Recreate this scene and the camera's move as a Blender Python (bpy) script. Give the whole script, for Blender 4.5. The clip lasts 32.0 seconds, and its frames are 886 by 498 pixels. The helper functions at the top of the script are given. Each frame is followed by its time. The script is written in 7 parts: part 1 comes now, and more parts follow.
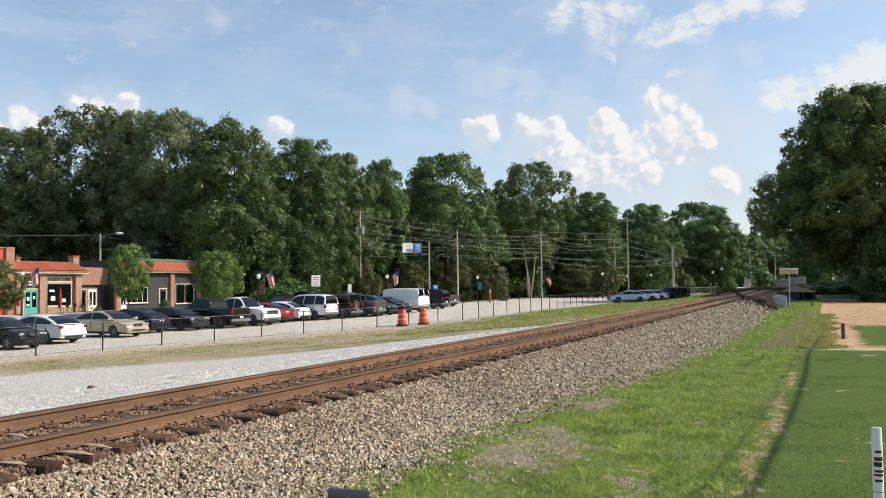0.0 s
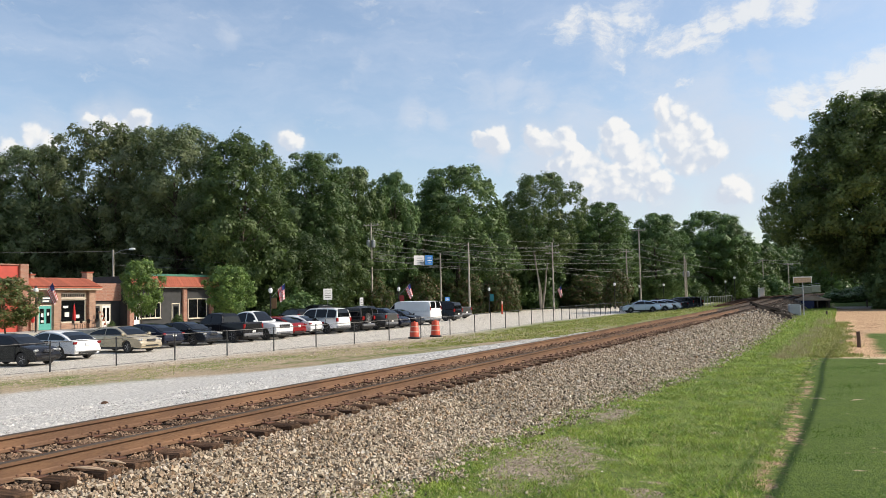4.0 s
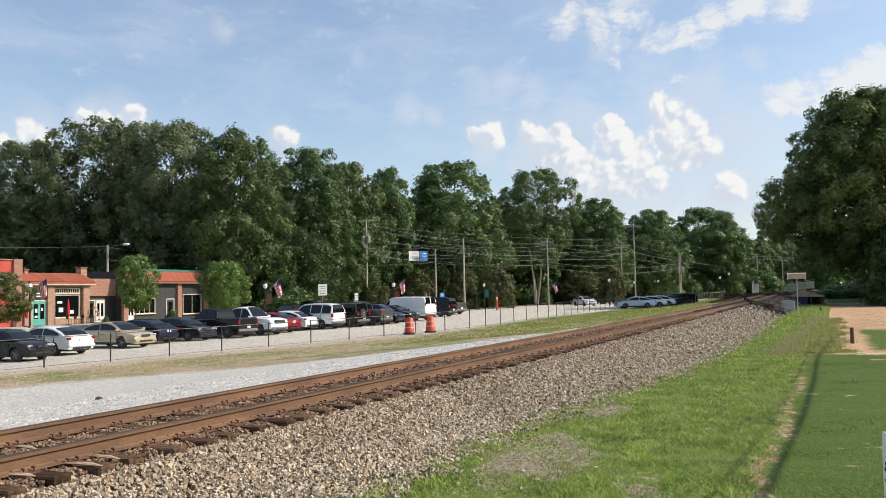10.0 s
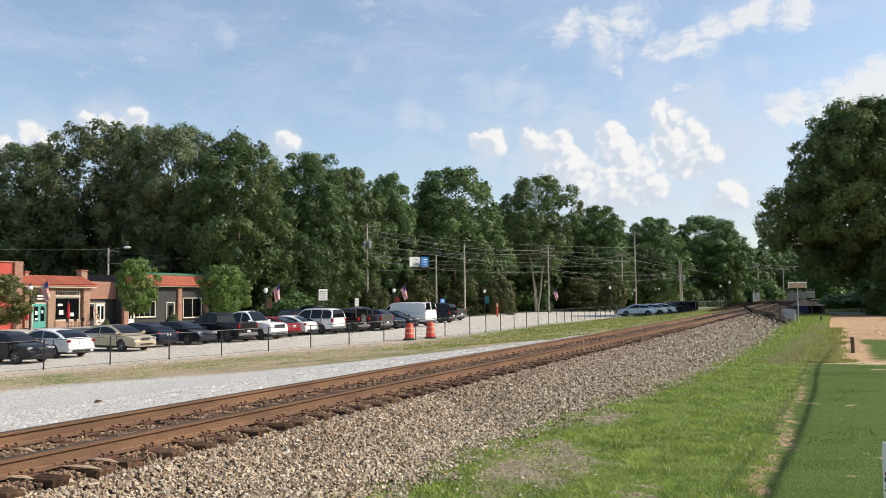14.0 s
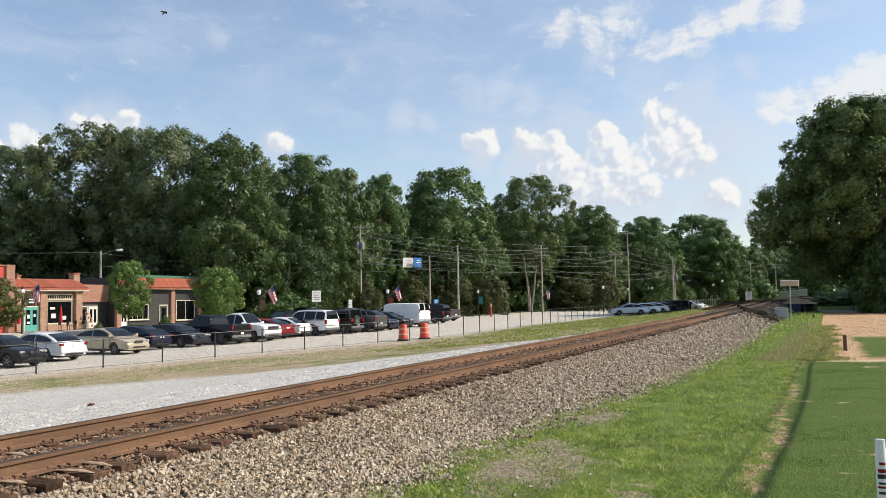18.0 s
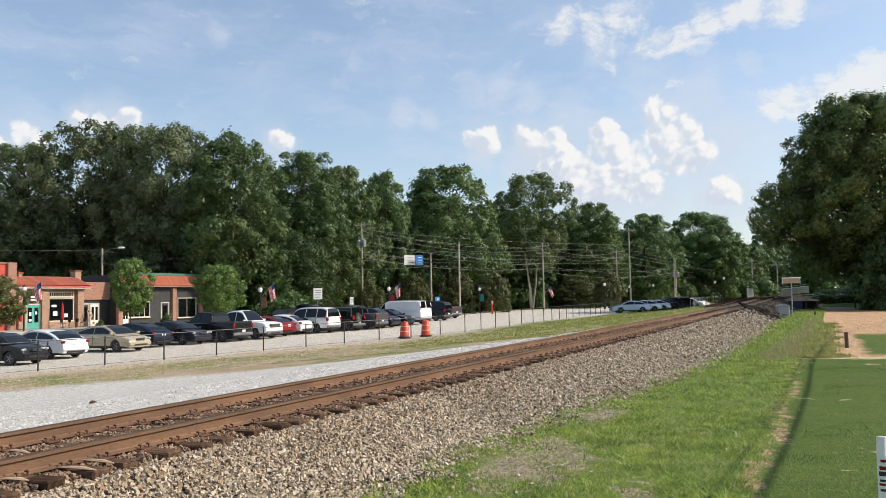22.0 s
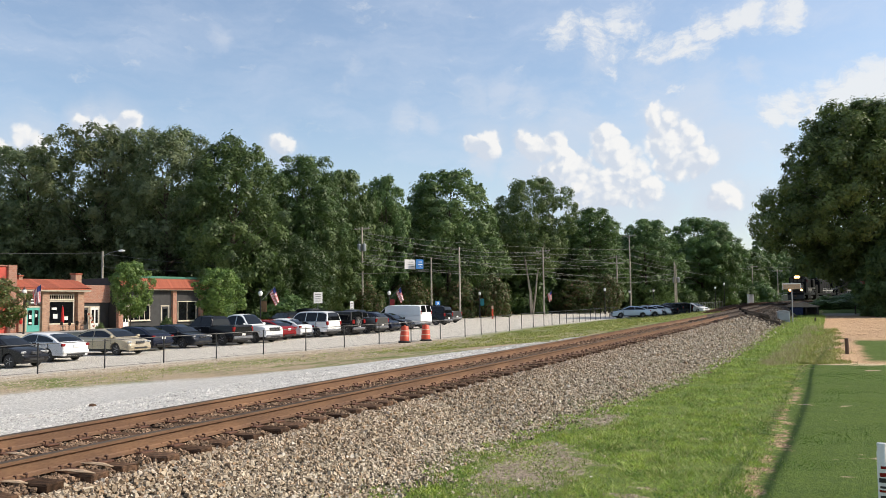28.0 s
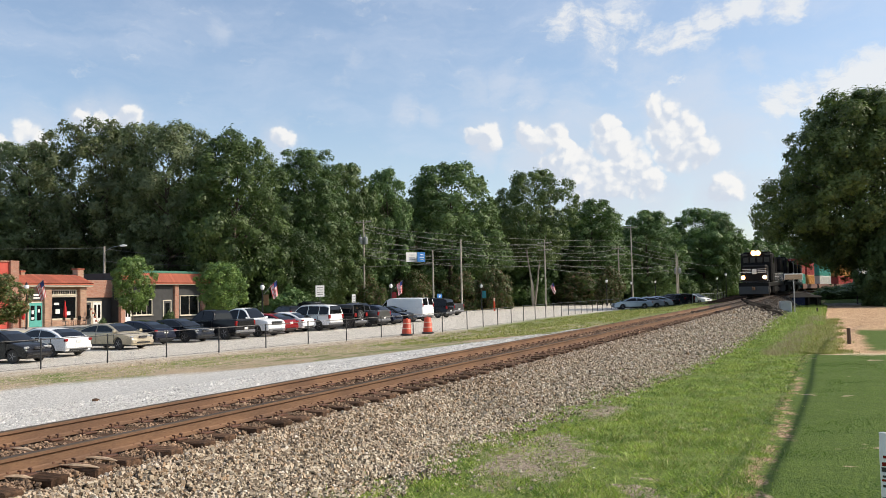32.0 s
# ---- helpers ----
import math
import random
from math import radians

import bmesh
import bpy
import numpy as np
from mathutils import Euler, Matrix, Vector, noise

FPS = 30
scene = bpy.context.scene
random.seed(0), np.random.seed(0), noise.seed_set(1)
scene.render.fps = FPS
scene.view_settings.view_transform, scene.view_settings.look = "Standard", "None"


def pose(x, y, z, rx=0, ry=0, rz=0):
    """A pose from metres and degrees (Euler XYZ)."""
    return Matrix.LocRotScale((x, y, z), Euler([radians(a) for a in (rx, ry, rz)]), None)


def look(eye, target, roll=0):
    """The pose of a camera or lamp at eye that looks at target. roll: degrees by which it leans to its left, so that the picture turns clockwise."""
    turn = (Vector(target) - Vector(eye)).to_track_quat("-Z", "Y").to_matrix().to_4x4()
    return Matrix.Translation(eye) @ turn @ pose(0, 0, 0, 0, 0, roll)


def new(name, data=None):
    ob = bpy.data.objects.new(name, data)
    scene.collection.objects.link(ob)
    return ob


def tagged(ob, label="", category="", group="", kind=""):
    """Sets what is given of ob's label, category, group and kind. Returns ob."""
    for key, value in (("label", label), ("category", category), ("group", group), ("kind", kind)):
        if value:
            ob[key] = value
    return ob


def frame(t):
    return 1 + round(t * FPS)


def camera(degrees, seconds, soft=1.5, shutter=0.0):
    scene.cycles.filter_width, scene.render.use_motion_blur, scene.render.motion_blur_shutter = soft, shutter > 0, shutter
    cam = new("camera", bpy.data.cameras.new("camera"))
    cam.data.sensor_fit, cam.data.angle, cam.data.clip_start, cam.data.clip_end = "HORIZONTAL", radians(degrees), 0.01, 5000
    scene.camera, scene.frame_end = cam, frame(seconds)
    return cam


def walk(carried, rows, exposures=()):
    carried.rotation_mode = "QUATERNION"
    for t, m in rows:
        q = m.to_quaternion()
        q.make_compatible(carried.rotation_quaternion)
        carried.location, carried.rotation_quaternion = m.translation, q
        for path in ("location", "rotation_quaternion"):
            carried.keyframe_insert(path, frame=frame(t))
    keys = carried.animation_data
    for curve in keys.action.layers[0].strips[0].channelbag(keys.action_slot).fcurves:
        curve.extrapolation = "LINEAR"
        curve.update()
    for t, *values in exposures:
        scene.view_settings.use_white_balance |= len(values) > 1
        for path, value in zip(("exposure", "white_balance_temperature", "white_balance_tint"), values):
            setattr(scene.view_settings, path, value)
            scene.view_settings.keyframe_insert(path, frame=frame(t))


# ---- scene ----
cam = camera(55.35, 32.0, soft=0.5)
EYE = (0.0, 0.0, 1.495)
PATH = [
    (0.0, 92.569, 0.586, -65.657),
    (0.5, 92.570, 0.585, -65.593),
    (1.0, 92.690, 0.615, -65.428),
    (1.5, 92.870, 0.730, -65.289),
    (2.0, 93.016, 0.820, -65.150),
    (2.5, 93.121, 0.854, -65.100),
    (3.0, 93.254, 1.090, -64.995),
    (3.5, 93.400, 1.206, -64.873),
    (5.5, 93.346, 1.123, -64.853),
    (6.0, 93.378, 1.001, -64.866),
    (6.5, 93.321, 1.082, -64.889),
    (7.0, 93.283, 1.147, -64.993),
    (7.5, 93.281, 1.037, -65.147),
    (8.0, 93.216, 0.846, -65.128),
    (8.5, 93.253, 0.809, -65.066),
    (9.0, 93.221, 1.028, -65.048),
    (9.5, 93.167, 1.225, -65.173),
    (10.0, 93.110, 1.127, -65.204),
    (10.5, 93.025, 0.809, -65.169),
    (11.0, 93.033, 0.651, -65.181),
    (11.5, 93.111, 0.557, -65.166),
    (12.0, 93.148, 0.520, -65.151),
    (12.5, 93.219, 0.595, -65.247),
    (13.0, 93.333, 0.607, -65.304),
    (13.5, 93.395, 0.617, -65.248),
    (14.0, 93.514, 0.617, -65.179),
    (14.5, 93.630, 0.618, -65.190),
    (16.5, 93.746, 0.605, -65.362),
    (17.0, 93.682, 0.610, -65.362),
    (17.5, 93.625, 0.793, -65.461),
    (18.0, 93.549, 1.024, -65.608),
    (18.5, 93.471, 1.139, -65.751),
    (19.0, 93.457, 1.193, -65.820),
    (19.5, 93.473, 1.109, -65.821),
    (20.0, 93.456, 1.023, -65.725),
    (20.5, 93.457, 0.954, -65.634),
    (21.0, 93.413, 0.981, -65.539),
    (21.5, 93.408, 1.050, -65.486),
    (22.0, 93.376, 1.050, -65.520),
    (22.5, 93.387, 1.040, -65.511),
    (23.0, 93.460, 0.970, -65.495),
    (23.5, 93.504, 0.889, -65.515),
    (24.0, 93.567, 0.826, -65.500),
    (24.5, 93.574, 0.736, -65.422),
    (25.0, 93.590, 0.704, -65.395),
    (25.5, 93.639, 0.698, -65.354),
    (27.5, 93.823, 0.814, -65.347),
    (28.0, 93.677, 0.804, -65.507),
    (28.5, 93.556, 0.792, -65.518),
    (29.0, 93.478, 0.836, -65.515),
    (29.5, 93.406, 0.826, -65.475),
    (30.0, 93.281, 0.830, -65.402),
    (30.5, 93.227, 0.834, -65.348),
    (31.0, 93.197, 0.942, -65.330),
    (31.5, 93.135, 1.092, -65.338),
    (32.0, 93.178, 1.192, -65.383),
]

walk(cam, [(t, pose(*EYE, rx, ry, rz)) for t, rx, ry, rz in PATH], [(0.0, 0.10), (32.0, 0.10)])

# ---- light ----
SUN_AZ, SUN_EL = radians(-62.0), radians(37.0)
TO_SUN = Vector((math.cos(SUN_AZ) * math.cos(SUN_EL), math.sin(SUN_AZ) * math.cos(SUN_EL), math.sin(SUN_EL)))


class Nodes:
    """Short hand for node trees."""

    def __init__(self, tree):
        self.t = tree
        tree.nodes.clear()

    def n(self, kind, **props):
        node = self.t.nodes.new(kind)
        for key, value in props.items():
            if key == "operation":
                node.operation = value
            elif key == "blend_type":
                node.blend_type = value
            elif key == "data_type":
                node.data_type = value
            elif key == "sky_type":
                node.sky_type = value
            elif key == "feature":
                node.feature = value
        return node

    def link(self, a, b):
        self.t.links.new(a, b)

    def put(self, socket, value):
        if isinstance(value, bpy.types.NodeSocket):
            self.link(value, socket)
        elif isinstance(value, (tuple, list)) and len(value) == 3 and socket.type == "RGBA":
            socket.default_value = (*value, 1)
        else:
            socket.default_value = value

    def m(self, op, a, b=0.0, c=0.0):
        node = self.n("ShaderNodeMath", operation=op)
        for s, v in zip(node.inputs, (a, b, c)):
            self.put(s, v)
        return node.outputs[0]

    def v(self, op, a, b=(0, 0, 0)):
        node = self.n("ShaderNodeVectorMath", operation=op)
        self.put(node.inputs[0], a)
        self.put(node.inputs[1], b)
        return node.outputs["Value"] if op in ("DOT_PRODUCT", "DISTANCE", "LENGTH") else node.outputs[0]

    def step(self, x, lo, hi, a=0.0, b=1.0):
        node = self.n("ShaderNodeMapRange")
        node.interpolation_type = "SMOOTHSTEP"
        for s, v in zip(node.inputs, (x, lo, hi, a, b)):
            self.put(s, v)
        return node.outputs[0]

    def mix(self, f, a, b):
        node = self.n("ShaderNodeMix", data_type="RGBA")
        self.put(node.inputs[0], f)
        self.put(node.inputs[6], a)
        self.put(node.inputs[7], b)
        return node.outputs[2]

    def noise(self, vec, scale, detail=3.0, rough=0.55, out=0):
        node = self.n("ShaderNodeTexNoise")
        self.put(node.inputs["Vector"], vec)
        node.inputs["Scale"].default_value = scale
        node.inputs["Detail"].default_value = detail
        node.inputs["Roughness"].default_value = rough
        return node.outputs[out]

    def cells(self, vec, scale, out="Distance", feature="F1"):
        node = self.n("ShaderNodeTexVoronoi", feature=feature)
        self.put(node.inputs["Vector"], vec)
        node.inputs["Scale"].default_value = scale
        return node.outputs[out]

    def xyz(self, vec):
        node = self.n("ShaderNodeSeparateXYZ")
        self.put(node.inputs[0], vec)
        return node.outputs

    def scale3(self, vec, s):
        return self.v("MULTIPLY", vec, s)


def make_sky():
    world = bpy.data.worlds.new("sky")
    scene.world = world
    world.use_nodes = True
    k = Nodes(world.node_tree)
    sky = k.n("ShaderNodeTexSky", sky_type="NISHITA")
    sky.sun_disc = False
    sky.sun_elevation, sky.sun_rotation = SUN_EL, radians(90) - SUN_AZ
    sky.air_density, sky.dust_density, sky.ozone_density = 1.0, 1.2, 1.5
    d = k.n("ShaderNodeTexCoord").outputs["Generated"]
    # heaps of cumulus over the tracks, a broken bank above and thin sheets: heading, height and half-width in degrees
    heaps = [(21.26, 10.68, 0.85), (22.22, 10.79, 0.54), (18.76, 10.67, 0.69), (18.01, 10.38, 0.77), (16.67, 10.51, 0.77), (16.13, 9.55, 0.96), (15.02, 8.75, 1.08), (13.92, 8.14, 0.96), (17.29, 8.66, 0.69), (16.36, 8.25, 0.77), (13.28, 10.89, 0.85), (12.94, 9.95, 1.08), (12.23, 8.99, 1.08), (11.52, 8.02, 1.16), (10.82, 7.24, 1.08), (12.65, 7.33, 1.16), (14.88, 7.25, 0.96), (14.14, 7.03, 1.16), (10.12, 11.97, 0.77), (9.41, 11.38, 0.85), (9.62, 10.48, 1.16), (8.55, 10.41, 1.08), (7.69, 9.62, 1.08), (7.19, 8.86, 0.96), (8.95, 9.16, 1.16), (5.88, 6.42, 0.96), (47.61, 11.34, 0.62), (46.45, 11.55, 0.62), (44.93, 11.56, 0.77), (35.25, 10.61, 0.69), (50.66, 9.99, 0.92), (52.2, 9.35, 0.85)]
    bank = [(3.46, 11.69, 0.85), (2.1, 12.14, 1.0), (0.78, 12.44, 1.0), (-0.52, 12.7, 1.08), (-1.94, 12.85, 1.16), (-3.18, 12.86, 1.31), (-1.28, 11.93, 1.08), (0.65, 11.54, 0.85), (-4.38, 12.85, 1.54), (-6.14, 12.92, 1.93), (16.08, 17.78, 0.92), (14.2, 17.47, 1.16), (12.13, 17.67, 1.35), (10.51, 16.58, 1.16), (8.69, 16.48, 1.08), (7.06, 17.18, 1.16), (5.46, 17.51, 1.08), (13.33, 15.09, 0.77), (12.05, 14.46, 0.62), (9.5, 14.01, 0.54), (4.06, 17.84, 0.96), (1.69, 18.02, 1.16)]
    sheets = [(21.95, 14.06, 1.16), (20.03, 13.81, 1.16), (18.31, 13.37, 1.08), (27.02, 12.49, 0.92), (25.09, 12.28, 0.69), (3.86, 14.37, 0.77), (10.56, 14.88, 1.93), (7.74, 13.22, 1.93), (13.87, 15.85, 1.54), (5.4, 10.17, 2.12), (3.71, 9.67, 1.93), (6.9, 7.03, 1.93), (9.78, 5.9, 1.73), (13.42, 6.25, 1.73), (18.24, 8.7, 1.54), (21.3, 9.17, 1.16), (32.01, 13.42, 0.77), (31.42, 14.71, 0.69), (30.75, 15.99, 0.62), (39.26, 17.85, 0.69), (3.83, 6.48, 1.73), (15.5, 11.94, 1.54)]
    far = k.xyz(d)
    bent = k.v("ADD", d, k.scale3(k.v("SUBTRACT", k.noise(d, 22.0, 5.0, 0.6, out=1), (0.5, 0.5, 0.5)), (0.030, 0.030, 0.026)))
    wide = k.v("ADD", d, k.scale3(k.v("SUBTRACT", k.noise(d, 7.0, 6.0, 0.62, out=1), (0.5, 0.5, 0.5)), (0.11, 0.11, 0.07)))

    def field(points, at, edge, reach):
        total = None
        for az, el, r in points:
            c, e = math.cos(radians(el)), math.sin(radians(el))
            one = k.step(k.v("DISTANCE", at, (c * math.cos(radians(az)), c * math.sin(radians(az)), e)), radians(r) * edge, radians(r) * reach, 1.0, 0.0)
            total = one if total is None else k.m("MAXIMUM", total, one)
        return total

    def billow(at):
        """Cauliflower relief of a heap, from 0 in its creases to 1."""
        return k.m("SUBTRACT", 1.0, k.m("ADD", k.m("MULTIPLY", k.cells(at, 42.0), 0.60), k.m("MULTIPLY", k.cells(at, 105.0), 0.34)))

    # the side of each billow that is turned to the sun is white, the other bluish grey
    toward = (0.0016, -0.0062, 0.0066)
    puff, ahead = billow(bent), billow(k.v("ADD", bent, toward))
    lumps = field(heaps, bent, 0.1, 1.75)
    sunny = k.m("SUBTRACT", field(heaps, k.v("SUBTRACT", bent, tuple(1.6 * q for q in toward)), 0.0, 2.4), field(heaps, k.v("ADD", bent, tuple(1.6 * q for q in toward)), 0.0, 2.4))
    heap = k.step(k.m("ADD", lumps, k.m("MULTIPLY", k.m("SUBTRACT", puff, 0.55), 1.2)), 0.10, 0.52)
    heap = k.m("MULTIPLY", heap, k.step(lumps, 0.02, 0.45))
    body = field(heaps, wide, 0.0, 3.2)
    lit = k.m("ADD", k.m("MULTIPLY", k.m("SUBTRACT", puff, ahead), 1.6), k.m("MULTIPLY", sunny, 0.75))
    lit = k.m("ADD", lit, k.m("MULTIPLY", k.m("SUBTRACT", puff, 0.6), 0.5))
    white = k.mix(k.step(lit, -0.50, 0.42), (4.45, 4.85, 5.5), (6.55, 6.45, 6.3))
    # broken bank, softer and combed by the wind
    grain = k.noise(k.scale3(wide, (1.0, 1.0, 2.6)), 20.0, 8.0, 0.64)
    streak = k.m("ADD", field(bank, wide, 0.05, 1.9), k.m("MULTIPLY", k.m("SUBTRACT", grain, 0.5), 1.9))
    torn = k.step(streak, 0.12, 0.95)
    mist = k.step(k.m("ADD", field(sheets, wide, 0.0, 2.3), k.m("MULTIPLY", k.m("SUBTRACT", grain, 0.5), 1.3)), 0.15, 1.15)
    # thin high veil, drawn out along the wind
    veil = k.step(k.noise(k.scale3(wide, (2.2, 5.0, 13.0)), 1.3, 6.0, 0.58), 0.36, 0.74)
    combed = k.step(k.noise(k.scale3(wide, (3.0, 9.0, 34.0)), 1.7, 7.0, 0.62), 0.42, 0.80)
    low = k.step(far[2], 0.0, 0.30, 0.44, 0.0)
    veil = k.m("MAXIMUM", k.m("ADD", k.m("ADD", k.m("MULTIPLY", veil, 0.34), k.m("MULTIPLY", combed, 0.16)), 0.10), low)
    blue = k.scale3(sky.outputs[0], (1.18, 1.17, 1.15))
    col = k.mix(k.m("MULTIPLY", veil, 0.85), blue, (4.75, 5.2, 6.1))
    col = k.mix(k.m("MULTIPLY", mist, 0.48), col, (4.75, 5.1, 5.75))
    col = k.mix(k.m("MULTIPLY", body, 0.60), col, (4.45, 4.85, 5.55))
    col = k.mix(k.m("MULTIPLY", torn, 0.80), col, k.mix(k.step(k.m("ADD", grain, k.m("MULTIPLY", streak, 0.12)), 0.46, 0.66), (4.9, 5.2, 5.75), (6.1, 6.1, 6.05)))
    col = k.mix(k.m("MULTIPLY", heap, 0.90), col, white)
    back = k.n("ShaderNodeBackground")
    k.put(back.inputs[0], col)
    back.inputs[1].default_value = 0.136
    out = k.n("ShaderNodeOutputWorld")
    k.link(back.outputs[0], out.inputs[0])


make_sky()
sun = new("sun", bpy.data.lights.new("sun", "SUN"))
sun.data.energy, sun.data.angle, sun.data.color = 4.5, radians(0.55), (1.0, 0.90, 0.76)
sun.matrix_world = look(TO_SUN * 50, (0, 0, 0))


# ---- materials ----
def material(name, a, b=None, scale=4.0, rough=0.7, metal=0.0, bump=0.0, fine=40.0, spec=0.5, coat=0.0, spread=0.15, islands=0.0, stretch=None):
    """A surface whose colour wanders between a and b at two scales, with a fine relief."""
    mat = bpy.data.materials.new(name)
    mat.use_nodes = True
    k = Nodes(mat.node_tree)
    b = b or tuple(v * 0.7 for v in a)
    co = k.n("ShaderNodeTexCoord").outputs["Object"]
    if stretch:
        co = k.scale3(co, stretch)
    coarse, grain = k.noise(co, scale, 4.0), k.noise(co, fine, 3.0)
    f = k.step(k.m("ADD", k.m("MULTIPLY", coarse, 0.7), k.m("MULTIPLY", grain, 0.3)), 0.32, 0.68)
    col = k.mix(f, a, b)
    own = k.n("ShaderNodeObjectInfo").outputs["Random"]
    if islands:
        own = k.n("ShaderNodeNewGeometry").outputs["Random Per Island"]
    hue = k.n("ShaderNodeHueSaturation")
    k.put(hue.inputs["Color"], col)
    k.put(hue.inputs["Value"], k.m("ADD", 1.0, k.m("MULTIPLY", k.m("SUBTRACT", own, 0.5), islands or spread)))
    bsdf = k.n("ShaderNodeBsdfPrincipled")
    k.link(hue.outputs[0], bsdf.inputs["Base Color"])
    k.put(bsdf.inputs["Roughness"], k.m("ADD", rough - 0.06, k.m("MULTIPLY", grain, 0.12)))
    bsdf.inputs["Metallic"].default_value = metal
    bsdf.inputs["Specular IOR Level"].default_value = spec
    bsdf.inputs["Coat Weight"].default_value = coat
    bsdf.inputs["Coat Roughness"].default_value = 0.06
    if bump:
        relief = k.n("ShaderNodeBump")
        relief.inputs["Strength"].default_value = bump
        relief.inputs["Distance"].default_value = 0.02
        k.link(grain, relief.inputs["Height"])
        k.link(relief.outputs[0], bsdf.inputs["Normal"])
    k.link(bsdf.outputs[0], k.n("ShaderNodeOutputMaterial").inputs[0])
    return mat


def glow(name, color, power):
    mat = bpy.data.materials.new(name)
    mat.use_nodes = True
    k = Nodes(mat.node_tree)
    e = k.n("ShaderNodeEmission")
    e.inputs[0].default_value, e.inputs[1].default_value = (*color, 1), power
    k.link(e.outputs[0], k.n("ShaderNodeOutputMaterial").inputs[0])
    return mat


def glass_dark(name, tint=(0.008, 0.009, 0.010)):
    mat = bpy.data.materials.new(name)
    mat.use_nodes = True
    k = Nodes(mat.node_tree)
    bsdf = k.n("ShaderNodeBsdfPrincipled")
    bsdf.inputs["Base Color"].default_value = (*tint, 1)
    bsdf.inputs["Roughness"].default_value = 0.03
    bsdf.inputs["Specular IOR Level"].default_value = 0.38
    k.link(bsdf.outputs[0], k.n("ShaderNodeOutputMaterial").inputs[0])
    return mat


def leaf_material(name, dark, light, dry=None, patch_scale=5.0):
    mat = bpy.data.materials.new(name)
    mat.use_nodes = True
    k = Nodes(mat.node_tree)
    rnd = k.n("ShaderNodeNewGeometry").outputs["Random Per Island"]
    own = k.n("ShaderNodeObjectInfo").outputs["Random"]
    co = k.n("ShaderNodeTexCoord").outputs["Object"]
    patch = k.step(k.noise(co, patch_scale, 4.0, 0.65), 0.35, 0.65)
    f = k.m("ADD", k.m("MULTIPLY", rnd, 0.45), k.m("MULTIPLY", patch, 0.55))
    col = k.mix(f, dark, light)
    if dry:
        col = k.mix(k.step(rnd, 0.72, 0.80), col, dry)
    hue = k.n("ShaderNodeHueSaturation")
    k.put(hue.inputs["Color"], col)
    k.put(hue.inputs["Hue"], k.m("ADD", 0.485, k.m("MULTIPLY", own, 0.03)))
    k.put(hue.inputs["Value"], k.m("ADD", 0.85, k.m("MULTIPLY", own, 0.3)))
    bsdf = k.n("ShaderNodeBsdfPrincipled")
    k.link(hue.outputs[0], bsdf.inputs["Base Color"])
    bsdf.inputs["Roughness"].default_value = 0.48
    bsdf.inputs["Specular IOR Level"].default_value = 0.4
    through_light = k.n("ShaderNodeBsdfTranslucent")
    k.put(through_light.inputs[0], k.mix(0.5, hue.outputs[0], (0.10, 0.20, 0.045)))
    both = k.n("ShaderNodeMixShader")
    both.inputs[0].default_value = 0.30
    k.link(bsdf.outputs[0], both.inputs[1])
    k.link(through_light.outputs[0], both.inputs[2])
    k.link(both.outputs[0], k.n("ShaderNodeOutputMaterial").inputs[0])
    return mat


def stone_material(name, tones):
    """Loose stones, each of its own tone."""
    mat = bpy.data.materials.new(name)
    mat.use_nodes = True
    k = Nodes(mat.node_tree)
    ramp = k.n("ShaderNodeValToRGB")
    while len(ramp.color_ramp.elements) < len(tones):
        ramp.color_ramp.elements.new(0.5)
    for e, (at, col) in zip(ramp.color_ramp.elements, tones):
        e.position, e.color = at, (*col, 1)
    k.link(k.n("ShaderNodeNewGeometry").outputs["Random Per Island"], ramp.inputs[0])
    co = k.n("ShaderNodeTexCoord").outputs["Object"]
    big = k.step(k.noise(co, 0.9, 4.0), 0.35, 0.7)
    col = k.mix(k.m("MULTIPLY", big, 0.20), ramp.outputs[0], (0.28, 0.195, 0.125))
    # rust washed down from the rails on to the shoulder
    rusty = k.m("MULTIPLY", k.step(k.m("ADD", k.xyz(co)[1], k.noise(co, 1.4, 4.0, 0.65)), 6.1, 7.4), 0.26)
    col = k.mix(rusty, col, (0.30, 0.165, 0.085))
    col = k.mix(k.m("MULTIPLY", k.noise(co, 90.0, 2.0), 0.3), col, (0.10, 0.085, 0.07))
    bsdf = k.n("ShaderNodeBsdfPrincipled")
    k.link(col, bsdf.inputs["Base Color"])
    bsdf.inputs["Roughness"].default_value = 0.92
    bsdf.inputs["Specular IOR Level"].default_value = 0.25
    k.link(bsdf.outputs[0], k.n("ShaderNodeOutputMaterial").inputs[0])
    return mat


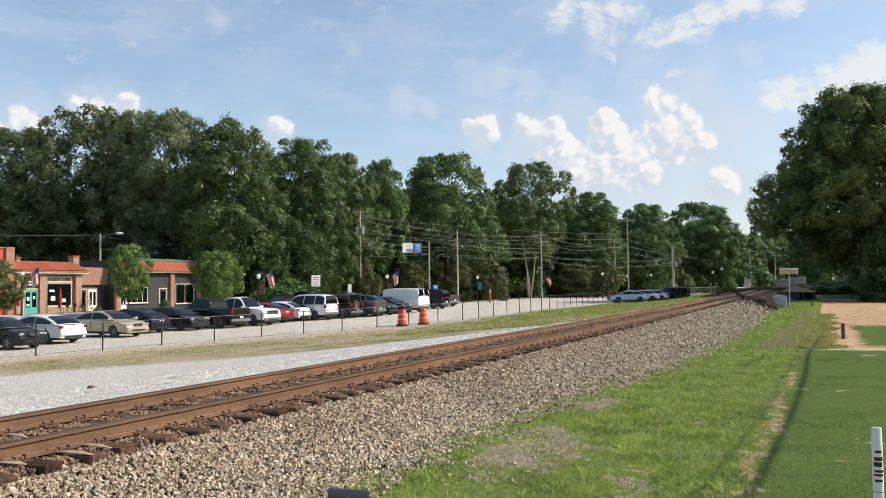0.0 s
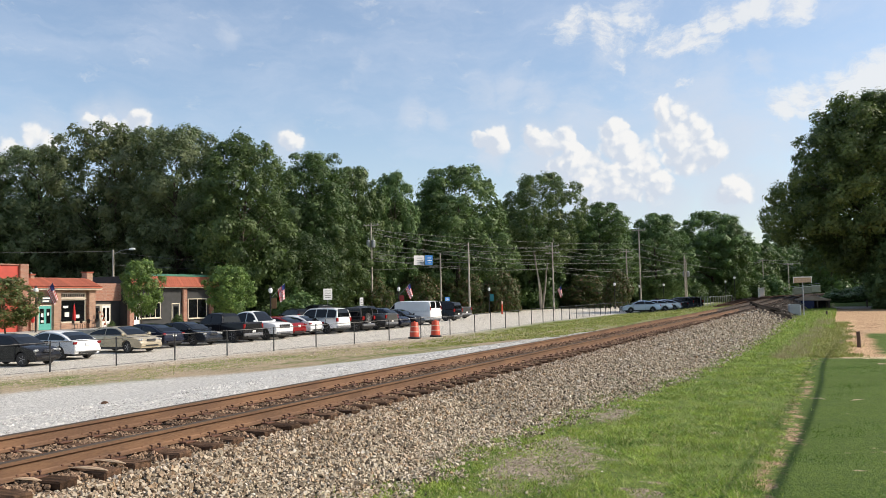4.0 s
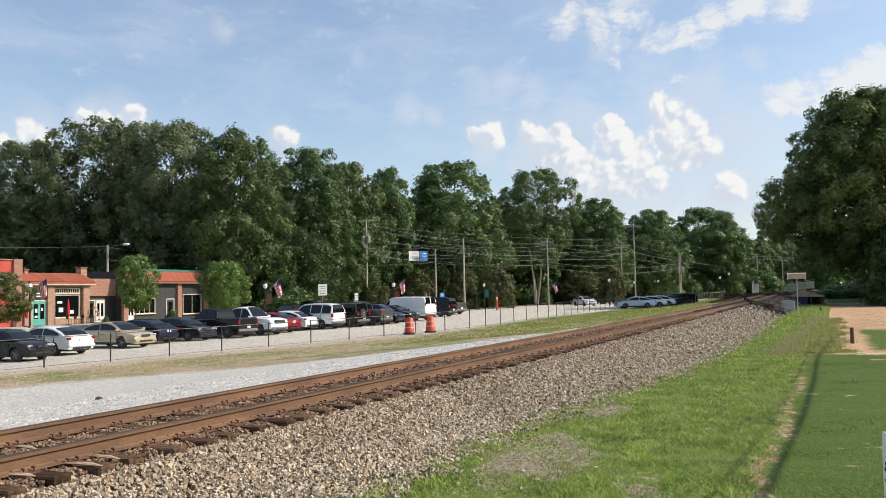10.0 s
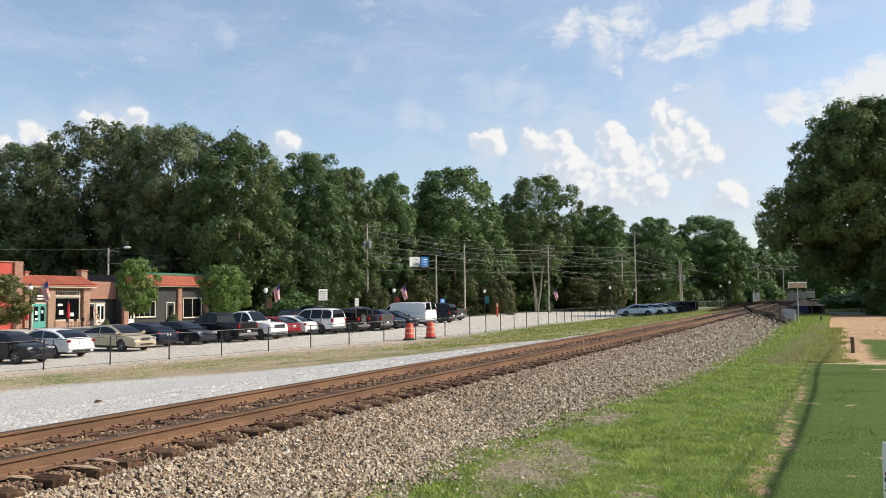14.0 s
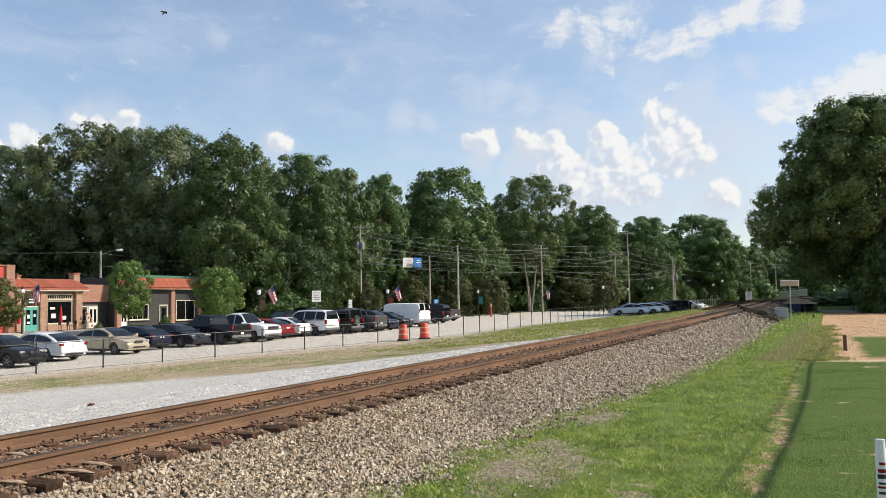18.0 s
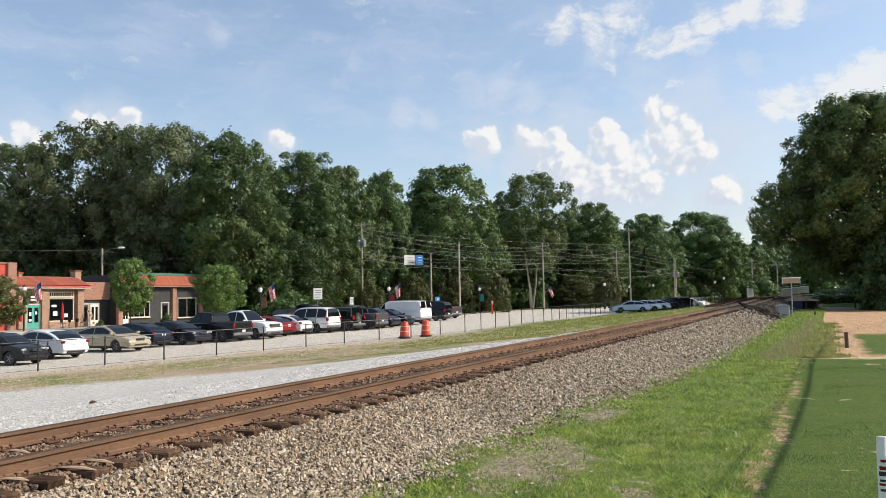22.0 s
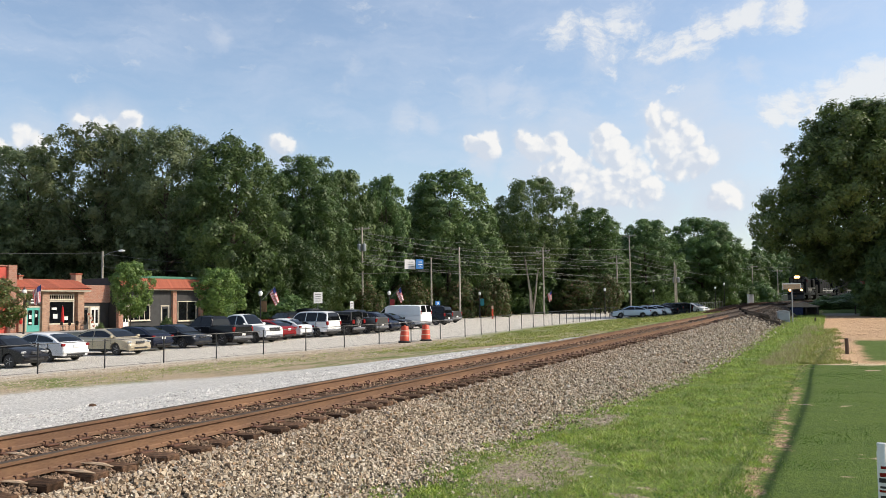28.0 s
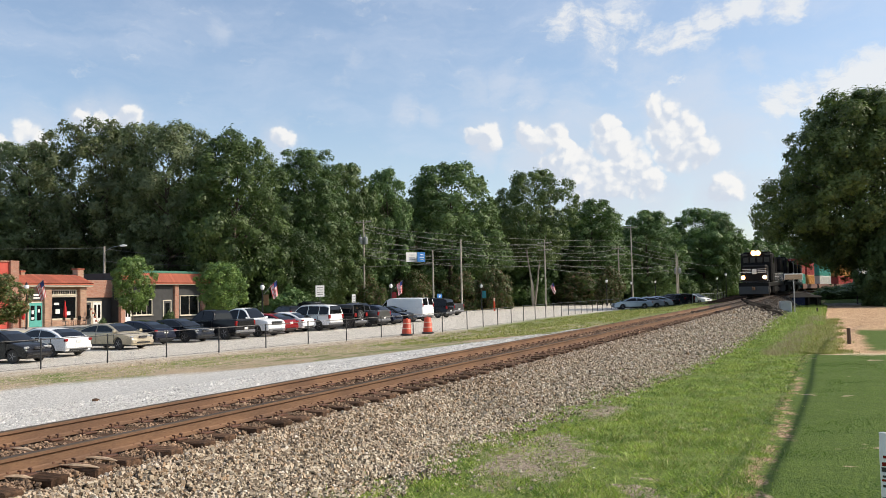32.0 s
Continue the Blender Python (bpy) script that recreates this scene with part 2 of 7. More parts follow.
def brick_material(name, a, b):
    """Running-bond brickwork with pale joints, at its real size."""
    mat = bpy.data.materials.new(name)
    mat.use_nodes = True
    k = Nodes(mat.node_tree)
    co = k.n("ShaderNodeTexCoord").outputs["Object"]
    x, y, z = k.xyz(co)
    flat = k.n("ShaderNodeCombineXYZ")
    k.put(flat.inputs[0], k.m("ADD", x, y))
    k.put(flat.inputs[1], z)
    bond = k.n("ShaderNodeTexBrick")
    k.link(flat.outputs[0], bond.inputs["Vector"])
    k.put(bond.inputs["Color1"], a)
    k.put(bond.inputs["Color2"], b)
    k.put(bond.inputs["Mortar"], (0.42, 0.35, 0.28))
    bond.inputs["Scale"].default_value = 1.0
    bond.inputs["Mortar Size"].default_value = 0.008
    bond.inputs["Brick Width"].default_value = 0.21
    bond.inputs["Row Height"].default_value = 0.075
    dirt = k.step(k.noise(co, 1.3, 5.0, 0.65), 0.45, 0.75)
    col = k.mix(k.m("MULTIPLY", dirt, 0.35), bond.outputs["Color"], tuple(v * 0.45 for v in b))
    bsdf = k.n("ShaderNodeBsdfPrincipled")
    k.link(col, bsdf.inputs["Base Color"])
    bsdf.inputs["Roughness"].default_value = 0.92
    relief = k.n("ShaderNodeBump")
    relief.inputs["Strength"].default_value, relief.inputs["Distance"].default_value = 0.5, 0.01
    relief.invert = True
    k.link(bond.outputs["Fac"], relief.inputs["Height"])
    k.link(relief.outputs[0], bsdf.inputs["Normal"])
    k.link(bsdf.outputs[0], k.n("ShaderNodeOutputMaterial").inputs[0])
    return mat


M = {}
M["rust"] = material("rusted_rail", (0.218, 0.119, 0.063), (0.126, 0.069, 0.040), 3.0, 0.75, 0.2, 0.3, 60, stretch=(0.3, 1, 1))
M["railtop"] = material("worn_rail_head", (0.085, 0.066, 0.052), (0.050, 0.038, 0.030), 2.0, 0.85, 0.0, 0.0, 40, spec=0.15, stretch=(0.1, 1, 1))
M["plate"] = material("rusted_plate", (0.15, 0.068, 0.038), (0.07, 0.036, 0.025), 8.0, 0.85, 0.1, 0.4, 60)
M["tie"] = material("creosoted_timber", (0.150, 0.088, 0.055), (0.046, 0.030, 0.021), 5.0, 0.95, 0.0, 0.6, 50, spec=0.08, spread=0.8, stretch=(4, 1, 4))
M["split"] = material("split_pale_timber", (0.62, 0.46, 0.31), (0.40, 0.26, 0.16), 6.0, 0.9, 0.0, 0.5, 60, stretch=(6, 1, 6))
M["ballast"] = stone_material("ballast_stone", ((0.0, (0.070, 0.056, 0.042)), (0.16, (0.25, 0.20, 0.138)), (0.40, (0.50, 0.42, 0.305)), (0.70, (0.67, 0.59, 0.455)), (0.86, (0.41, 0.27, 0.150)), (1.0, (0.84, 0.78, 0.67))))
M["crib"] = material("rust_stained_stone", (0.34, 0.225, 0.140), (0.14, 0.090, 0.058), 2.0, 0.95, 0.0, 0.5, 90, islands=1.2)
# darker tones for rails and stones farther along the line
M["rust_dark"] = material("dark_far_rail", (0.075, 0.050, 0.036), (0.045, 0.032, 0.025), 2.0, 0.7, 0.2, 0.3, 60, stretch=(0.3, 1, 1))
M["crib_dark"] = material("dark_far_stone", (0.120, 0.095, 0.074), (0.045, 0.036, 0.029), 0.8, 0.95, 0.0, 0.5, 90, islands=1.0)
M["steel"] = material("galvanised_steel", (0.42, 0.43, 0.44), (0.30, 0.31, 0.32), 6.0, 0.45, 0.7)
M["black"] = material("black_paint", (0.014, 0.014, 0.015), (0.022, 0.021, 0.02), 5.0, 0.45)
M["rubber"] = material("tyre_rubber", (0.018, 0.018, 0.018), (0.03, 0.028, 0.026), 9.0, 0.85)
M["rim"] = material("alloy_rim", (0.34, 0.34, 0.35), (0.24, 0.24, 0.25), 9.0, 0.35, 0.8)
M["glass"] = glass_dark("dark_glass", (0.006, 0.007, 0.008))
M["lamp_clear"] = material("clear_lamp", (0.50, 0.50, 0.48), (0.34, 0.34, 0.33), 20.0, 0.12, 0.0)
M["lamp_red"] = material("red_lamp", (0.26, 0.010, 0.012), (0.17, 0.007, 0.008), 20.0, 0.15)
M["wood_pole"] = material("weathered_pole", (0.52, 0.47, 0.40), (0.34, 0.30, 0.25), 2.0, 0.9, 0.0, 0.4, 30, stretch=(4, 4, 0.4))
M["bark"] = material("bark", (0.105, 0.082, 0.062), (0.055, 0.043, 0.034), 6.0, 0.95, 0.0, 0.6, 30, stretch=(2, 2, 0.5))
M["bark_pale"] = material("pale_bark", (0.46, 0.42, 0.36), (0.24, 0.21, 0.175), 4.0, 0.9, 0.0, 0.5, 30, stretch=(2, 2, 0.5))
M["wire"] = material("wire", (0.16, 0.16, 0.155), (0.11, 0.11, 0.105), 5, 0.5)
M["brick"] = brick_material("red_brick", (0.40, 0.175, 0.11), (0.26, 0.105, 0.068))
M["tan_brick"] = brick_material("tan_brick", (0.47, 0.275, 0.175), (0.30, 0.160, 0.105))
M["tile_roof"] = material("clay_roof_tile", (0.44, 0.125, 0.068), (0.30, 0.078, 0.045), 2.0, 0.8, 0.0, 0.2, 20, spread=0.4)
M["red_paint"] = material("red_painted_wall", (0.50, 0.075, 0.05), (0.42, 0.06, 0.04), 1.5, 0.7)
M["teal"] = material("teal_paint", (0.10, 0.40, 0.34), (0.08, 0.33, 0.28), 3, 0.5)
M["white"] = material("white_paint", (0.78, 0.77, 0.73), (0.70, 0.69, 0.65), 2, 0.5)
M["cream"] = material("cream_trim", (0.62, 0.56, 0.44), (0.52, 0.46, 0.36), 2, 0.6)
M["dark_wall"] = material("dark_painted_wall", (0.045, 0.045, 0.045), (0.03, 0.03, 0.03), 2, 0.7)
M["green_trim"] = material("green_trim", (0.06, 0.20, 0.14), (0.045, 0.15, 0.10), 2, 0.6)
M["concrete"] = material("concrete", (0.42, 0.40, 0.36), (0.33, 0.31, 0.28), 1.5, 0.9, 0.0, 0.3, 30)
M["orange"] = material("orange_drum_plastic", (0.58, 0.070, 0.022), (0.47, 0.052, 0.018), 3, 0.5)
M["sheeting"] = material("worn_sheeting", (0.66, 0.50, 0.40), (0.60, 0.26, 0.15), 8, 0.5)
M["red_cloth"] = material("red_cloth", (0.55, 0.02, 0.02), (0.42, 0.015, 0.015), 4, 0.8)
M["white_cloth"] = material("white_cloth", (0.75, 0.74, 0.72), (0.66, 0.65, 0.63), 4, 0.8)
M["blue_cloth"] = material("blue_cloth", (0.03, 0.05, 0.20), (0.02, 0.035, 0.15), 4, 0.8)
M["navy_tarp"] = material("navy_tarp", (0.014, 0.022, 0.070), (0.009, 0.014, 0.045), 4, 0.7)
M["blue_sign"] = material("blue_sign_paint", (0.04, 0.20, 0.52), (0.03, 0.17, 0.46), 4, 0.4)
M["globe"] = material("white_lamp_globe", (0.85, 0.85, 0.82), (0.80, 0.80, 0.77), 4, 0.25)
M["leaf_oak"] = leaf_material("oak_leaves", (0.052, 0.08, 0.036), (0.25, 0.29, 0.14))
M["leaf_deep"] = leaf_material("dense_leaves", (0.03, 0.062, 0.019), (0.148, 0.218, 0.066))
M["leaf_dark"] = leaf_material("dark_leaves", (0.034, 0.066, 0.019), (0.225, 0.295, 0.08))
M["leaf_low"] = leaf_material("undergrowth_leaves", (0.04, 0.078, 0.025), (0.16, 0.23, 0.075))
# darker copy of the leaves: shade under the crowns is put into the colour
M["leaf_shade"] = leaf_material("shade_toned_leaves", (0.022, 0.044, 0.014), (0.085, 0.13, 0.042))
M["leaf_mid"] = leaf_material("light_leaves", (0.042, 0.082, 0.027), (0.195, 0.27, 0.09))
M["leaf_street"] = leaf_material("street_tree_leaves", (0.058, 0.118, 0.026), (0.225, 0.315, 0.074))
M["leaf_copper"] = leaf_material("reddish_leaves", (0.050, 0.055, 0.024), (0.150, 0.165, 0.065), (0.165, 0.085, 0.050))
M["leaf_thin"] = leaf_material("thin_street_leaves", (0.060, 0.085, 0.026), (0.190, 0.225, 0.070), (0.230, 0.120, 0.060))
M["leaf_myrtle"] = leaf_material("myrtle_leaves", (0.045, 0.066, 0.020), (0.125, 0.150, 0.045), (0.155, 0.085, 0.050))
M["grass"] = leaf_material("grass_blades", (0.095, 0.180, 0.022), (0.530, 0.640, 0.100), (0.46, 0.42, 0.17), 1.3)
M["turf"] = leaf_material("turf_blades", (0.062, 0.150, 0.018), (0.165, 0.275, 0.038), None, 0.8)
M["weed"] = leaf_material("weed_leaves", (0.045, 0.110, 0.018), (0.180, 0.300, 0.045), None, 1.0)
M["dry"] = leaf_material("dry_grass", (0.36, 0.28, 0.14), (0.62, 0.52, 0.32))


# ---- shape helpers ----
class Geo:
    """Collects vertices and faces of one mesh."""

    def __init__(self):
        self.v, self.f = [], []

    def add(self, verts, faces, m=None):
        base = len(self.v)
        self.v += [tuple(m @ Vector(p)) for p in verts] if m else [tuple(p) for p in verts]
        self.f += [tuple(base + i for i in face) for face in faces]
        return self

    def box(self, x, y, z, sx, sy, sz, ch=0.0, m=None):
        """A box by centre and size, its edges chamfered by ch."""
        hx, hy, hz = sx / 2, sy / 2, sz / 2
        if not ch:
            vs = [(x + a * hx, y + b * hy, z + c * hz) for a in (-1, 1) for b in (-1, 1) for c in (-1, 1)]
            return self.add(vs, [(0, 1, 3, 2), (4, 6, 7, 5), (0, 4, 5, 1), (2, 3, 7, 6), (0, 2, 6, 4), (1, 5, 7, 3)], m)
        ch = min(ch, hx * 0.9, hy * 0.9, hz * 0.9)
        vs, idx = [], {}
        for a in (-1, 1):
            for b in (-1, 1):
                for c in (-1, 1):
                    for ax in range(3):
                        o = [hx - ch, hy - ch, hz - ch]
                        o[ax] += ch
                        idx[a, b, c, ax] = len(vs)
                        vs.append((x + a * o[0], y + b * o[1], z + c * o[2]))
        fs = []
        for s in (-1, 1):
            q = [(-1, -1), (1, -1), (1, 1), (-1, 1)]
            q = q if s > 0 else q[::-1]
            fs.append([idx[s, p, r, 0] for p, r in q])
            fs.append([idx[r, s, p, 1] for p, r in q])
            fs.append([idx[p, r, s, 2] for p, r in q])
        for a in (-1, 1):
            for b in (-1, 1):
                for k0, k1, key in ((0, 1, lambda c: (a, b, c)), (1, 2, lambda c: (c, a, b)), (0, 2, lambda c: (a, c, b))):
                    p, q = key(-1), key(1)
                    quad = [idx[(*p, k0)], idx[(*q, k0)], idx[(*q, k1)], idx[(*p, k1)]]
                    fs.append(quad)
                for c in (-1, 1):
                    if a == -1 or a == 1:
                        tri = [idx[a, b, c, 0], idx[a, b, c, 1], idx[a, b, c, 2]]
                        fs.append(tri)
        return self.add(vs, fs, m)

    def tube(self, pts, radii, n=8, caps=True):
        """A tapering tube along points."""
        pts = [Vector(p) for p in pts]
        base, rings = len(self.v), len(pts)
        for i, p in enumerate(pts):
            d = (pts[min(i + 1, rings - 1)] - pts[max(i - 1, 0)]).normalized()
            side = d.cross(Vector((0, 0, 1)) if abs(d.z) < 0.9 else Vector((1, 0, 0))).normalized()
            up = side.cross(d)
            r = radii[i] if isinstance(radii, (list, tuple)) else radii
            self.v += [tuple(p + side * (math.cos(a) * r) + up * (math.sin(a) * r)) for a in (2 * math.pi * j / n for j in range(n))]
        for i in range(rings - 1):
            for j in range(n):
                a, b = base + i * n + j, base + i * n + (j + 1) % n
                self.f.append((a, b, b + n, a + n))
        if caps:
            self.f += [tuple(base + j for j in range(n)), tuple(base + (rings - 1) * n + j for j in range(n - 1, -1, -1))]
        return self

    def lathe(self, profile, n=16, m=None):
        """A turned form about z from (radius, height) pairs."""
        vs = [(r * math.cos(2 * math.pi * j / n), r * math.sin(2 * math.pi * j / n), z) for r, z in profile for j in range(n)]
        fs = []
        for i in range(len(profile) - 1):
            for j in range(n):
                a, b = i * n + j, i * n + (j + 1) % n
                fs.append((a, b, b + n, a + n))
        if profile[0][0] > 0.001:
            fs.append(tuple(range(n - 1, -1, -1)))
        if profile[-1][0] > 0.001:
            fs.append(tuple((len(profile) - 1) * n + j for j in range(n)))
        return self.add(vs, fs, m)

    def slab(self, poly, thick, m=None):
        """A plate with the outline poly (x, z), thick along y, centred."""
        n = len(poly)
        vs = [(x, -thick / 2, z) for x, z in poly] + [(x, thick / 2, z) for x, z in poly]
        fs = [tuple(range(n)), tuple(range(2 * n - 1, n - 1, -1))] + [(i, i + n, (i + 1) % n + n, (i + 1) % n) for i in range(n)]
        return self.add(vs, fs, m)

    def mesh(self, name, mat, smooth=False):
        me = bpy.data.meshes.new(name)
        me.from_pydata(self.v, [], self.f)
        bm = bmesh.new()
        bm.from_mesh(me)
        bmesh.ops.recalc_face_normals(bm, faces=bm.faces)
        bm.to_mesh(me)
        bm.free()
        me.materials.append(mat)
        if smooth:
            me.shade_smooth()
            me.set_sharp_from_angle(angle=radians(40))
        return me


def part(name, geo, mat, parent, label="", smooth=False):
    me = geo if isinstance(geo, bpy.types.Mesh) else geo.mesh(name, mat, smooth)
    ob = new(name, me)
    ob.parent = parent
    if label:
        tagged(ob, label)
    return ob


def thing(name, m, label, category, group=""):
    ob = new(name)
    ob.empty_display_size = 0.2
    ob.matrix_world = m
    return tagged(ob, label, category, group)


def fast_mesh(name, verts, faces, mat):
    """A mesh from numpy arrays of vertices and of equal-sided faces."""
    me = bpy.data.meshes.new(name)
    nf, k = faces.shape
    me.vertices.add(len(verts))
    me.vertices.foreach_set("co", verts.astype(np.float32).ravel())
    me.loops.add(nf * k)
    me.loops.foreach_set("vertex_index", faces.astype(np.int32).ravel())
    me.polygons.add(nf)
    me.polygons.foreach_set("loop_start", np.arange(0, nf * k, k, dtype=np.int32))
    me.update(calc_edges=True)
    me.polygons.foreach_set("use_smooth", np.zeros(nf, bool))
    me.materials.append(mat)
    return me


# ---- the lie of the land ----
def smooth(a, b, x):
    t = np.clip((np.asarray(x, float) - a) / (b - a), 0, 1)
    return t * t * (3 - 2 * t)


RAIL_X = [-60, 0, 16, 33, 44, 52, 63, 75, 90, 105, 137, 172, 255, 900]
RAIL_Z = [-0.1, 0.0, 0.055, 0.105, 0.20, 0.26, 0.365, 0.475, 0.67, 0.84, 1.0, 1.05, 1.1, 1.6]


def rail_z(x):
    """Height of the rail heads along the line."""
    return sum(np.interp(np.asarray(x, float) + d, RAIL_X, RAIL_Z) for d in (-6, -3, 0, 3, 6)) / 5


def track_y(x):
    """The middle of the track: straight, then bending away from the street."""
    x = np.asarray(x, float)
    return 8.10 - 0.0190 * (np.sqrt((x - 32) ** 2 + 60) + x - 32) / 2 - np.where(x > 172, (np.minimum(x, 300) - 172) ** 2 * 0.0024 + np.maximum(x - 300, 0) * 0.614, 0.0)


FENCE_P, FENCE_D = (25.8, 30.77), (0.9702, -0.2422)


def beyond_fence(x, y):
    return (x - FENCE_P[0]) * 0.2422 + (y - FENCE_P[1]) * 0.9702


def lot_z(x, y):
    a = (x - 25.8) * 0.970 - (y - 30.8) * 0.242
    return -1.27 + np.where(a < 45, 0.0123 * a, 0.5535 + 0.002 * (a - 45))


LAWN_Z = -0.85


def ground_z(x, y):
    x, y = np.asarray(x, float), np.asarray(y, float)
    yc = track_y(x)
    near = LAWN_Z + 0 * x + smooth(110, 190, x) * (rail_z(x) - 0.4 - LAWN_Z)
    beside = rail_z(x) - 0.62
    v = np.clip(beyond_fence(x, y), -40, 40)
    lot = lot_z(x, np.minimum(y, 80)) + smooth(150, 260, x) * 0.5
    f = smooth(3.4, 14.0, y - yc)
    far = beside * (1 - f) + lot * f
    side = smooth(-0.5, 0.5, y - yc)
    z = near * (1 - side) + far * side
    bed = rail_z(x) - 0.62
    w = 1 - smooth(1.5, 2.3, np.abs(y - yc))
    return z * (1 - w) + np.minimum(bed, z + 0.4) * w


BARE = ((11.4, 3.8, 0.82), (12.6, 4.2, 0.60), (16.6, 4.1, 0.5), (10.0, 2.1, 0.25), (21.0, 4.4, 0.4))


def bare_spots(x, y):
    """How bare the verge is, from 0 to 1."""
    f = 0.0 * x
    for cx, cy, rad in BARE:
        q = np.hypot((x - cx) * 0.45, y - cy) / rad + 0.30 * np.sin(x * 5.1 + y * 3.3) * np.sin(y * 6.7 - x * 2.2)
        f = np.maximum(f, 1 - smooth(0.5, 1.15, q))
    return f


def toe_y(x):
    """Where the ballast ends and the grass begins."""
    return np.interp(x, [6, 9, 13, 17, 20, 24, 29, 60, 100, 125, 200], [5.0, 5.2, 5.3, 5.05, 4.7, 4.3, 3.95, 3.75, 3.6, 3.6, 3.6])


def bed_z(x, y):
    """Top of the ballast across the track."""
    o = y - track_y(x)
    crown = rail_z(x) - 0.235 - 0.042 * smooth(0.85, 1.35, np.abs(o))
    near_toe, far_toe = LAWN_Z - 0.03, rail_z(x) - 0.66
    left = crown + (near_toe - crown) * np.clip((-o - 1.5) / (track_y(x) - toe_y(x) - 1.5), 0, 1)
    right = crown + (far_toe - crown) * np.clip((o - 1.5) / 1.7, 0, 1)
    return np.where(o < 0, left, right)


def ground_material():
    mat = bpy.data.materials.new("ground")
    mat.use_nodes = True
    k = Nodes(mat.node_tree)
    co = k.n("ShaderNodeTexCoord").outputs["Object"]
    x, y, _ = k.xyz(co)
    big, mid, fine = k.noise(co, 0.35, 4.0), k.noise(co, 2.2, 5.0, 0.65), k.noise(co, 30.0, 5.0, 0.75)
    # patches drawn out along the line, and a sharp speckle
    drawn = k.noise(k.scale3(co, (0.35, 1.2, 1.0)), 1.6, 6.0, 0.7)
    grit = k.step(k.noise(k.scale3(co, (0.45, 1.0, 1.0)), 22.0, 4.0, 0.75), 0.36, 0.64)
    pebble = k.cells(co, 26.0)
    pebble_c = k.xyz(k.cells(co, 26.0, "Color"))[0]
    wob = k.m("ADD", k.m("MULTIPLY", k.m("SUBTRACT", big, 0.5), 2.2), k.m("MULTIPLY", k.m("SUBTRACT", mid, 0.5), 1.4))
    v = k.m("ADD", k.m("MULTIPLY", k.m("SUBTRACT", x, 25.8), 0.2422), k.m("MULTIPLY", k.m("SUBTRACT", y, 30.77), 0.9702))
    v = k.m("MINIMUM", v, k.m("SUBTRACT", y, 23.4))
    vw = k.m("ADD", v, k.m("MULTIPLY", wob, 1.1))
    stone = k.m("ADD", k.m("MULTIPLY", pebble_c, 0.45), k.m("MULTIPLY", grit, 0.55))
    gravel = k.mix(stone, (0.24, 0.225, 0.20), (0.86, 0.83, 0.77))
    dirt = k.mix(k.m("ADD", k.m("MULTIPLY", drawn, 0.5), k.m("MULTIPLY", grit, 0.5)), (0.20, 0.14, 0.085), (0.58, 0.46, 0.32))
    grass = k.mix(k.m("ADD", k.m("MULTIPLY", drawn, 0.5), k.m("MULTIPLY", grit, 0.5)), (0.045, 0.072, 0.013), (0.22, 0.285, 0.060))
    sod = k.noise(k.scale3(co, (1.5, 0.25, 1.0)), 1.2, 3.0, 0.6)
    turf = k.mix(k.m("ADD", k.m("MULTIPLY", sod, 0.55), k.m("MULTIPLY", grit, 0.45)), (0.036, 0.070, 0.010), (0.130, 0.185, 0.030))
    straw = k.mix(k.step(k.m("ADD", k.m("MULTIPLY", drawn, 0.5), k.m("MULTIPLY", grit, 0.5)), 0.25, 0.75), (0.30, 0.165, 0.085), (0.72, 0.50, 0.30))
    asphalt = k.mix(k.step(k.m("ADD", k.m("MULTIPLY", drawn, 0.55), k.m("MULTIPLY", grit, 0.45)), 0.2, 0.8), (0.42, 0.38, 0.32), (0.72, 0.67, 0.58))
    # street side, from the track outwards
    strip = k.step(k.m("ADD", vw, k.step(x, 20.0, 44.0, 0.0, 10.0)), -8.0, -6.0)
    bare = k.step(k.m("ADD", k.m("MULTIPLY", k.noise(co, 0.22, 5.0, 0.65), 0.6), k.m("MULTIPLY", drawn, 0.4)), 0.42, 0.56)
    strip_col = k.mix(k.m("MULTIPLY", k.m("MAXIMUM", bare, k.step(mid, 0.56, 0.66)), k.step(x, 70.0, 36.0, 0.25, 0.95)), grass, dirt)
    col = k.mix(strip, gravel, strip_col)
    sand = k.m("MULTIPLY", k.step(vw, -2.9, -1.4), k.step(x, 62.0, 46.0))
    weeds = k.m("MULTIPLY", k.step(drawn, 0.58, 0.68), 0.6)
    col = k.mix(sand, col, k.mix(weeds, k.mix(grit, (0.30, 0.235, 0.165), (0.66, 0.575, 0.455)), grass))
    col = k.mix(k.step(k.m("ADD", v, k.m("MULTIPLY", wob, 0.4)), -0.9, 1.2), col, asphalt)
    # green specks in the gravel close to the rails
    col = k.mix(k.m("MULTIPLY", k.step(k.noise(k.scale3(co, (0.5, 1.0, 1.0)), 0.9, 6.0, 0.7), 0.60, 0.68), k.step(y, 14.5, 12.0)), col, grass)
    # planted bank past the lot
    col = k.mix(k.step(k.m("ADD", y, k.m("MULTIPLY", wob, 0.3)), 46.0, 46.6), col, k.mix(k.step(big, 0.42, 0.6), grass, dirt))
    # camera's side
    earth = k.mix(k.m("ADD", k.m("MULTIPLY", pebble_c, 0.4), k.m("MULTIPLY", grit, 0.6)), (0.10, 0.075, 0.05), (0.47, 0.38, 0.29))
    near = k.mix(k.m("MULTIPLY", k.step(k.noise(co, 0.9, 5.0, 0.65), 0.62, 0.72), k.step(x, 40.0, 15.0)), grass, dirt)
    broken = k.step(k.noise(co, 4.5, 5.0, 0.7), 0.35, 0.50)
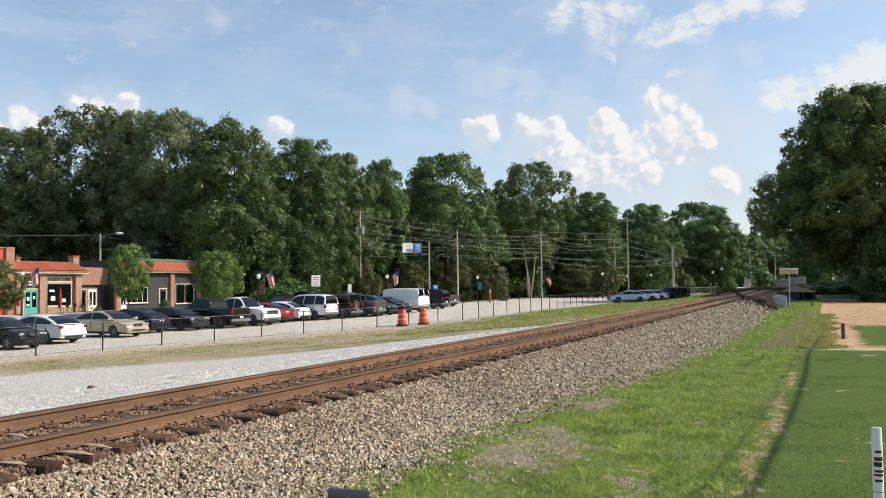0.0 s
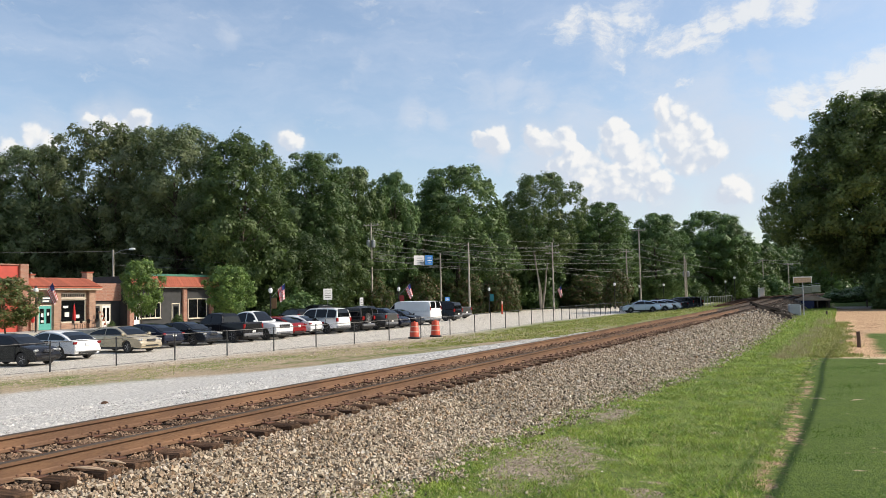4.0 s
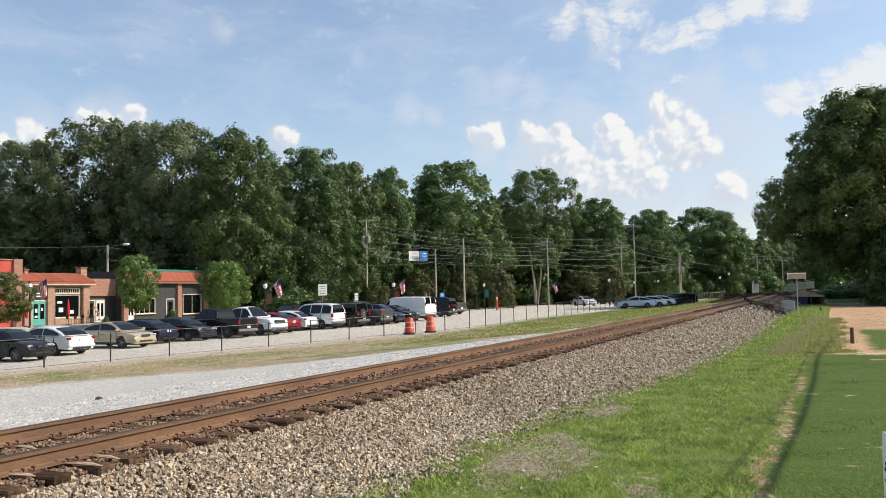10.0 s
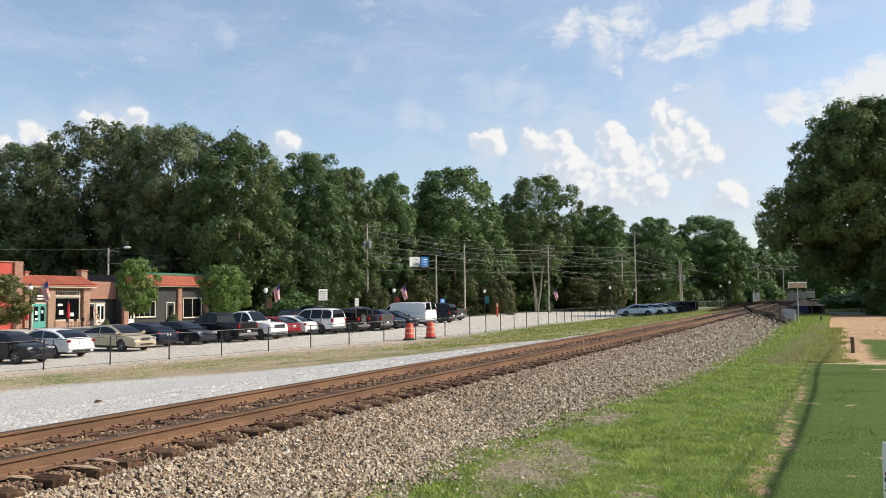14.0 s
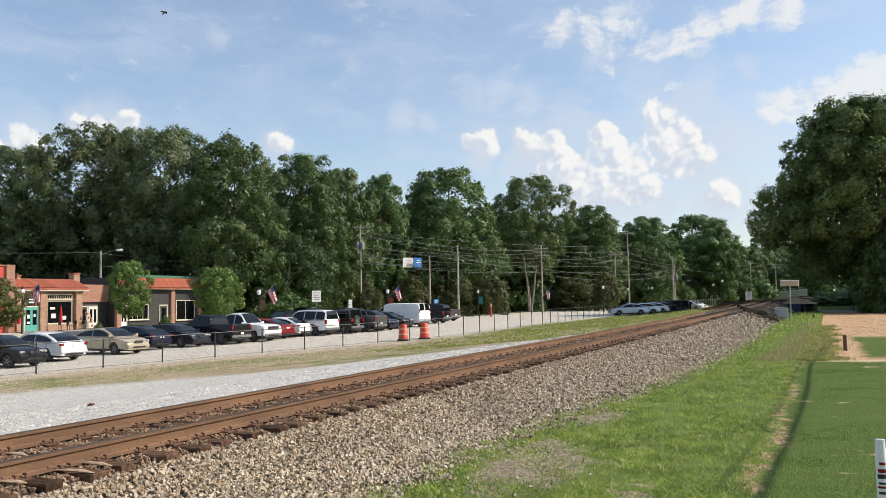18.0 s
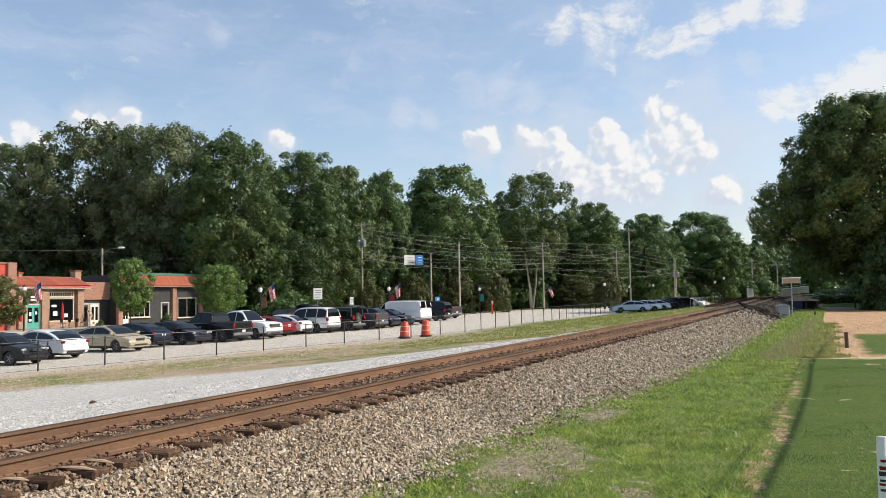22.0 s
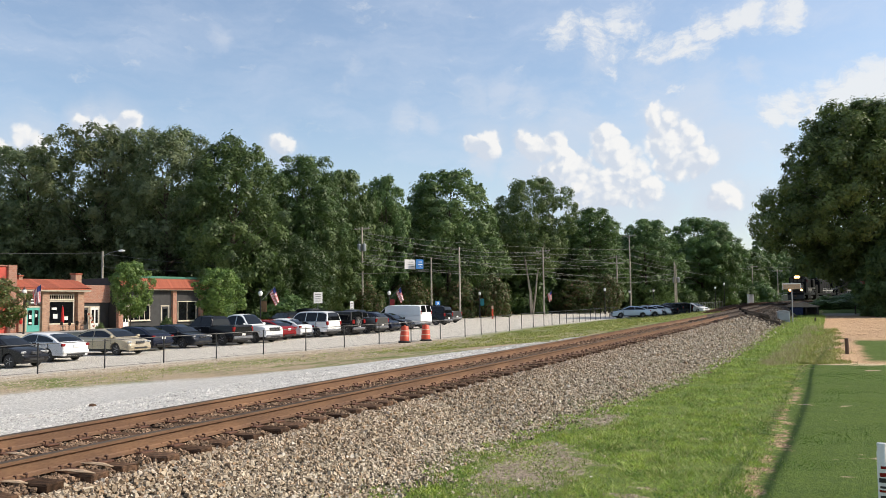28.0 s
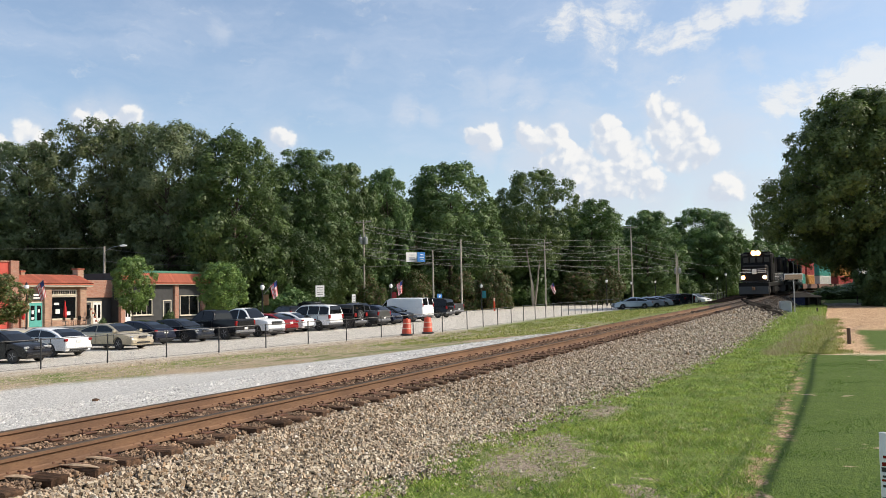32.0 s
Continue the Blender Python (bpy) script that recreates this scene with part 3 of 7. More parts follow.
    for cx, cy, rad in BARE:
        spot = k.v("DISTANCE", k.scale3(co, (0.45, 1.0, 0.0)), (cx * 0.45, cy, 0.0))
        spot = k.step(k.m("ADD", spot, k.m("MULTIPLY", k.m("SUBTRACT", mid, 0.5), 1.8)), rad * 1.1, rad * 0.6)
        near = k.mix(k.m("MULTIPLY", spot, broken), near, earth)
    edge = k.m("ADD", y, k.m("MULTIPLY", wob, 0.40))
    rut = k.m("MULTIPLY", k.step(edge, 1.25, 1.05), k.step(mid, 0.46, 0.56))
    near = k.mix(rut, near, k.mix(grit, (0.17, 0.10, 0.055), (0.56, 0.39, 0.24)))
    lawn = k.mix(k.step(k.m("ADD", x, wob), 32.6, 33.4), k.mix(k.step(k.noise(co, 0.8, 3.0), 0.68, 0.71), turf, dirt), straw)
    green = k.m("MULTIPLY", k.step(k.m("ADD", y, k.m("MULTIPLY", wob, 0.5)), -0.9, -1.5), k.step(k.m("ADD", x, wob), 54.0, 50.0))
    lawn = k.mix(k.m("MULTIPLY", green, k.step(x, 34.0, 36.0)), lawn, turf)
    lip = k.step(k.m("ABSOLUTE", k.m("SUBTRACT", k.m("ADD", x, k.m("MULTIPLY", wob, 0.7)), 33.2)), 0.75, 0.25)
    lawn = k.mix(k.m("MULTIPLY", lip, k.step(mid, 0.36, 0.48)), lawn, k.mix(grit, (0.42, 0.30, 0.17), (0.78, 0.64, 0.44)))
    lawn = k.mix(k.step(k.m("ADD", x, wob), 118.0, 121.0), lawn, k.mix(0.6, gravel, dirt))
    lawn = k.mix(k.step(k.m("ADD", x, wob), 127.0, 130.0), lawn, turf)
    beyond = k.m("MULTIPLY", k.m("MULTIPLY", k.step(x, 33.3, 35.0), k.step(x, 75.0, 66.0)), 1.0)
    near = k.mix(k.step(k.m("ADD", edge, beyond), 0.95, 0.75), near, lawn)
    side = k.step(y, 6.5, 7.5)
    side = k.m("MAXIMUM", side, 0.0)
    col = k.mix(side, near, col)
    bsdf = k.n("ShaderNodeBsdfPrincipled")
    k.link(col, bsdf.inputs["Base Color"])
    bsdf.inputs["Roughness"].default_value = 0.93
    bsdf.inputs["Specular IOR Level"].default_value = 0.2
    relief = k.n("ShaderNodeBump")
    relief.inputs["Strength"].default_value, relief.inputs["Distance"].default_value = 0.6, 0.03
    k.link(k.m("ADD", k.m("ADD", fine, k.m("MULTIPLY", grit, 0.7)), k.m("MULTIPLY", pebble, 0.8)), relief.inputs["Height"])
    k.link(relief.outputs[0], bsdf.inputs["Normal"])
    k.link(bsdf.outputs[0], k.n("ShaderNodeOutputMaterial").inputs[0])
    return mat


def grid_mesh(name, xs, ys, height, mat):
    gx, gy = np.meshgrid(xs, ys, indexing="ij")
    v = np.stack([gx, gy, height(gx, gy)], -1).reshape(-1, 3)
    a = (np.arange(len(xs) - 1)[:, None] * len(ys) + np.arange(len(ys) - 1)[None]).ravel()
    me = fast_mesh(name, v, np.stack([a, a + len(ys), a + len(ys) + 1, a + 1], 1), mat)
    me.polygons.foreach_set("use_smooth", np.ones(len(a), bool))
    return me


def make_ground():
    xs = np.concatenate([[-1500, -400, -120], np.arange(-60, 60, 0.6), np.arange(60, 140, 1.5), np.arange(140, 320, 6), [340, 420, 600, 900, 1800]])
    ys = np.concatenate([[-1500, -500, -150, -60], np.arange(-30, 16, 0.4), np.arange(16, 50, 1.0), np.arange(50, 130, 5), [140, 200, 400, 1500]])

    def h(x, y):
        r = np.sin(x * 1.7 + 3 * np.sin(y * 0.9)) * np.sin(y * 2.1 + 2 * np.sin(x * 0.7))
        return ground_z(x, y) + r * 0.018 * (y < 5)
    tagged(new("ground", grid_mesh("ground", xs, ys, h, ground_material())), "grass, gravel and pale paving along a railway line", "ground", kind="structure")


make_ground()


# ---- the track ----
TIE_STEP, TIE_FROM = 0.5267, 5.905 - 0.5267 * 14


def make_track():
    track = tagged(new("railway_track"), "single railway track with rusty rails on dark timber ties", "railway track", kind="structure")
    track.empty_display_size = 0.2
    xs = np.concatenate([np.arange(-8, 60, 2.0), np.arange(60, 820, 5.0)])
    prof = [(-0.070, -0.186), (-0.070, -0.176), (-0.020, -0.160), (-0.009, -0.145), (-0.009, -0.055), (-0.036, -0.040), (-0.037, -0.008), (-0.030, 0.0),
            (0.030, 0.0), (0.037, -0.008), (0.036, -0.040), (0.009, -0.055), (0.009, -0.145), (0.020, -0.160), (0.070, -0.176), (0.070, -0.186)]
    n = len(prof)
    for off in (-0.755, 0.755):
        v = np.array([(x, float(track_y(x)) + off + a, float(rail_z(x)) + b) for x in xs for a, b in prof])
        i = (np.arange(len(xs) - 1)[:, None] * n + np.arange(n)[None]).ravel()
        j = (np.arange(len(xs) - 1)[:, None] * n + (np.arange(n)[None] + 1) % n).ravel()
        me = fast_mesh("rail", v, np.stack([i, i + n, j + n, j], 1), M["rust"])
        me.materials.append(M["railtop"])
        k = np.tile(np.arange(n), len(xs) - 1)
        me.materials.append(M["rust_dark"])
        at = np.repeat(xs[:-1], n)
        me.polygons.foreach_set("material_index", np.where(np.isin(k, (6, 7, 8)), 1, np.where(at > 62, 2, 0)).astype(np.int32))
        part("rail", me, None, track, "rusty steel rail with a worn head")
    rnd = random.Random(4)
    tie_mesh = []
    for i in range(4):
        g = Geo().box(0, 0, -0.09, 0.225, 2.59, 0.18, 0.012)
        r = random.Random(i)
        g.v = [(x + r.uniform(-.008, .008), y + r.uniform(-.015, .015), z + r.uniform(-.006, .006)) for x, y, z in g.v]
        tie_mesh.append(g.mesh("tie", M["tie"]))
    pg = Geo()
    pg.box(0, 0, 0.008, 0.19, 0.36, 0.022, 0.006)
    for sx in (-0.06, 0.06):
        for sy in (-0.10, 0.10):
            pg.tube([(sx, sy, 0.01), (sx, sy, 0.052)], 0.010, 5)
            pg.box(sx, sy - math.copysign(0.012, sy), 0.055, 0.026, 0.045, 0.016, 0.004)
    for sx in (-0.13, 0.13):
        pg.tube([(sx, -0.02, 0.0), (sx, 0.03, 0.05)], 0.014, 5)
        pg.box(sx, 0.03, 0.03, 0.03, 0.10, 0.05, 0.006)
    plate_mesh = pg.mesh("tie_plate", M["plate"])
    rest = Geo()
    for i in range(0, 560):
        x = TIE_FROM + i * TIE_STEP + rnd.uniform(-0.045, 0.045)
        z = float(rail_z(x)) - 0.196 + rnd.uniform(-0.012, 0.004)
        y = float(track_y(x)) + rnd.uniform(-0.05, 0.05)
        turn = rnd.uniform(-2.2, 2.2)
        if x < 105:
            o = part("tie", tie_mesh[i % 4], None, track)
            o.matrix_local = pose(x, y, z, rnd.uniform(-0.5, 0.5), rnd.uniform(-2, 2), turn)
            if x < 48:
                for off in (-0.755, 0.755):
                    p = part("tie_plate", plate_mesh, None, track)
                    p.matrix_local = pose(x, float(track_y(x)) + off, float(rail_z(x)) - 0.197, 0, 0, turn)
        else:
            rest.box(x, y, z - 0.09, 0.225, 2.59, 0.18)
    tagged(part("far_ties", rest, M["tie"], track), kind="stuff")
    for x, y, a, long in ((6.90, 7.42, 62, 0.20), (6.72, 7.12, 8, 0.42), (6.36, 7.02, 14, 0.44), (5.76, 7.18, 20, 0.30), (6.86, 8.48, 4, 0.34)):
        g = Geo().tube([(0, -long / 2, 0), (0.012, -long * 0.2, 0.018), (0.0, long * 0.15, 0.022), (-0.015, long / 2, 0.004)], [0.012, 0.040, 0.034, 0.008], 6)
        g.v = [(p * 0.8, q, w * 0.42) for p, q, w in g.v]
        o = part("split_timber", g, M["split"], track, "pale splintered piece of tie")
        o.matrix_local = pose(x, y, float(rail_z(x)) - 0.180, 3, -4, a)
    # ballast: a smooth bed with loose stones over it
    bx = np.concatenate([np.arange(-10, 60, 0.5), np.arange(60, 420, 4.0)])
    by = np.linspace(-4.3, 3.25, 46)
    gx, go = np.meshgrid(bx, by, indexing="ij")
    gy = go + track_y(gx)
    r = np.random.RandomState(5)
    gz = bed_z(gx, gy) - 0.02 + r.uniform(-0.015, 0.015, gx.shape)
    gz -= 0.12 * (gy < toe_y(gx) + 0.1)
    gz[:, -1] -= 0.1
    v = np.stack([gx, gy, gz], -1).reshape(-1, 3)
    ny = len(by)
    a = (np.arange(len(bx) - 1)[:, None] * ny + np.arange(ny - 1)[None]).ravel()
    me = fast_mesh("ballast_bed", v, np.stack([a, a + ny, a + ny + 1, a + 1], 1), M["ballast_bed"])
    tagged(new("ballast_bed", me), "bank of broken grey-brown ballast under the track", "ballast", kind="structure")
    # loose stones: broken blocks near by, eight-sided ones farther on
    cube = np.array([(a, b, c) for a in (-1, 1) for b in (-1, 1) for c in (-1, 1)], float)
    quads = np.array([(0, 1, 3, 2), (4, 6, 7, 5), (0, 4, 5, 1), (2, 3, 7, 6), (0, 2, 6, 4), (1, 5, 7, 3)])
    block = np.concatenate([quads[:, [0, 1, 2]], quads[:, [0, 2, 3]]])
    octa = np.array([(1, 0, 0), (-1, 0, 0), (0, 1, 0), (0, -1, 0), (0, 0, 1), (0, 0, -1)], float) * 1.35
    shard = np.array([(0, 2, 4), (2, 1, 4), (1, 3, 4), (3, 0, 4), (2, 0, 5), (1, 2, 5), (3, 1, 5), (0, 3, 5)])

    def strew(name, p, mat, label, corners, faces):
        m = len(p)
        q = r.normal(size=(m, 4))
        q /= np.linalg.norm(q, axis=1)[:, None]
        w, i, j, k = q.T
        R = np.stack([1 - 2 * (j * j + k * k), 2 * (i * j - k * w), 2 * (i * k + j * w), 2 * (i * j + k * w), 1 - 2 * (i * i + k * k), 2 * (j * k - i * w),
                      2 * (i * k - j * w), 2 * (j * k + i * w), 1 - 2 * (i * i + j * j)], 1).reshape(m, 3, 3)
        shape = corners[None] * r.uniform(0.50, 1.05, (m, len(corners), 3)) * r.uniform(0.55, 1.2, (m, 1, 3))
        v = np.einsum("nij,nkj->nki", R, shape) * p[:, None, 3:4] + p[:, None, :3]
        me = fast_mesh(name, v.reshape(-1, 3), (np.arange(m)[:, None, None] * len(corners) + faces[None]).reshape(-1, 3), mat)
        tagged(new(name, me), label, "ballast", kind="stuff")

    bank = "loose angular ballast stones, grey and tan"
    for x0, x1, count, size, corners, faces in ((4.5, 14, 84000, 0.0172, cube, block), (14, 30, 60000, 0.0255, octa, shard), (30, 55, 30000, 0.038, octa, shard), (55, 112, 13000, 0.060, octa, shard)):
        x, o = r.uniform(x0, x1, count), r.uniform(-4.6, 1.5, count)
        y = o + track_y(x)
        edge = toe_y(x) + 0.14 * np.sin(x * 2.1 + np.sin(x * 0.7) * 3) + 0.08 * np.sin(x * 5.3)
        keep = (y > edge) | ((y > edge - 0.5) & (r.uniform(0, 1, count) < 0.22))
        s = np.minimum(size * np.exp(r.normal(0, 0.28, count)), size * 1.7)
        over = np.abs(o) < 1.32
        phase = np.abs(((x - TIE_FROM) / TIE_STEP + 0.5) % 1 - 0.5) * TIE_STEP
        keep &= (o < 1.0) | (x < 20)
        keep &= ~(over & (phase < 0.11)) & ~((np.abs(np.abs(o) - 0.755) < 0.10))
        s = np.where(over, s * 0.85, s)
        z = np.where(y < toe_y(x) + 0.12, LAWN_Z + 0.012, bed_z(x, y) + 0.022 * (np.abs(o) < 1.2)) + s * r.uniform(-0.25, 0.95, count)
        p = np.stack([x, y, z, s], 1)
        inner = np.abs(o) < 1.20
        far_along = x + r.normal(0, 5, count) + 4.0 * o > 62
        strew("ballast_stones", p[keep & ~inner & ~far_along], M["ballast"], bank, corners, faces)
        if x0 > 50:
            strew("blackened_stones", p[keep & ~inner & far_along], M["crib_dark"], "dark ballast stones near the switch", corners, faces)
        strew("crib_stones", p[keep & inner], M["crib_dark"] if x0 > 50 else M["crib"], "stained ballast stones between the ties", corners, faces)
    # stones strayed on to the verge, thickest round the bare patches
    n = 5200
    x, y = 7 + 45 * r.uniform(0, 1, n) ** 1.6, 5.1 - np.abs(r.normal(0, 0.9, n))
    s = np.minimum(0.017 * np.exp(r.normal(0, 0.4, n)) * (1 + 0.012 * x), 0.032)
    keep = (y > 1.2) & (bare_spots(x, y) > r.uniform(-0.12, 0.7, n))
    strew("strayed_stones", np.stack([x, y, ground_z(x, y) + s * 0.2, s], 1)[keep], M["ballast"], "stray ballast stones on the bare earth", octa, shard)
    n = 7000
    x, y = 40 + 70 * r.uniform(0, 1, n) ** 1.4, r.uniform(-9, 0.3, n)
    s = 0.020 * np.exp(r.normal(0, 0.45, n))
    lump = np.sin(x * 0.8 + 2 * np.sin(y * 1.3)) > r.uniform(-1.6, 1.0, n)
    keep = lump & (y < 1.0 - 0.02 * x) & ~((y < -1.0) & (x < 54))
    strew("sand_clods", np.stack([x, y, ground_z(x, y) + s * 0.2, s], 1)[keep], M["clod"], "crumbs of tan soil on the bare sandy plot", octa, shard)
    # gravel strewn over the far side
    n = 36000
    x = 7 + 45 * r.uniform(0, 1, n) ** 1.25
    y = track_y(x) + 2.9 + r.uniform(0, 1, n) * np.maximum(0.4, 11.5 - 0.22 * x)
    s = 0.017 * np.exp(r.normal(0, 0.40, n)) * (1 + 0.014 * x)
    shape = np.array([(1, 0, 0), (0, 1, 0), (-1, 0, 0), (0, -1, 0), (0, 0, 0.7)], float)[None] * r.uniform(0.5, 1.3, (n, 5, 1))
    v = shape * s[:, None, None] + np.stack([x, y, ground_z(x, y) - 0.003], 1)[:, None]
    tri = np.array([(0, 1, 4), (1, 2, 4), (2, 3, 4), (3, 0, 4)])
    me = fast_mesh("gravel", v.reshape(-1, 3), (np.arange(n)[:, None, None] * 5 + tri[None]).reshape(-1, 3), M["gravel"])
    tagged(new("gravel", me), "pale grey crushed gravel beside the track", "gravel", kind="stuff")


    n = 17000
    x = 12 + 40 * r.uniform(0, 1, n) ** 1.1
    back = -0.6 - 6.5 * r.uniform(0, 1, n) ** 1.2
    y = 30.77 + (back - (x - 25.8) * 0.2422) / 0.9702
    keep = y > track_y(x) + 4
    x, y = x[keep], y[keep]
    n = len(x)
    s = 0.020 * np.exp(r.normal(0, 0.45, n)) * (1 + 0.010 * x)
    shape = np.array([(1, 0, 0), (0, 1, 0), (-1, 0, 0), (0, -1, 0), (0, 0, 0.7)], float)[None] * r.uniform(0.5, 1.3, (n, 5, 1))
    v = shape * s[:, None, None] + np.stack([x, y, ground_z(x, y) - 0.003], 1)[:, None]
    me = fast_mesh("grit", v.reshape(-1, 3), (np.arange(n)[:, None, None] * 5 + tri[None]).reshape(-1, 3), M["grit"])
    tagged(new("grit", me), "tan grit and small stones before the fence", "gravel", kind="stuff")


def bed_material():
    """The stones under the loose ones, each with its tone; shade in the gaps is painted dark."""
    mat = bpy.data.materials.new("ballast_bed")
    mat.use_nodes = True
    k = Nodes(mat.node_tree)
    co = k.n("ShaderNodeTexCoord").outputs["Object"]
    gap = k.step(k.cells(co, 24.0), 0.25, 0.75)
    tone = k.xyz(k.cells(co, 24.0, "Color"))
    col = k.mix(tone[0], (0.12, 0.10, 0.08), (0.48, 0.42, 0.34))
    col = k.mix(k.m("MULTIPLY", gap, 0.95), col, (0.035, 0.029, 0.023))
    bsdf = k.n("ShaderNodeBsdfPrincipled")
    k.link(col, bsdf.inputs["Base Color"])
    bsdf.inputs["Roughness"].default_value = 0.95
    relief = k.n("ShaderNodeBump")
    relief.inputs["Strength"].default_value, relief.inputs["Distance"].default_value = 0.8, 0.03
    relief.invert = True
    k.link(gap, relief.inputs["Height"])
    k.link(relief.outputs[0], bsdf.inputs["Normal"])
    k.link(bsdf.outputs[0], k.n("ShaderNodeOutputMaterial").inputs[0])
    return mat


M["clod"] = material("tan_clod", (0.62, 0.43, 0.27), (0.44, 0.29, 0.17), 3.0, 0.95, 0.0, 0.3, 60, islands=0.8)
M["grit"] = material("tan_grit", (0.50, 0.415, 0.31), (0.34, 0.265, 0.185), 2.0, 0.95, 0.0, 0.3, 80, islands=0.7)
M["gravel"] = material("gravel_stone", (0.70, 0.675, 0.63), (0.38, 0.36, 0.33), 2.0, 0.95, 0.0, 0.3, 80, islands=0.9)
M["ballast_bed"] = bed_material()
make_track()


# ---- trees ----
PROFILE = {"round": ((0, .15, .35, .55, .7, .82, .92, 1), (.34, .45, .5, .49, .45, .37, .27, .12)), "tall": ((0, .2, .45, .65, .8, .91, 1), (.32, .43, .5, .48, .41, .30, .14)),
           "oak": ((0, .2, .4, .6, .75, .87, .95, 1), (.30, .38, .45, .5, .48, .39, .27, .12)), "dome": ((0, .3, .6, .85, 1), (.46, .5, .42, .26, .08)), "oval": ((0, .1, .3, .5, .68, .82, .92, 1), (.36, .46, .5, .49, .44, .36, .26, .12)),
           "big": ((0, .08, .18, .3, .45, .6, .75, .9, 1), (.20, .32, .42, .48, .49, .44, .36, .26, .13))}


def leaf_cloud(r, p, out, size, slim, spread=0.38):
    """Three-cornered leaf sprays at points p, turned outwards: arrays of vertices and faces."""
    n = len(p)
    normal = out + r.normal(size=(n, 3)) * spread
    normal /= np.linalg.norm(normal, axis=1)[:, None] + 1e-9
    t = np.cross(normal, r.normal(size=(n, 3)))
    t /= np.linalg.norm(t, axis=1)[:, None] + 1e-9
    b = np.cross(normal, t)
    s = (size * np.exp(r.normal(0, 0.35, n)))[:, None]
    k = np.array([1.0, 1.0, slim])
    t, b = t * k * s, b * k * s
    v = np.stack([p + t, p - t * 0.5 + b * 0.62, p - t * 0.5 - b * 0.62], 1)
    return v.reshape(-1, 3), np.arange(n * 3).reshape(-1, 3)


def tree_meshes(seed, form, leaves, bark, n_lobes=70, count=36000, size=0.016, low=0.1, trunk_r=0.022, slim=0.65, lobe=0.105, twin=False, core=1500, limbs=24, ragged=0.30, clumps=24):
    """Trunk with limbs, and a crown of rounded foliage lobes covered with leaf sprays, one unit high and wide. slim: width over height of the grown tree."""
    rr, r = random.Random(seed), np.random.RandomState(seed)
    us, ws = PROFILE[form]
    lobes = []
    for i in range(n_lobes):
        best, far = None, -1.0
        for _ in range(16):
            u = rr.uniform(0, 1)
            if rr.uniform(0, 0.5) > np.interp(u, us, ws) + 0.06:
                continue
            a = rr.uniform(0, 2 * math.pi)
            rad = lobe * rr.uniform(0.55, 1.30)
            w = np.interp(u, us, ws) * (1.0 + ragged * noise.noise((math.cos(a) * 1.1 + seed * 3.7, math.sin(a) * 1.1, u * 2.4)))
            q = max(0.0, w - rad * 0.95 - rr.uniform(0.0, 0.55) * lobe) * (1.0 if rr.random() < 0.8 else math.sqrt(rr.uniform(0.2, 1.0)))
            top = 1.0 - rad * slim * 1.2
            c = (math.cos(a) * q, math.sin(a) * q, min(top, low + (1 - low) * u + rr.uniform(-0.02, 0.02)))
            d = min([math.dist((c[0], c[1], c[2] / slim), (o[0], o[1], o[2] / slim)) / (o[3] + rad) for o in lobes] or [9])
            if d > far:
                best, far = (*c, rad), d
        if best:
            lobes.append(best)
    # a second, inner layer that closes the gaps between the outer lobes
    shell = len(lobes)
    for i in range(shell // 2):
        u, a = (i + rr.random()) / (shell // 2), rr.uniform(0, 2 * math.pi)
        q = np.interp(u, us, ws) * math.sqrt(rr.uniform(0.05, 0.55))
        lobes.append((math.cos(a) * q, math.sin(a) * q, low + (1 - low) * (0.06 + 0.84 * u), lobe * rr.uniform(1.0, 1.35)))
    L = np.array(lobes)
    m = len(L)
    k = np.array([1, 1, slim])
    share = L[:, 3] ** 2 * np.where(np.arange(m) < shell, 1.0, 0.55)
    share /= share.sum()
    # small clumps over each lobe, most of them outwards and upwards
    ci = np.repeat(np.arange(m), clumps)
    mid = L[:, :3] - np.array([0, 0, low + (1 - low) * 0.42])
    mid = mid / k
    mid /= np.linalg.norm(mid, axis=1)[:, None] + 1e-6
    cd = r.normal(size=(len(ci), 3)) + mid[ci] * 0.9 + np.array([0, 0, 0.25])
    cd /= np.linalg.norm(cd, axis=1)[:, None]
    cp = L[ci, :3] + cd * k * (L[ci, 3] * r.uniform(0.78, 1.08, len(ci)))[:, None]
    n1 = int(count * 0.78)
    li = r.choice(m, n1, p=share)
    j = li * clumps + r.randint(0, clumps, n1)
    ball = np.clip(r.normal(size=(n1, 3)), -1.7, 1.7)
    p1 = cp[j] + ball * k * (L[li, 3] * 0.17)[:, None]
    o1 = cd[j] * 0.9 + ball * 0.35 + np.array([0, 0, 0.2])
    n2 = count - n1
    li = r.choice(m, n2, p=share)
    d2 = r.normal(size=(n2, 3)) + mid[li] * 0.7
    d2 /= np.linalg.norm(d2, axis=1)[:, None]
    p2 = L[li, :3] + d2 * k * (L[li, 3] * r.uniform(0.6, 1.0, n2))[:, None]
    v, f = leaf_cloud(r, np.concatenate([p1, p2]), np.concatenate([o1, d2]), size, slim)
    # the inside of the crown
    i = r.randint(0, m, core)
    p3 = L[i, :3] * np.array([0.86, 0.86, 1]) + r.normal(size=(core, 3)) * k * (L[i, 3] * 0.38)[:, None]
    v3, f3 = leaf_cloud(r, p3, r.normal(size=(core, 3)), size * 1.5, slim)
    v, f = np.concatenate([v, v3]), np.concatenate([f, f3 + len(v)])
    g = Geo()
    bend = [(rr.uniform(-.02, .02), rr.uniform(-.02, .02)) for _ in range(6)]
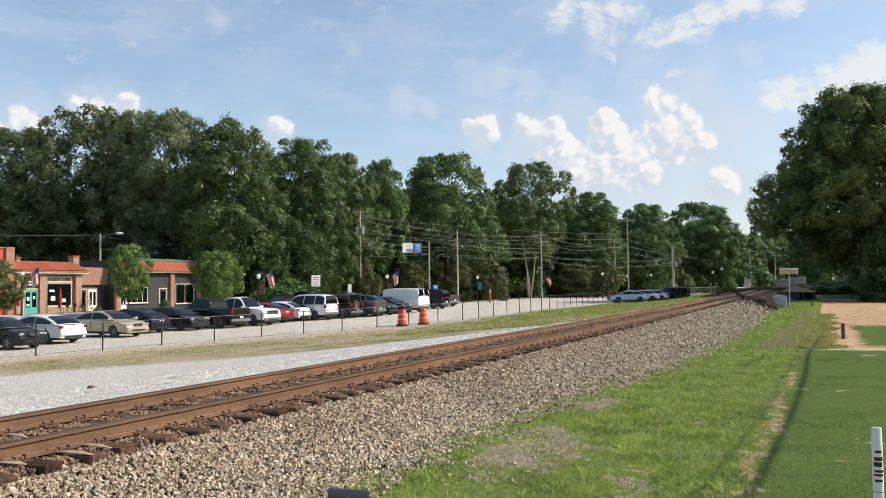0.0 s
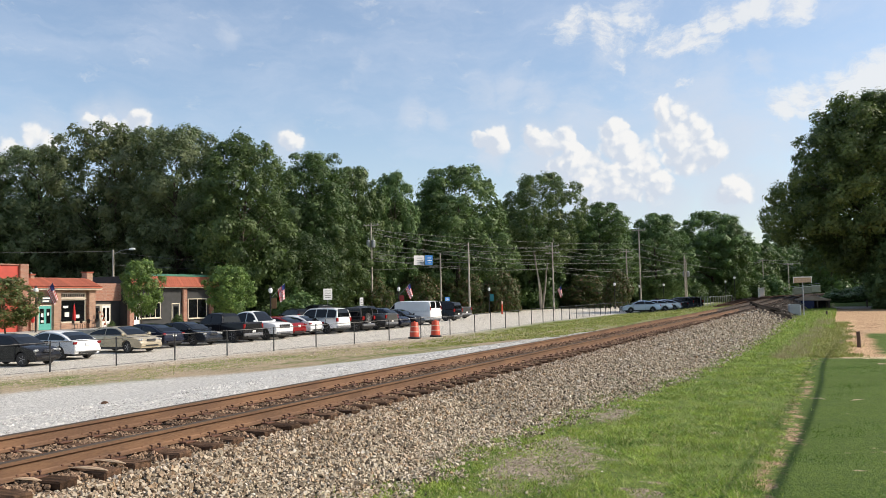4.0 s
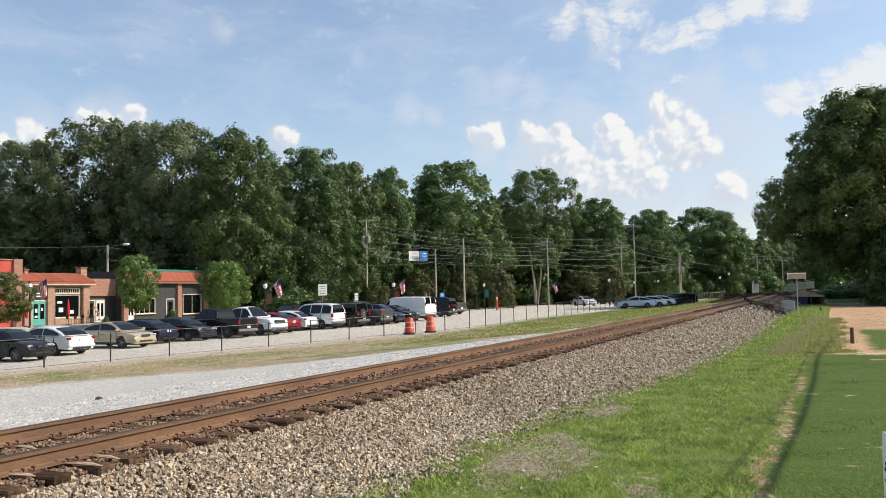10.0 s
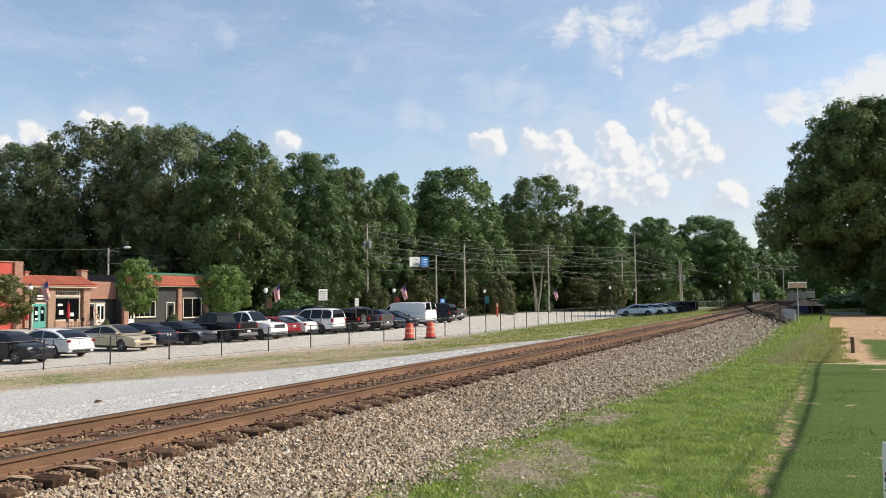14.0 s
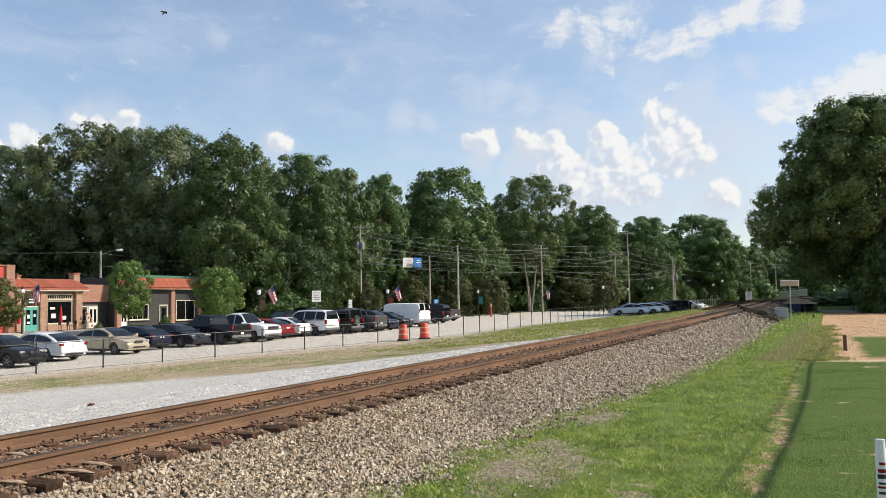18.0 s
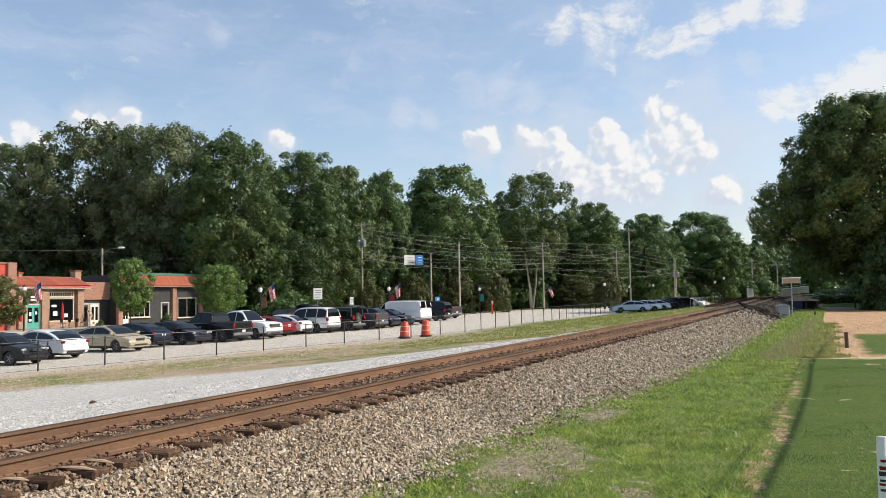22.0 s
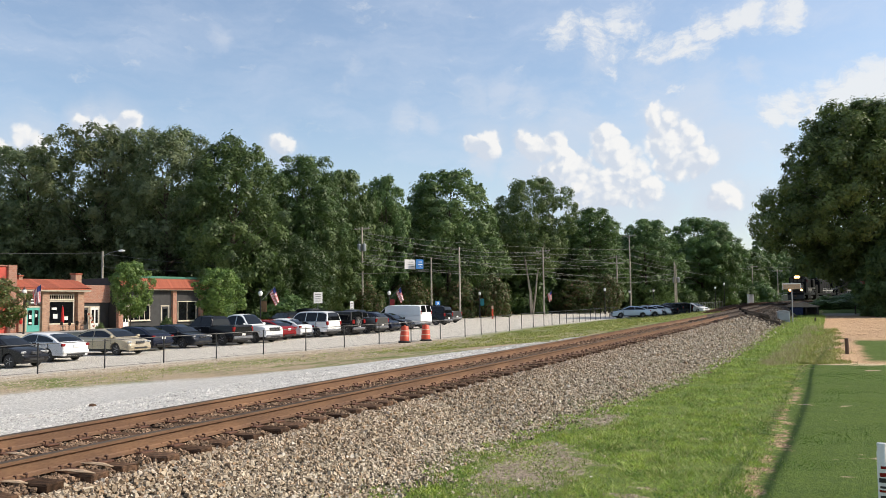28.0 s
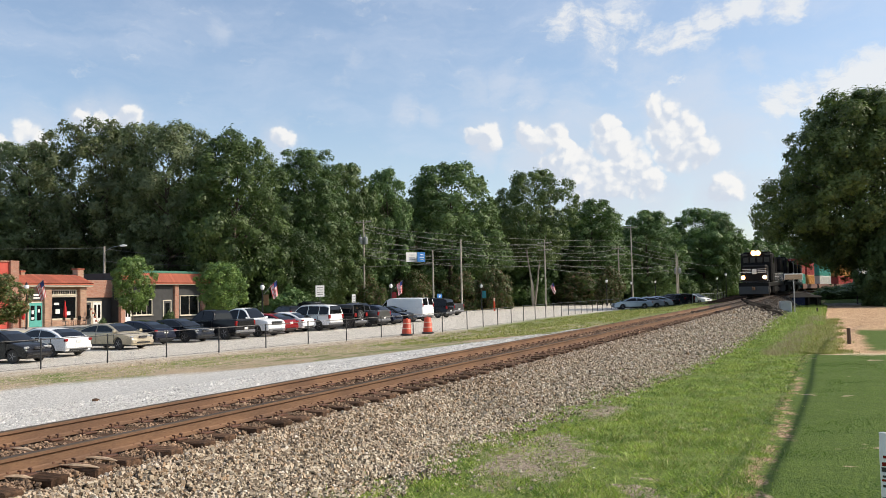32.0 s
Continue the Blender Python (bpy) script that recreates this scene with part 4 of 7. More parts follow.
    spine = [(bend[i][0] * i * 0.5, bend[i][1] * i * 0.5, z) for i, z in enumerate((-0.02, 0.1, 0.25, 0.45, 0.65, 0.85))]
    if twin:
        for a, t in ((0.4, 1.0), (2.3, 0.8), (3.9, 0.9), (5.3, 0.6)):
            pts = []
            for z in (-0.02, 0.06, 0.16, 0.28, 0.42, 0.58, 0.74):
                q = 0.010 + 0.36 * max(z, 0.0) ** 1.25 + 0.012 * math.sin(z * 19 + a * 3)
                pts.append((math.cos(a + z * 0.9) * q, math.sin(a + z * 0.9) * q, z))
            g.tube(pts, [trunk_r * t * q for q in (1.3, 1.0, 0.9, 0.75, 0.55, 0.35, 0.15)], 7)
    else:
        g.tube(spine, [trunk_r * q for q in (1.35, 1.0, 0.85, 0.6, 0.35, 0.12)], 8)
    for x, y, h, rad in lobes[:limbs]:
        z0 = max((low + 0.1) * rr.uniform(0.75, 1.2), h - rr.uniform(0.12, 0.3))
        g.tube([(spine[2][0] * z0 * 3, spine[2][1] * z0 * 3, z0), (x * 0.45, y * 0.45, z0 + (h - z0) * 0.35 + 0.02), (x, y, h)], [trunk_r * 0.24, trunk_r * 0.14, trunk_r * 0.04], 5, False)
    return g.mesh("trunk", bark, True), fast_mesh("crown", v, f, leaves)


TREES = {}


def tree(kind, x, y, height, width, turn, label, category="tree", group="", base=None):
    trunk, crown = TREES[kind]
    z = float(ground_z(x, y)) if base is None else base
    ob = thing("tree" if category == "tree" else category, pose(x, y, z, 0, 0, turn), label, category, group)
    ob.scale = (width, width, height)
    part("trunk", trunk, None, ob)
    part("crown", crown, None, ob)
    return ob


def make_trees():
    TREES["oak"] = tree_meshes(11, "oak", M["leaf_oak"], M["bark"], 84, 56000, 0.0105, 0.20, slim=0.58, lobe=0.105, core=900, ragged=0.42)
    TREES["oak_b"] = tree_meshes(12, "oak", M["leaf_oak"], M["bark"], 88, 56000, 0.0105, 0.18, slim=0.58, lobe=0.10, core=900, ragged=0.42)
    TREES["deep"] = tree_meshes(13, "oval", M["leaf_deep"], M["bark"], 96, 56000, 0.0108, 0.05, slim=0.65, lobe=0.10)
    TREES["deep_b"] = tree_meshes(14, "tall", M["leaf_deep"], M["bark"], 96, 56000, 0.0108, 0.05, slim=0.62, lobe=0.10)
    # understorey, its leaves coloured dark to stand for shade
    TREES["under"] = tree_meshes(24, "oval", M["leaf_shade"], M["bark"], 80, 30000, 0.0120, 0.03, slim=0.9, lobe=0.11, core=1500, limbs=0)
    TREES["fill"] = tree_meshes(22, "oval", M["leaf_low"], M["bark"], 44, 9000, 0.023, 0.03, slim=0.9, lobe=0.135, core=900, limbs=0, clumps=14)
    TREES["fill_b"] = tree_meshes(23, "tall", M["leaf_low"], M["bark"], 44, 9000, 0.023, 0.03, slim=0.9, lobe=0.135, core=900, limbs=0, clumps=14)
    TREES["giant"] = tree_meshes(21, "big", M["leaf_dark"], M["bark"], 190, 170000, 0.0062, 0.19, 0.022, slim=0.96, lobe=0.074, core=22000, ragged=0.26)
    TREES["mid"] = tree_meshes(15, "oval", M["leaf_mid"], M["bark"], 88, 48000, 0.0118, 0.08, slim=0.70, lobe=0.10)
    TREES["pale"] = tree_meshes(16, "tall", M["leaf_mid"], M["bark_pale"], 66, 34000, 0.0120, 0.36, 0.0130, slim=0.60, lobe=0.10, twin=True, core=500, limbs=0, ragged=0.4)
    TREES["copper"] = (TREES["mid"][0], TREES["mid"][1].copy())
    TREES["copper"][1].materials[0] = M["leaf_copper"]
    TREES["street"] = tree_meshes(17, "tall", M["leaf_street"], M["bark"], 54, 15000, 0.0190, 0.30, 0.014, slim=0.66, lobe=0.12, core=500, ragged=0.5)
    TREES["street_b"] = (TREES["street"][0], TREES["street"][1].copy())
    TREES["street_b"][1].materials[0] = M["leaf_thin"]
    TREES["myrtle"] = tree_meshes(18, "dome", M["leaf_myrtle"], M["bark"], 40, 9000, 0.022, 0.12, 0.015, slim=1.15, lobe=0.14, core=500)
    TREES["shrub"] = tree_meshes(19, "dome", M["leaf_low"], M["bark"], 26, 5200, 0.032, 0.03, 0.012, slim=1.5, lobe=0.17, core=400)
    wood = "tall dark green broadleaf tree behind the street"
    for kind, x, y, h, w in (
            ("oak", 74.6, 91.5, 22.8, 14.5), ("oak_b", 78.3, 82.9, 25.2, 15.5), ("oak", 79.5, 73.1, 24.3, 14.0), ("deep", 80.7, 63.9, 22.6, 14.5), ("deep_b", 95.7, 64.2, 22.6, 14.2),
            ("mid", 103.5, 62.6, 21.6, 11.5), ("mid", 110.5, 59.5, 21.4, 9.5), ("mid", 121.5, 54.1, 23.3, 18.5), ("deep", 112.0, 64.5, 19.0, 14.0), ("pale", 136.6, 45.6, 23.2, 14.5), ("deep_b", 149.0, 57.0, 20.5, 12.5),
            ("deep_b", 156.8, 40.7, 19.9, 16.0), ("mid", 172.8, 33.4, 18.6, 15.5), ("mid", 194.3, 25.5, 20.2, 19.5), ("mid", 191.5, 21.0, 17.6, 8.5),
            ("mid", 281.5, 16.5, 21.5, 15.0), ("deep", 292, 11.5, 19.0, 18), ("mid", 71.2, 97.5, 20.0, 13.0), ("mid", 94.6, 59.4, 12.5, 8.5)):
        tree(kind, x, y, h, w, (x * 37) % 360, wood, group="trees behind the street")
    tree("copper", 114.9, 60.8, 17.6, 7.4, 40, "reddish-brown leaved tree among green ones", group="trees behind the street")
    fill = "dense dark green tree filling the wood"
    for x, y, h, w in ((86, 60, 11, 11), (84, 66, 12, 11), (84, 80, 13, 12), (80, 90, 13, 13), (86, 73, 13, 12), (100, 68, 16, 14), (128, 62, 16, 16), (146, 51, 15, 14), (166, 46, 15, 15),
                       (186, 38, 15, 15), (206, 30, 15, 14), (88, 78, 18, 16), (90, 92, 18, 18), (60, 101, 16, 16), (92, 68, 17, 14), (108, 70, 17, 15), (134, 60, 17, 15), (142, 56, 17, 14),
                       (152, 52, 17, 15), (160, 48, 16, 15), (176, 42, 16, 15), (196, 34, 16, 15), (216, 27, 16, 15), (230, 24, 16, 15), (84, 86, 19, 15), (80, 98, 18, 15), (106, 62, 10, 10),
                       (120, 66, 17, 15), (112, 74, 18, 16), (126, 72, 19, 16), (156, 56, 17, 15), (172, 50, 17, 15), (246, 22, 15, 16), (262, 19, 15, 16), (222, 33, 16, 16), (70, 108, 18, 18), (150, 64, 19, 20), (170, 58, 19, 20), (190, 50, 19, 20), (210, 42, 18, 20), (232, 36, 18, 20), (252, 32, 17, 20), (120, 84, 20, 20), (100, 88, 20, 20), (272, 28, 17, 20), (140, 70, 20, 20), (112, 66, 12, 12), (136, 56, 12, 12), (158, 44, 11, 12), (178, 36, 11, 12)):
        # those at x < 93 carry the leaves with shade in their colour
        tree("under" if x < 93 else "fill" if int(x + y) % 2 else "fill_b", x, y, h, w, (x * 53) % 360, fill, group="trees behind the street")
    big = "huge dense dark green tree beside the railway"
    for x, y, h, w in ((124.0, -5.3, 27.8, 28.6),):
        tree("giant", x, y, h, w, (x * 71) % 360, big, group="trees beside the railway")
    # neighbours of the giant, also in the shade-coloured understorey leaves
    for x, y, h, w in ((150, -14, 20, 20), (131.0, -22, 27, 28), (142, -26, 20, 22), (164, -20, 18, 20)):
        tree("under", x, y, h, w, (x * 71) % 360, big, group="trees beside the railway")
    for x, y, h, w in ((116, -5.6, 7, 6.5), (114, -7.5, 9.5, 8), (117, -13, 9, 9), (119, -18, 9, 10), (112, -15, 7, 8), (124, -12, 10, 9), (121, -24, 10, 11)):
        tree("fill_b", x, y, h, w, (x * 71) % 360, "dark green young tree in the shade of a huge one", group="trees beside the railway")
    for x, y, h, w in ((144, 0.5, 1.3, 5), (146, -2.9, 1.6, 6), (145, -6.5, 2.6, 7), (147, -10, 3.2, 8), (144, -14, 3.6, 8), (145, -19, 4, 9), (146, -24, 4, 9), (160, 0, 1.5, 6), (166, -4, 1.8, 7), (176, -5, 2, 8)):
        tree("shrub", x, y, h, w, (x * 71) % 360, "dark green shrub in the shade along the line", "shrub", "shrubs beside the railway")
    # the tree at (187, -15) is out of view, added to shade the wagons
    for x, y, h, w in ((178, -20, 18, 18), (187, -15, 18, 15), (245, -32, 17, 18), (268, -40, 18, 20), (330, -30, 18, 20), (310, 0, 18, 20), (262, 2, 17, 16), (280, -4, 17, 17), (180, -30, 19, 22), (210, -38, 19, 24), (160, -34, 20, 22), (240, -44, 20, 24), (330, 16, 18, 20), (300, -40, 20, 26),
                       (150, -26, 12, 14), (172, -22, 10, 14), (300, 7, 17, 20), (345, -2, 18, 24), (372, -16, 20, 28), (350, 12, 17, 24)):
        tree("fill", x, y, h, w, (x * 71) % 360, "dark green tree in deep shade along the line", group="trees beside the railway")


make_trees()


# ---- fence along the lot ----
def link_material():
    mat = bpy.data.materials.new("chain_link")
    mat.use_nodes = True
    k = Nodes(mat.node_tree)
    x, _, z = k.xyz(k.n("ShaderNodeTexCoord").outputs["Object"])
    lines = None
    for s in (1.0, -1.0):
        f = k.m("ABSOLUTE", k.m("SUBTRACT", k.m("FRACT", k.m("MULTIPLY", k.m("ADD", x, k.m("MULTIPLY", z, s)), 14.0)), 0.5))
        one = k.m("LESS_THAN", f, 0.013)
        lines = one if lines is None else k.m("MAXIMUM", lines, one)
    bsdf = k.n("ShaderNodeBsdfPrincipled")
    bsdf.inputs["Base Color"].default_value = (0.03, 0.03, 0.03, 1)
    clear = k.n("ShaderNodeBsdfTransparent")
    both = k.n("ShaderNodeMixShader")
    k.link(lines, both.inputs[0])
    k.link(clear.outputs[0], both.inputs[1])
    k.link(bsdf.outputs[0], both.inputs[2])
    k.link(both.outputs[0], k.n("ShaderNodeOutputMaterial").inputs[0])
    return mat


M["link"] = link_material()


def fence(points, height, label, metal, post_r=0.032, rail=True):
    """A chain-link fence through the points given."""
    x0, y0 = points[0]
    ob = thing("fence", pose(x0, y0, float(ground_z(x0, y0))), label, "fence")
    z0 = ob.location.z
    post = Geo().tube([(0, 0, -0.15), (0, 0, height)], post_r, 8).lathe([(post_r * 1.25, height), (post_r * 1.2, height + 0.02), (0, height + 0.045)], 8).mesh("post", metal)
    last = None
    for x, y in points:
        z = float(ground_z(x, y))
        o = part("post", post, None, ob)
        o.location = (x - x0, y - y0, z - z0)
        if last:
            ax, ay, az = last
            p, q = Vector((ax - x0, ay - y0, az - z0)), Vector((x - x0, y - y0, z - z0))
            if rail:
                part("top_rail", Geo().tube([p + Vector((0, 0, height - 0.02)), q + Vector((0, 0, height - 0.02))], 0.02, 6), metal, ob)
                part("bottom_wire", Geo().tube([p + Vector((0, 0, 0.06)), q + Vector((0, 0, 0.06))], 0.006, 4), metal, ob)
            d = q - p
            g = Geo().add([(0, 0, 0.05), (d.length, 0, 0.05), (d.length, 0, height - 0.03), (0, 0, height - 0.03)], [(0, 1, 2, 3)])
            o = part("mesh_panel", g, M["link"], ob)
            o.matrix_local = Matrix.Translation(p) @ d.to_track_quat("X", "Z").to_matrix().to_4x4()
        last = (x, y, z)
    return ob


near_line = [(25.8 + 0.9702 * 3.05 * k, 30.77 - 0.2422 * 3.05 * k) for k in range(-4, 10)]
bend = [(55.4 + 3.05 * k, 23.55 + max(0, k - 6) * 0.18) for k in range(20)]
fence(near_line + bend, 1.28, "low black chain-link fence between gravel and parking lot", M["black"])
fence([(118 + 5 * i, 17.0 + 0.25 * i) for i in range(17)], 1.5, "grey chain-link fence beside the far lot", M["steel"], 0.035)


# ---- siding ----
def make_siding():
    """A second, disused track that joins beyond the lot."""
    ob = tagged(new("siding_track"), "dark disused siding track beside the main line", "railway track", kind="structure")
    xs = np.arange(94, 176, 2.0)

    def line(x):
        return float(track_y(x)) + 4.2 - 3.4 * float(smooth(120, 176, x)), float(rail_z(x)) - 0.05 - 0.35 * (1 - float(smooth(90, 125, x)))
    for off in (-0.755, 0.755):
        part("rail", Geo().tube([(x, line(x)[0] + off, line(x)[1] - 0.07) for x in xs], 0.06, 6), M["tie"], ob, "dark rusted rail")
    for x in np.arange(94.5, 170, 0.6):
        y, z = line(x)
        o = part("tie", SIDING_TIE, None, ob)
        o.matrix_local = pose(x, y, z - 0.22, 0, 0, (x * 37) % 4 - 2)
    g = Geo()
    for a, b in zip(xs, xs[1:]):
        (ya, za), (yb, zb) = line(a), line(b)
        g.add([(a, ya - 2.2, za - 0.70), (b, yb - 2.2, zb - 0.70), (b, yb - 1.5, zb - 0.27), (a, ya - 1.5, za - 0.27), (b, yb + 1.5, zb - 0.27), (a, ya + 1.5, za - 0.27), (b, yb + 2.4, zb - 0.75), (a, ya + 2.4, za - 0.75)],
              [(0, 1, 2, 3), (3, 2, 4, 5), (5, 4, 6, 7)])
    part("bed", g, M["crib"], ob, "dark stained ballast")


SIDING_TIE = Geo().box(0, 0, -0.06, 0.23, 2.5, 0.16, 0.012).mesh("tie", M["tie"])
make_siding()


# ---- vehicles ----
PAINT = {}


def paint(name, a, metal=0.0):
    if name not in PAINT:
        PAINT[name] = material("car_paint_" + name, a, tuple(v * 0.93 for v in a), 1.5, 0.16, metal, 0.0, 8, 0.25, 0.12, spread=0.0)
    return PAINT[name]


TYRE = {}


def wheel_meshes(r, w=0.21):
    if (r, w) not in TYRE:
        turn = Matrix.Rotation(radians(90), 4, "X")
        tyre = Geo().lathe([(r * 0.62, -w * 0.42), (r * 0.80, -w * 0.5), (r * 0.95, -w * 0.44), (r, -w * 0.28), (r, w * 0.28), (r * 0.95, w * 0.44), (r * 0.80, w * 0.5), (r * 0.62, w * 0.42)], 20, turn)
        rim = Geo().lathe([(0.02, -w * 0.36), (r * 0.60, -w * 0.30), (r * 0.64, -w * 0.44), (r * 0.64, w * 0.44), (r * 0.60, w * 0.30), (0.02, w * 0.36)], 20, turn)
        for i in range(5):
            a = 2 * math.pi * i / 5
            for s in (-1, 1):
                rim.box(r * 0.34, 0, s * w * 0.38, r * 0.52, r * 0.13, 0.02, 0.006, turn @ Matrix.Rotation(a, 4, "Z"))
        TYRE[r, w] = tyre.mesh("wheel", M["rubber"], True), rim.mesh("rim", M["rim"], True)
    return TYRE[r, w]


def arch_outline(top, L, wb, r, sill):
    """Side outline of a lower body with wheel arches; top runs from tail to nose."""
    pts = list(top)
    for cx in (wb / 2, -wb / 2):
        for i in range(9):
            a = math.pi * i / 8
            pts.append((cx + math.cos(a) * (r + 0.055), max(sill, r + math.sin(a) * (r + 0.055))))
    out = []
    for p in pts:
        if not out or (p[0] - out[-1][0]) ** 2 + (p[1] - out[-1][1]) ** 2 > 1e-5:
            out.append(p)
    return out


SPEC = {
    # length, width, height, wheelbase, wheel radius, belt height, lower outline as (share of length, height), roof line from the foot of the rear window to that of the windscreen
    "sedan": (4.80, 1.82, 1.46, 2.76, 0.335, 0.97, [(-.490, .30), (-.50, .58), (-.492, .86), (-.468, .97), (-.40, 1.015), (-.30, 1.0), (.20, .975), (.30, .945), (.39, .87), (.45, .77), (.485, .64), (.495, .45), (.488, .26)],
              [(-.435, .97), (-.345, 1.19), (-.24, 1.36), (-.12, 1.44), (0, 1.46), (.065, 1.425), (.155, 1.27), (.275, .97)]),
    "hatch": (4.20, 1.78, 1.49, 2.60, 0.33, 0.98, [(-.485, .30), (-.50, .56), (-.492, .88), (-.475, .98), (-.30, 1.00), (.22, .975), (.32, .93), (.41, .84), (.465, .72), (.495, .52), (.488, .25)],
              [(-.482, .98), (-.462, 1.20), (-.41, 1.39), (-.31, 1.47), (-.1, 1.49), (.045, 1.45), (.135, 1.31), (.275, .98)]),
    "suv": (5.00, 1.98, 1.94, 2.95, 0.40, 1.17, [(-.485, .42), (-.50, .66), (-.498, 1.05), (-.49, 1.16), (-.30, 1.18), (.20, 1.16), (.33, 1.13), (.43, 1.07), (.478, .98), (.495, .72), (.488, .38)],
            [(-.49, 1.17), (-.482, 1.50), (-.462, 1.80), (-.40, 1.90), (-.1, 1.94), (.06, 1.90), (.11, 1.78), (.215, 1.17)]),
    "cuv": (4.45, 1.82, 1.66, 2.65, 0.36, 1.06, [(-.485, .34), (-.50, .62), (-.494, .96), (-.48, 1.05), (-.30, 1.07), (.22, 1.05), (.33, 1.00), (.42, .91), (.468, .80), (.495, .58), (.488, .30)],
            [(-.485, 1.06), (-.46, 1.32), (-.405, 1.55), (-.31, 1.635), (-.1, 1.66), (.045, 1.62), (.13, 1.46), (.265, 1.06)]),
    "jeep": (4.30, 1.85, 1.86, 2.75, 0.41, 1.15, [(-.45, .50), (-.455, .80), (-.45, 1.15), (-.2, 1.15), (.14, 1.15), (.40, 1.12), (.43, 1.05), (.44, .70), (.47, .55)],
             [(-.45, 1.15), (-.445, 1.55), (-.435, 1.79), (-.40, 1.84), (-.1, 1.86), (.01, 1.83), (.04, 1.76), (.11, 1.15)]),
    "pickup": (5.70, 2.02, 1.94, 3.65, 0.41, 1.20, [(-.488, .50), (-.50, .72), (-.497, 1.20), (-.49, 1.30), (-.16, 1.30), (-.155, 1.22), (.20, 1.20), (.34, 1.18), (.44, 1.13), (.48, 1.03), (.495, .75), (.488, .42)],
               [(-.155, 1.20), (-.145, 1.65), (-.12, 1.85), (-.06, 1.92), (.03, 1.94), (.09, 1.88), (.125, 1.74), (.21, 1.20)]),
    "van": (5.70, 2.02, 2.13, 3.43, 0.38, 1.22, [(-.488, .42), (-.50, .66), (-.498, 1.10), (-.492, 1.22), (-.30, 1.22), (.25, 1.22), (.36, 1.17), (.44, 1.06), (.482, .90), (.495, .66), (.488, .36)],
            [(-.494, 1.22), (-.49, 1.70), (-.475, 2.02), (-.42, 2.10), (0, 2.13), (.15, 2.10), (.205, 1.98), (.335, 1.22)]),
}


def vehicle(kind, m, color, label, category="car", group="parked cars", lit=False):
    L, W, H, wb, r, belt, top, cab = SPEC[kind]
    ob = thing({"pickup": "pickup_truck", "van": "van", "suv": "suv", "jeep": "off_roader"}.get(kind, "car"), m, label, category, group)
    line = arch_outline([(x * L, z) for x, z in top], L, wb, r, 0.25)
    n, h = len(line), W / 2
    box = kind in ("jeep", "van", "pickup")
    g = Geo()
    rings = []
    for y, s, dz in ((-h, 0.978, -0.03), (-h + 0.035, 0.992, -0.012), (-h + 0.12, 0.999, 0.0), (-h * 0.45, 1.004, 0.025), (h * 0.45, 1.004, 0.025), (h - 0.12, 0.999, 0.0), (h - 0.035, 0.992, -0.012), (h, 0.978, -0.03)):
        rings.append(len(g.v))
        for x, z in line:
            nose = max(0.0, (abs(x) / (L / 2) - 0.74)) / 0.26
            bulge = 1 - (0.02 if box else 0.055) * abs((z - 0.62) / 0.42) ** 2
            yy = y * (1 - (0.06 if box else 0.13) * nose ** 2.2) * (bulge if abs(y) > h * 0.5 else 1)
            g.v.append((x * s, yy, z + (dz if z > 0.8 else 0)))
    for a, b in zip(rings, rings[1:]):
        g.f += [(a + i, a + (i + 1) % n, b + (i + 1) % n, b + i) for i in range(n)]
    g.f += [tuple(rings[0] + i for i in range(n)), tuple(rings[-1] + i for i in range(n - 1, -1, -1))]
    part("body", g, color, ob, smooth=True)
    # cabin: a roof line swept across, with flat sides that lean inwards
    roof = [(x * L, z) for x, z in cab]
    xs = [roof[0][0], roof[2][0], roof[5][0], roof[7][0]]
    yb, lean = h - 0.06, (0.10 if kind in ("van", "jeep") else 0.34)
    yt = yb - (H - belt) * lean

    def half(z):
        return yb - (z - belt) * lean

    def line_z(x):
        for (xa, za), (xb, zb) in zip(roof, roof[1:]):
            if xa <= x <= xb:
                return za + (zb - za) * (x - xa) / (xb - xa)
        return belt
    crown = 0.035
    across = (-1.0, -0.90, -0.5, 0.5, 0.90, 1.0)
    rise = (-0.03, 0.004, crown, crown, 0.004, -0.03)
    cabin = Geo()
    for x, z in roof:
        k = min(1.0, (z - belt) / 0.2)
        cabin.v += [(x, half(z) * a, z + e * k) for a, e in zip(across, rise)]
    m6 = len(across)
    cabin.f += [(i * m6 + j, (i + 1) * m6 + j, (i + 1) * m6 + j + 1, i * m6 + j + 1) for i in range(len(roof) - 1) for j in range(m6 - 1)]
    cabin.f += [tuple(i * m6 for i in range(len(roof))), tuple(i * m6 + m6 - 1 for i in range(len(roof) - 1, -1, -1)), tuple([0, (len(roof) - 1) * m6, (len(roof) - 1) * m6 + m6 - 1, m6 - 1])]
    part("cabin", cabin, color if kind != "jeep" else M["black"], ob, smooth=True)

    def side_glass(xa, xb, z0, s):
        """A side window between two places along the car, its top following the roof."""
        count = 6
        xsamp = [xa + (xb - xa) * i / count for i in range(count + 1)]
        tops = [(x, max(z0 + 0.02, line_z(x) - 0.085)) for x in xsamp]
        poly = [(xa, z0), (xb, z0)] + tops[::-1]
        outer = [(x, s * (half(z) + 0.010), z) for x, z in poly]
        inner = [(x, s * (half(z) - 0.012), z) for x, z in poly]
        c = len(poly)
        fs = [tuple(range(c)), tuple(range(2 * c - 1, c - 1, -1))] + [(i, (i + 1) % c, c + (i + 1) % c, c + i) for i in range(c)]
        part("side_window", Geo().add(outer + inner, fs), M["glass"], ob)
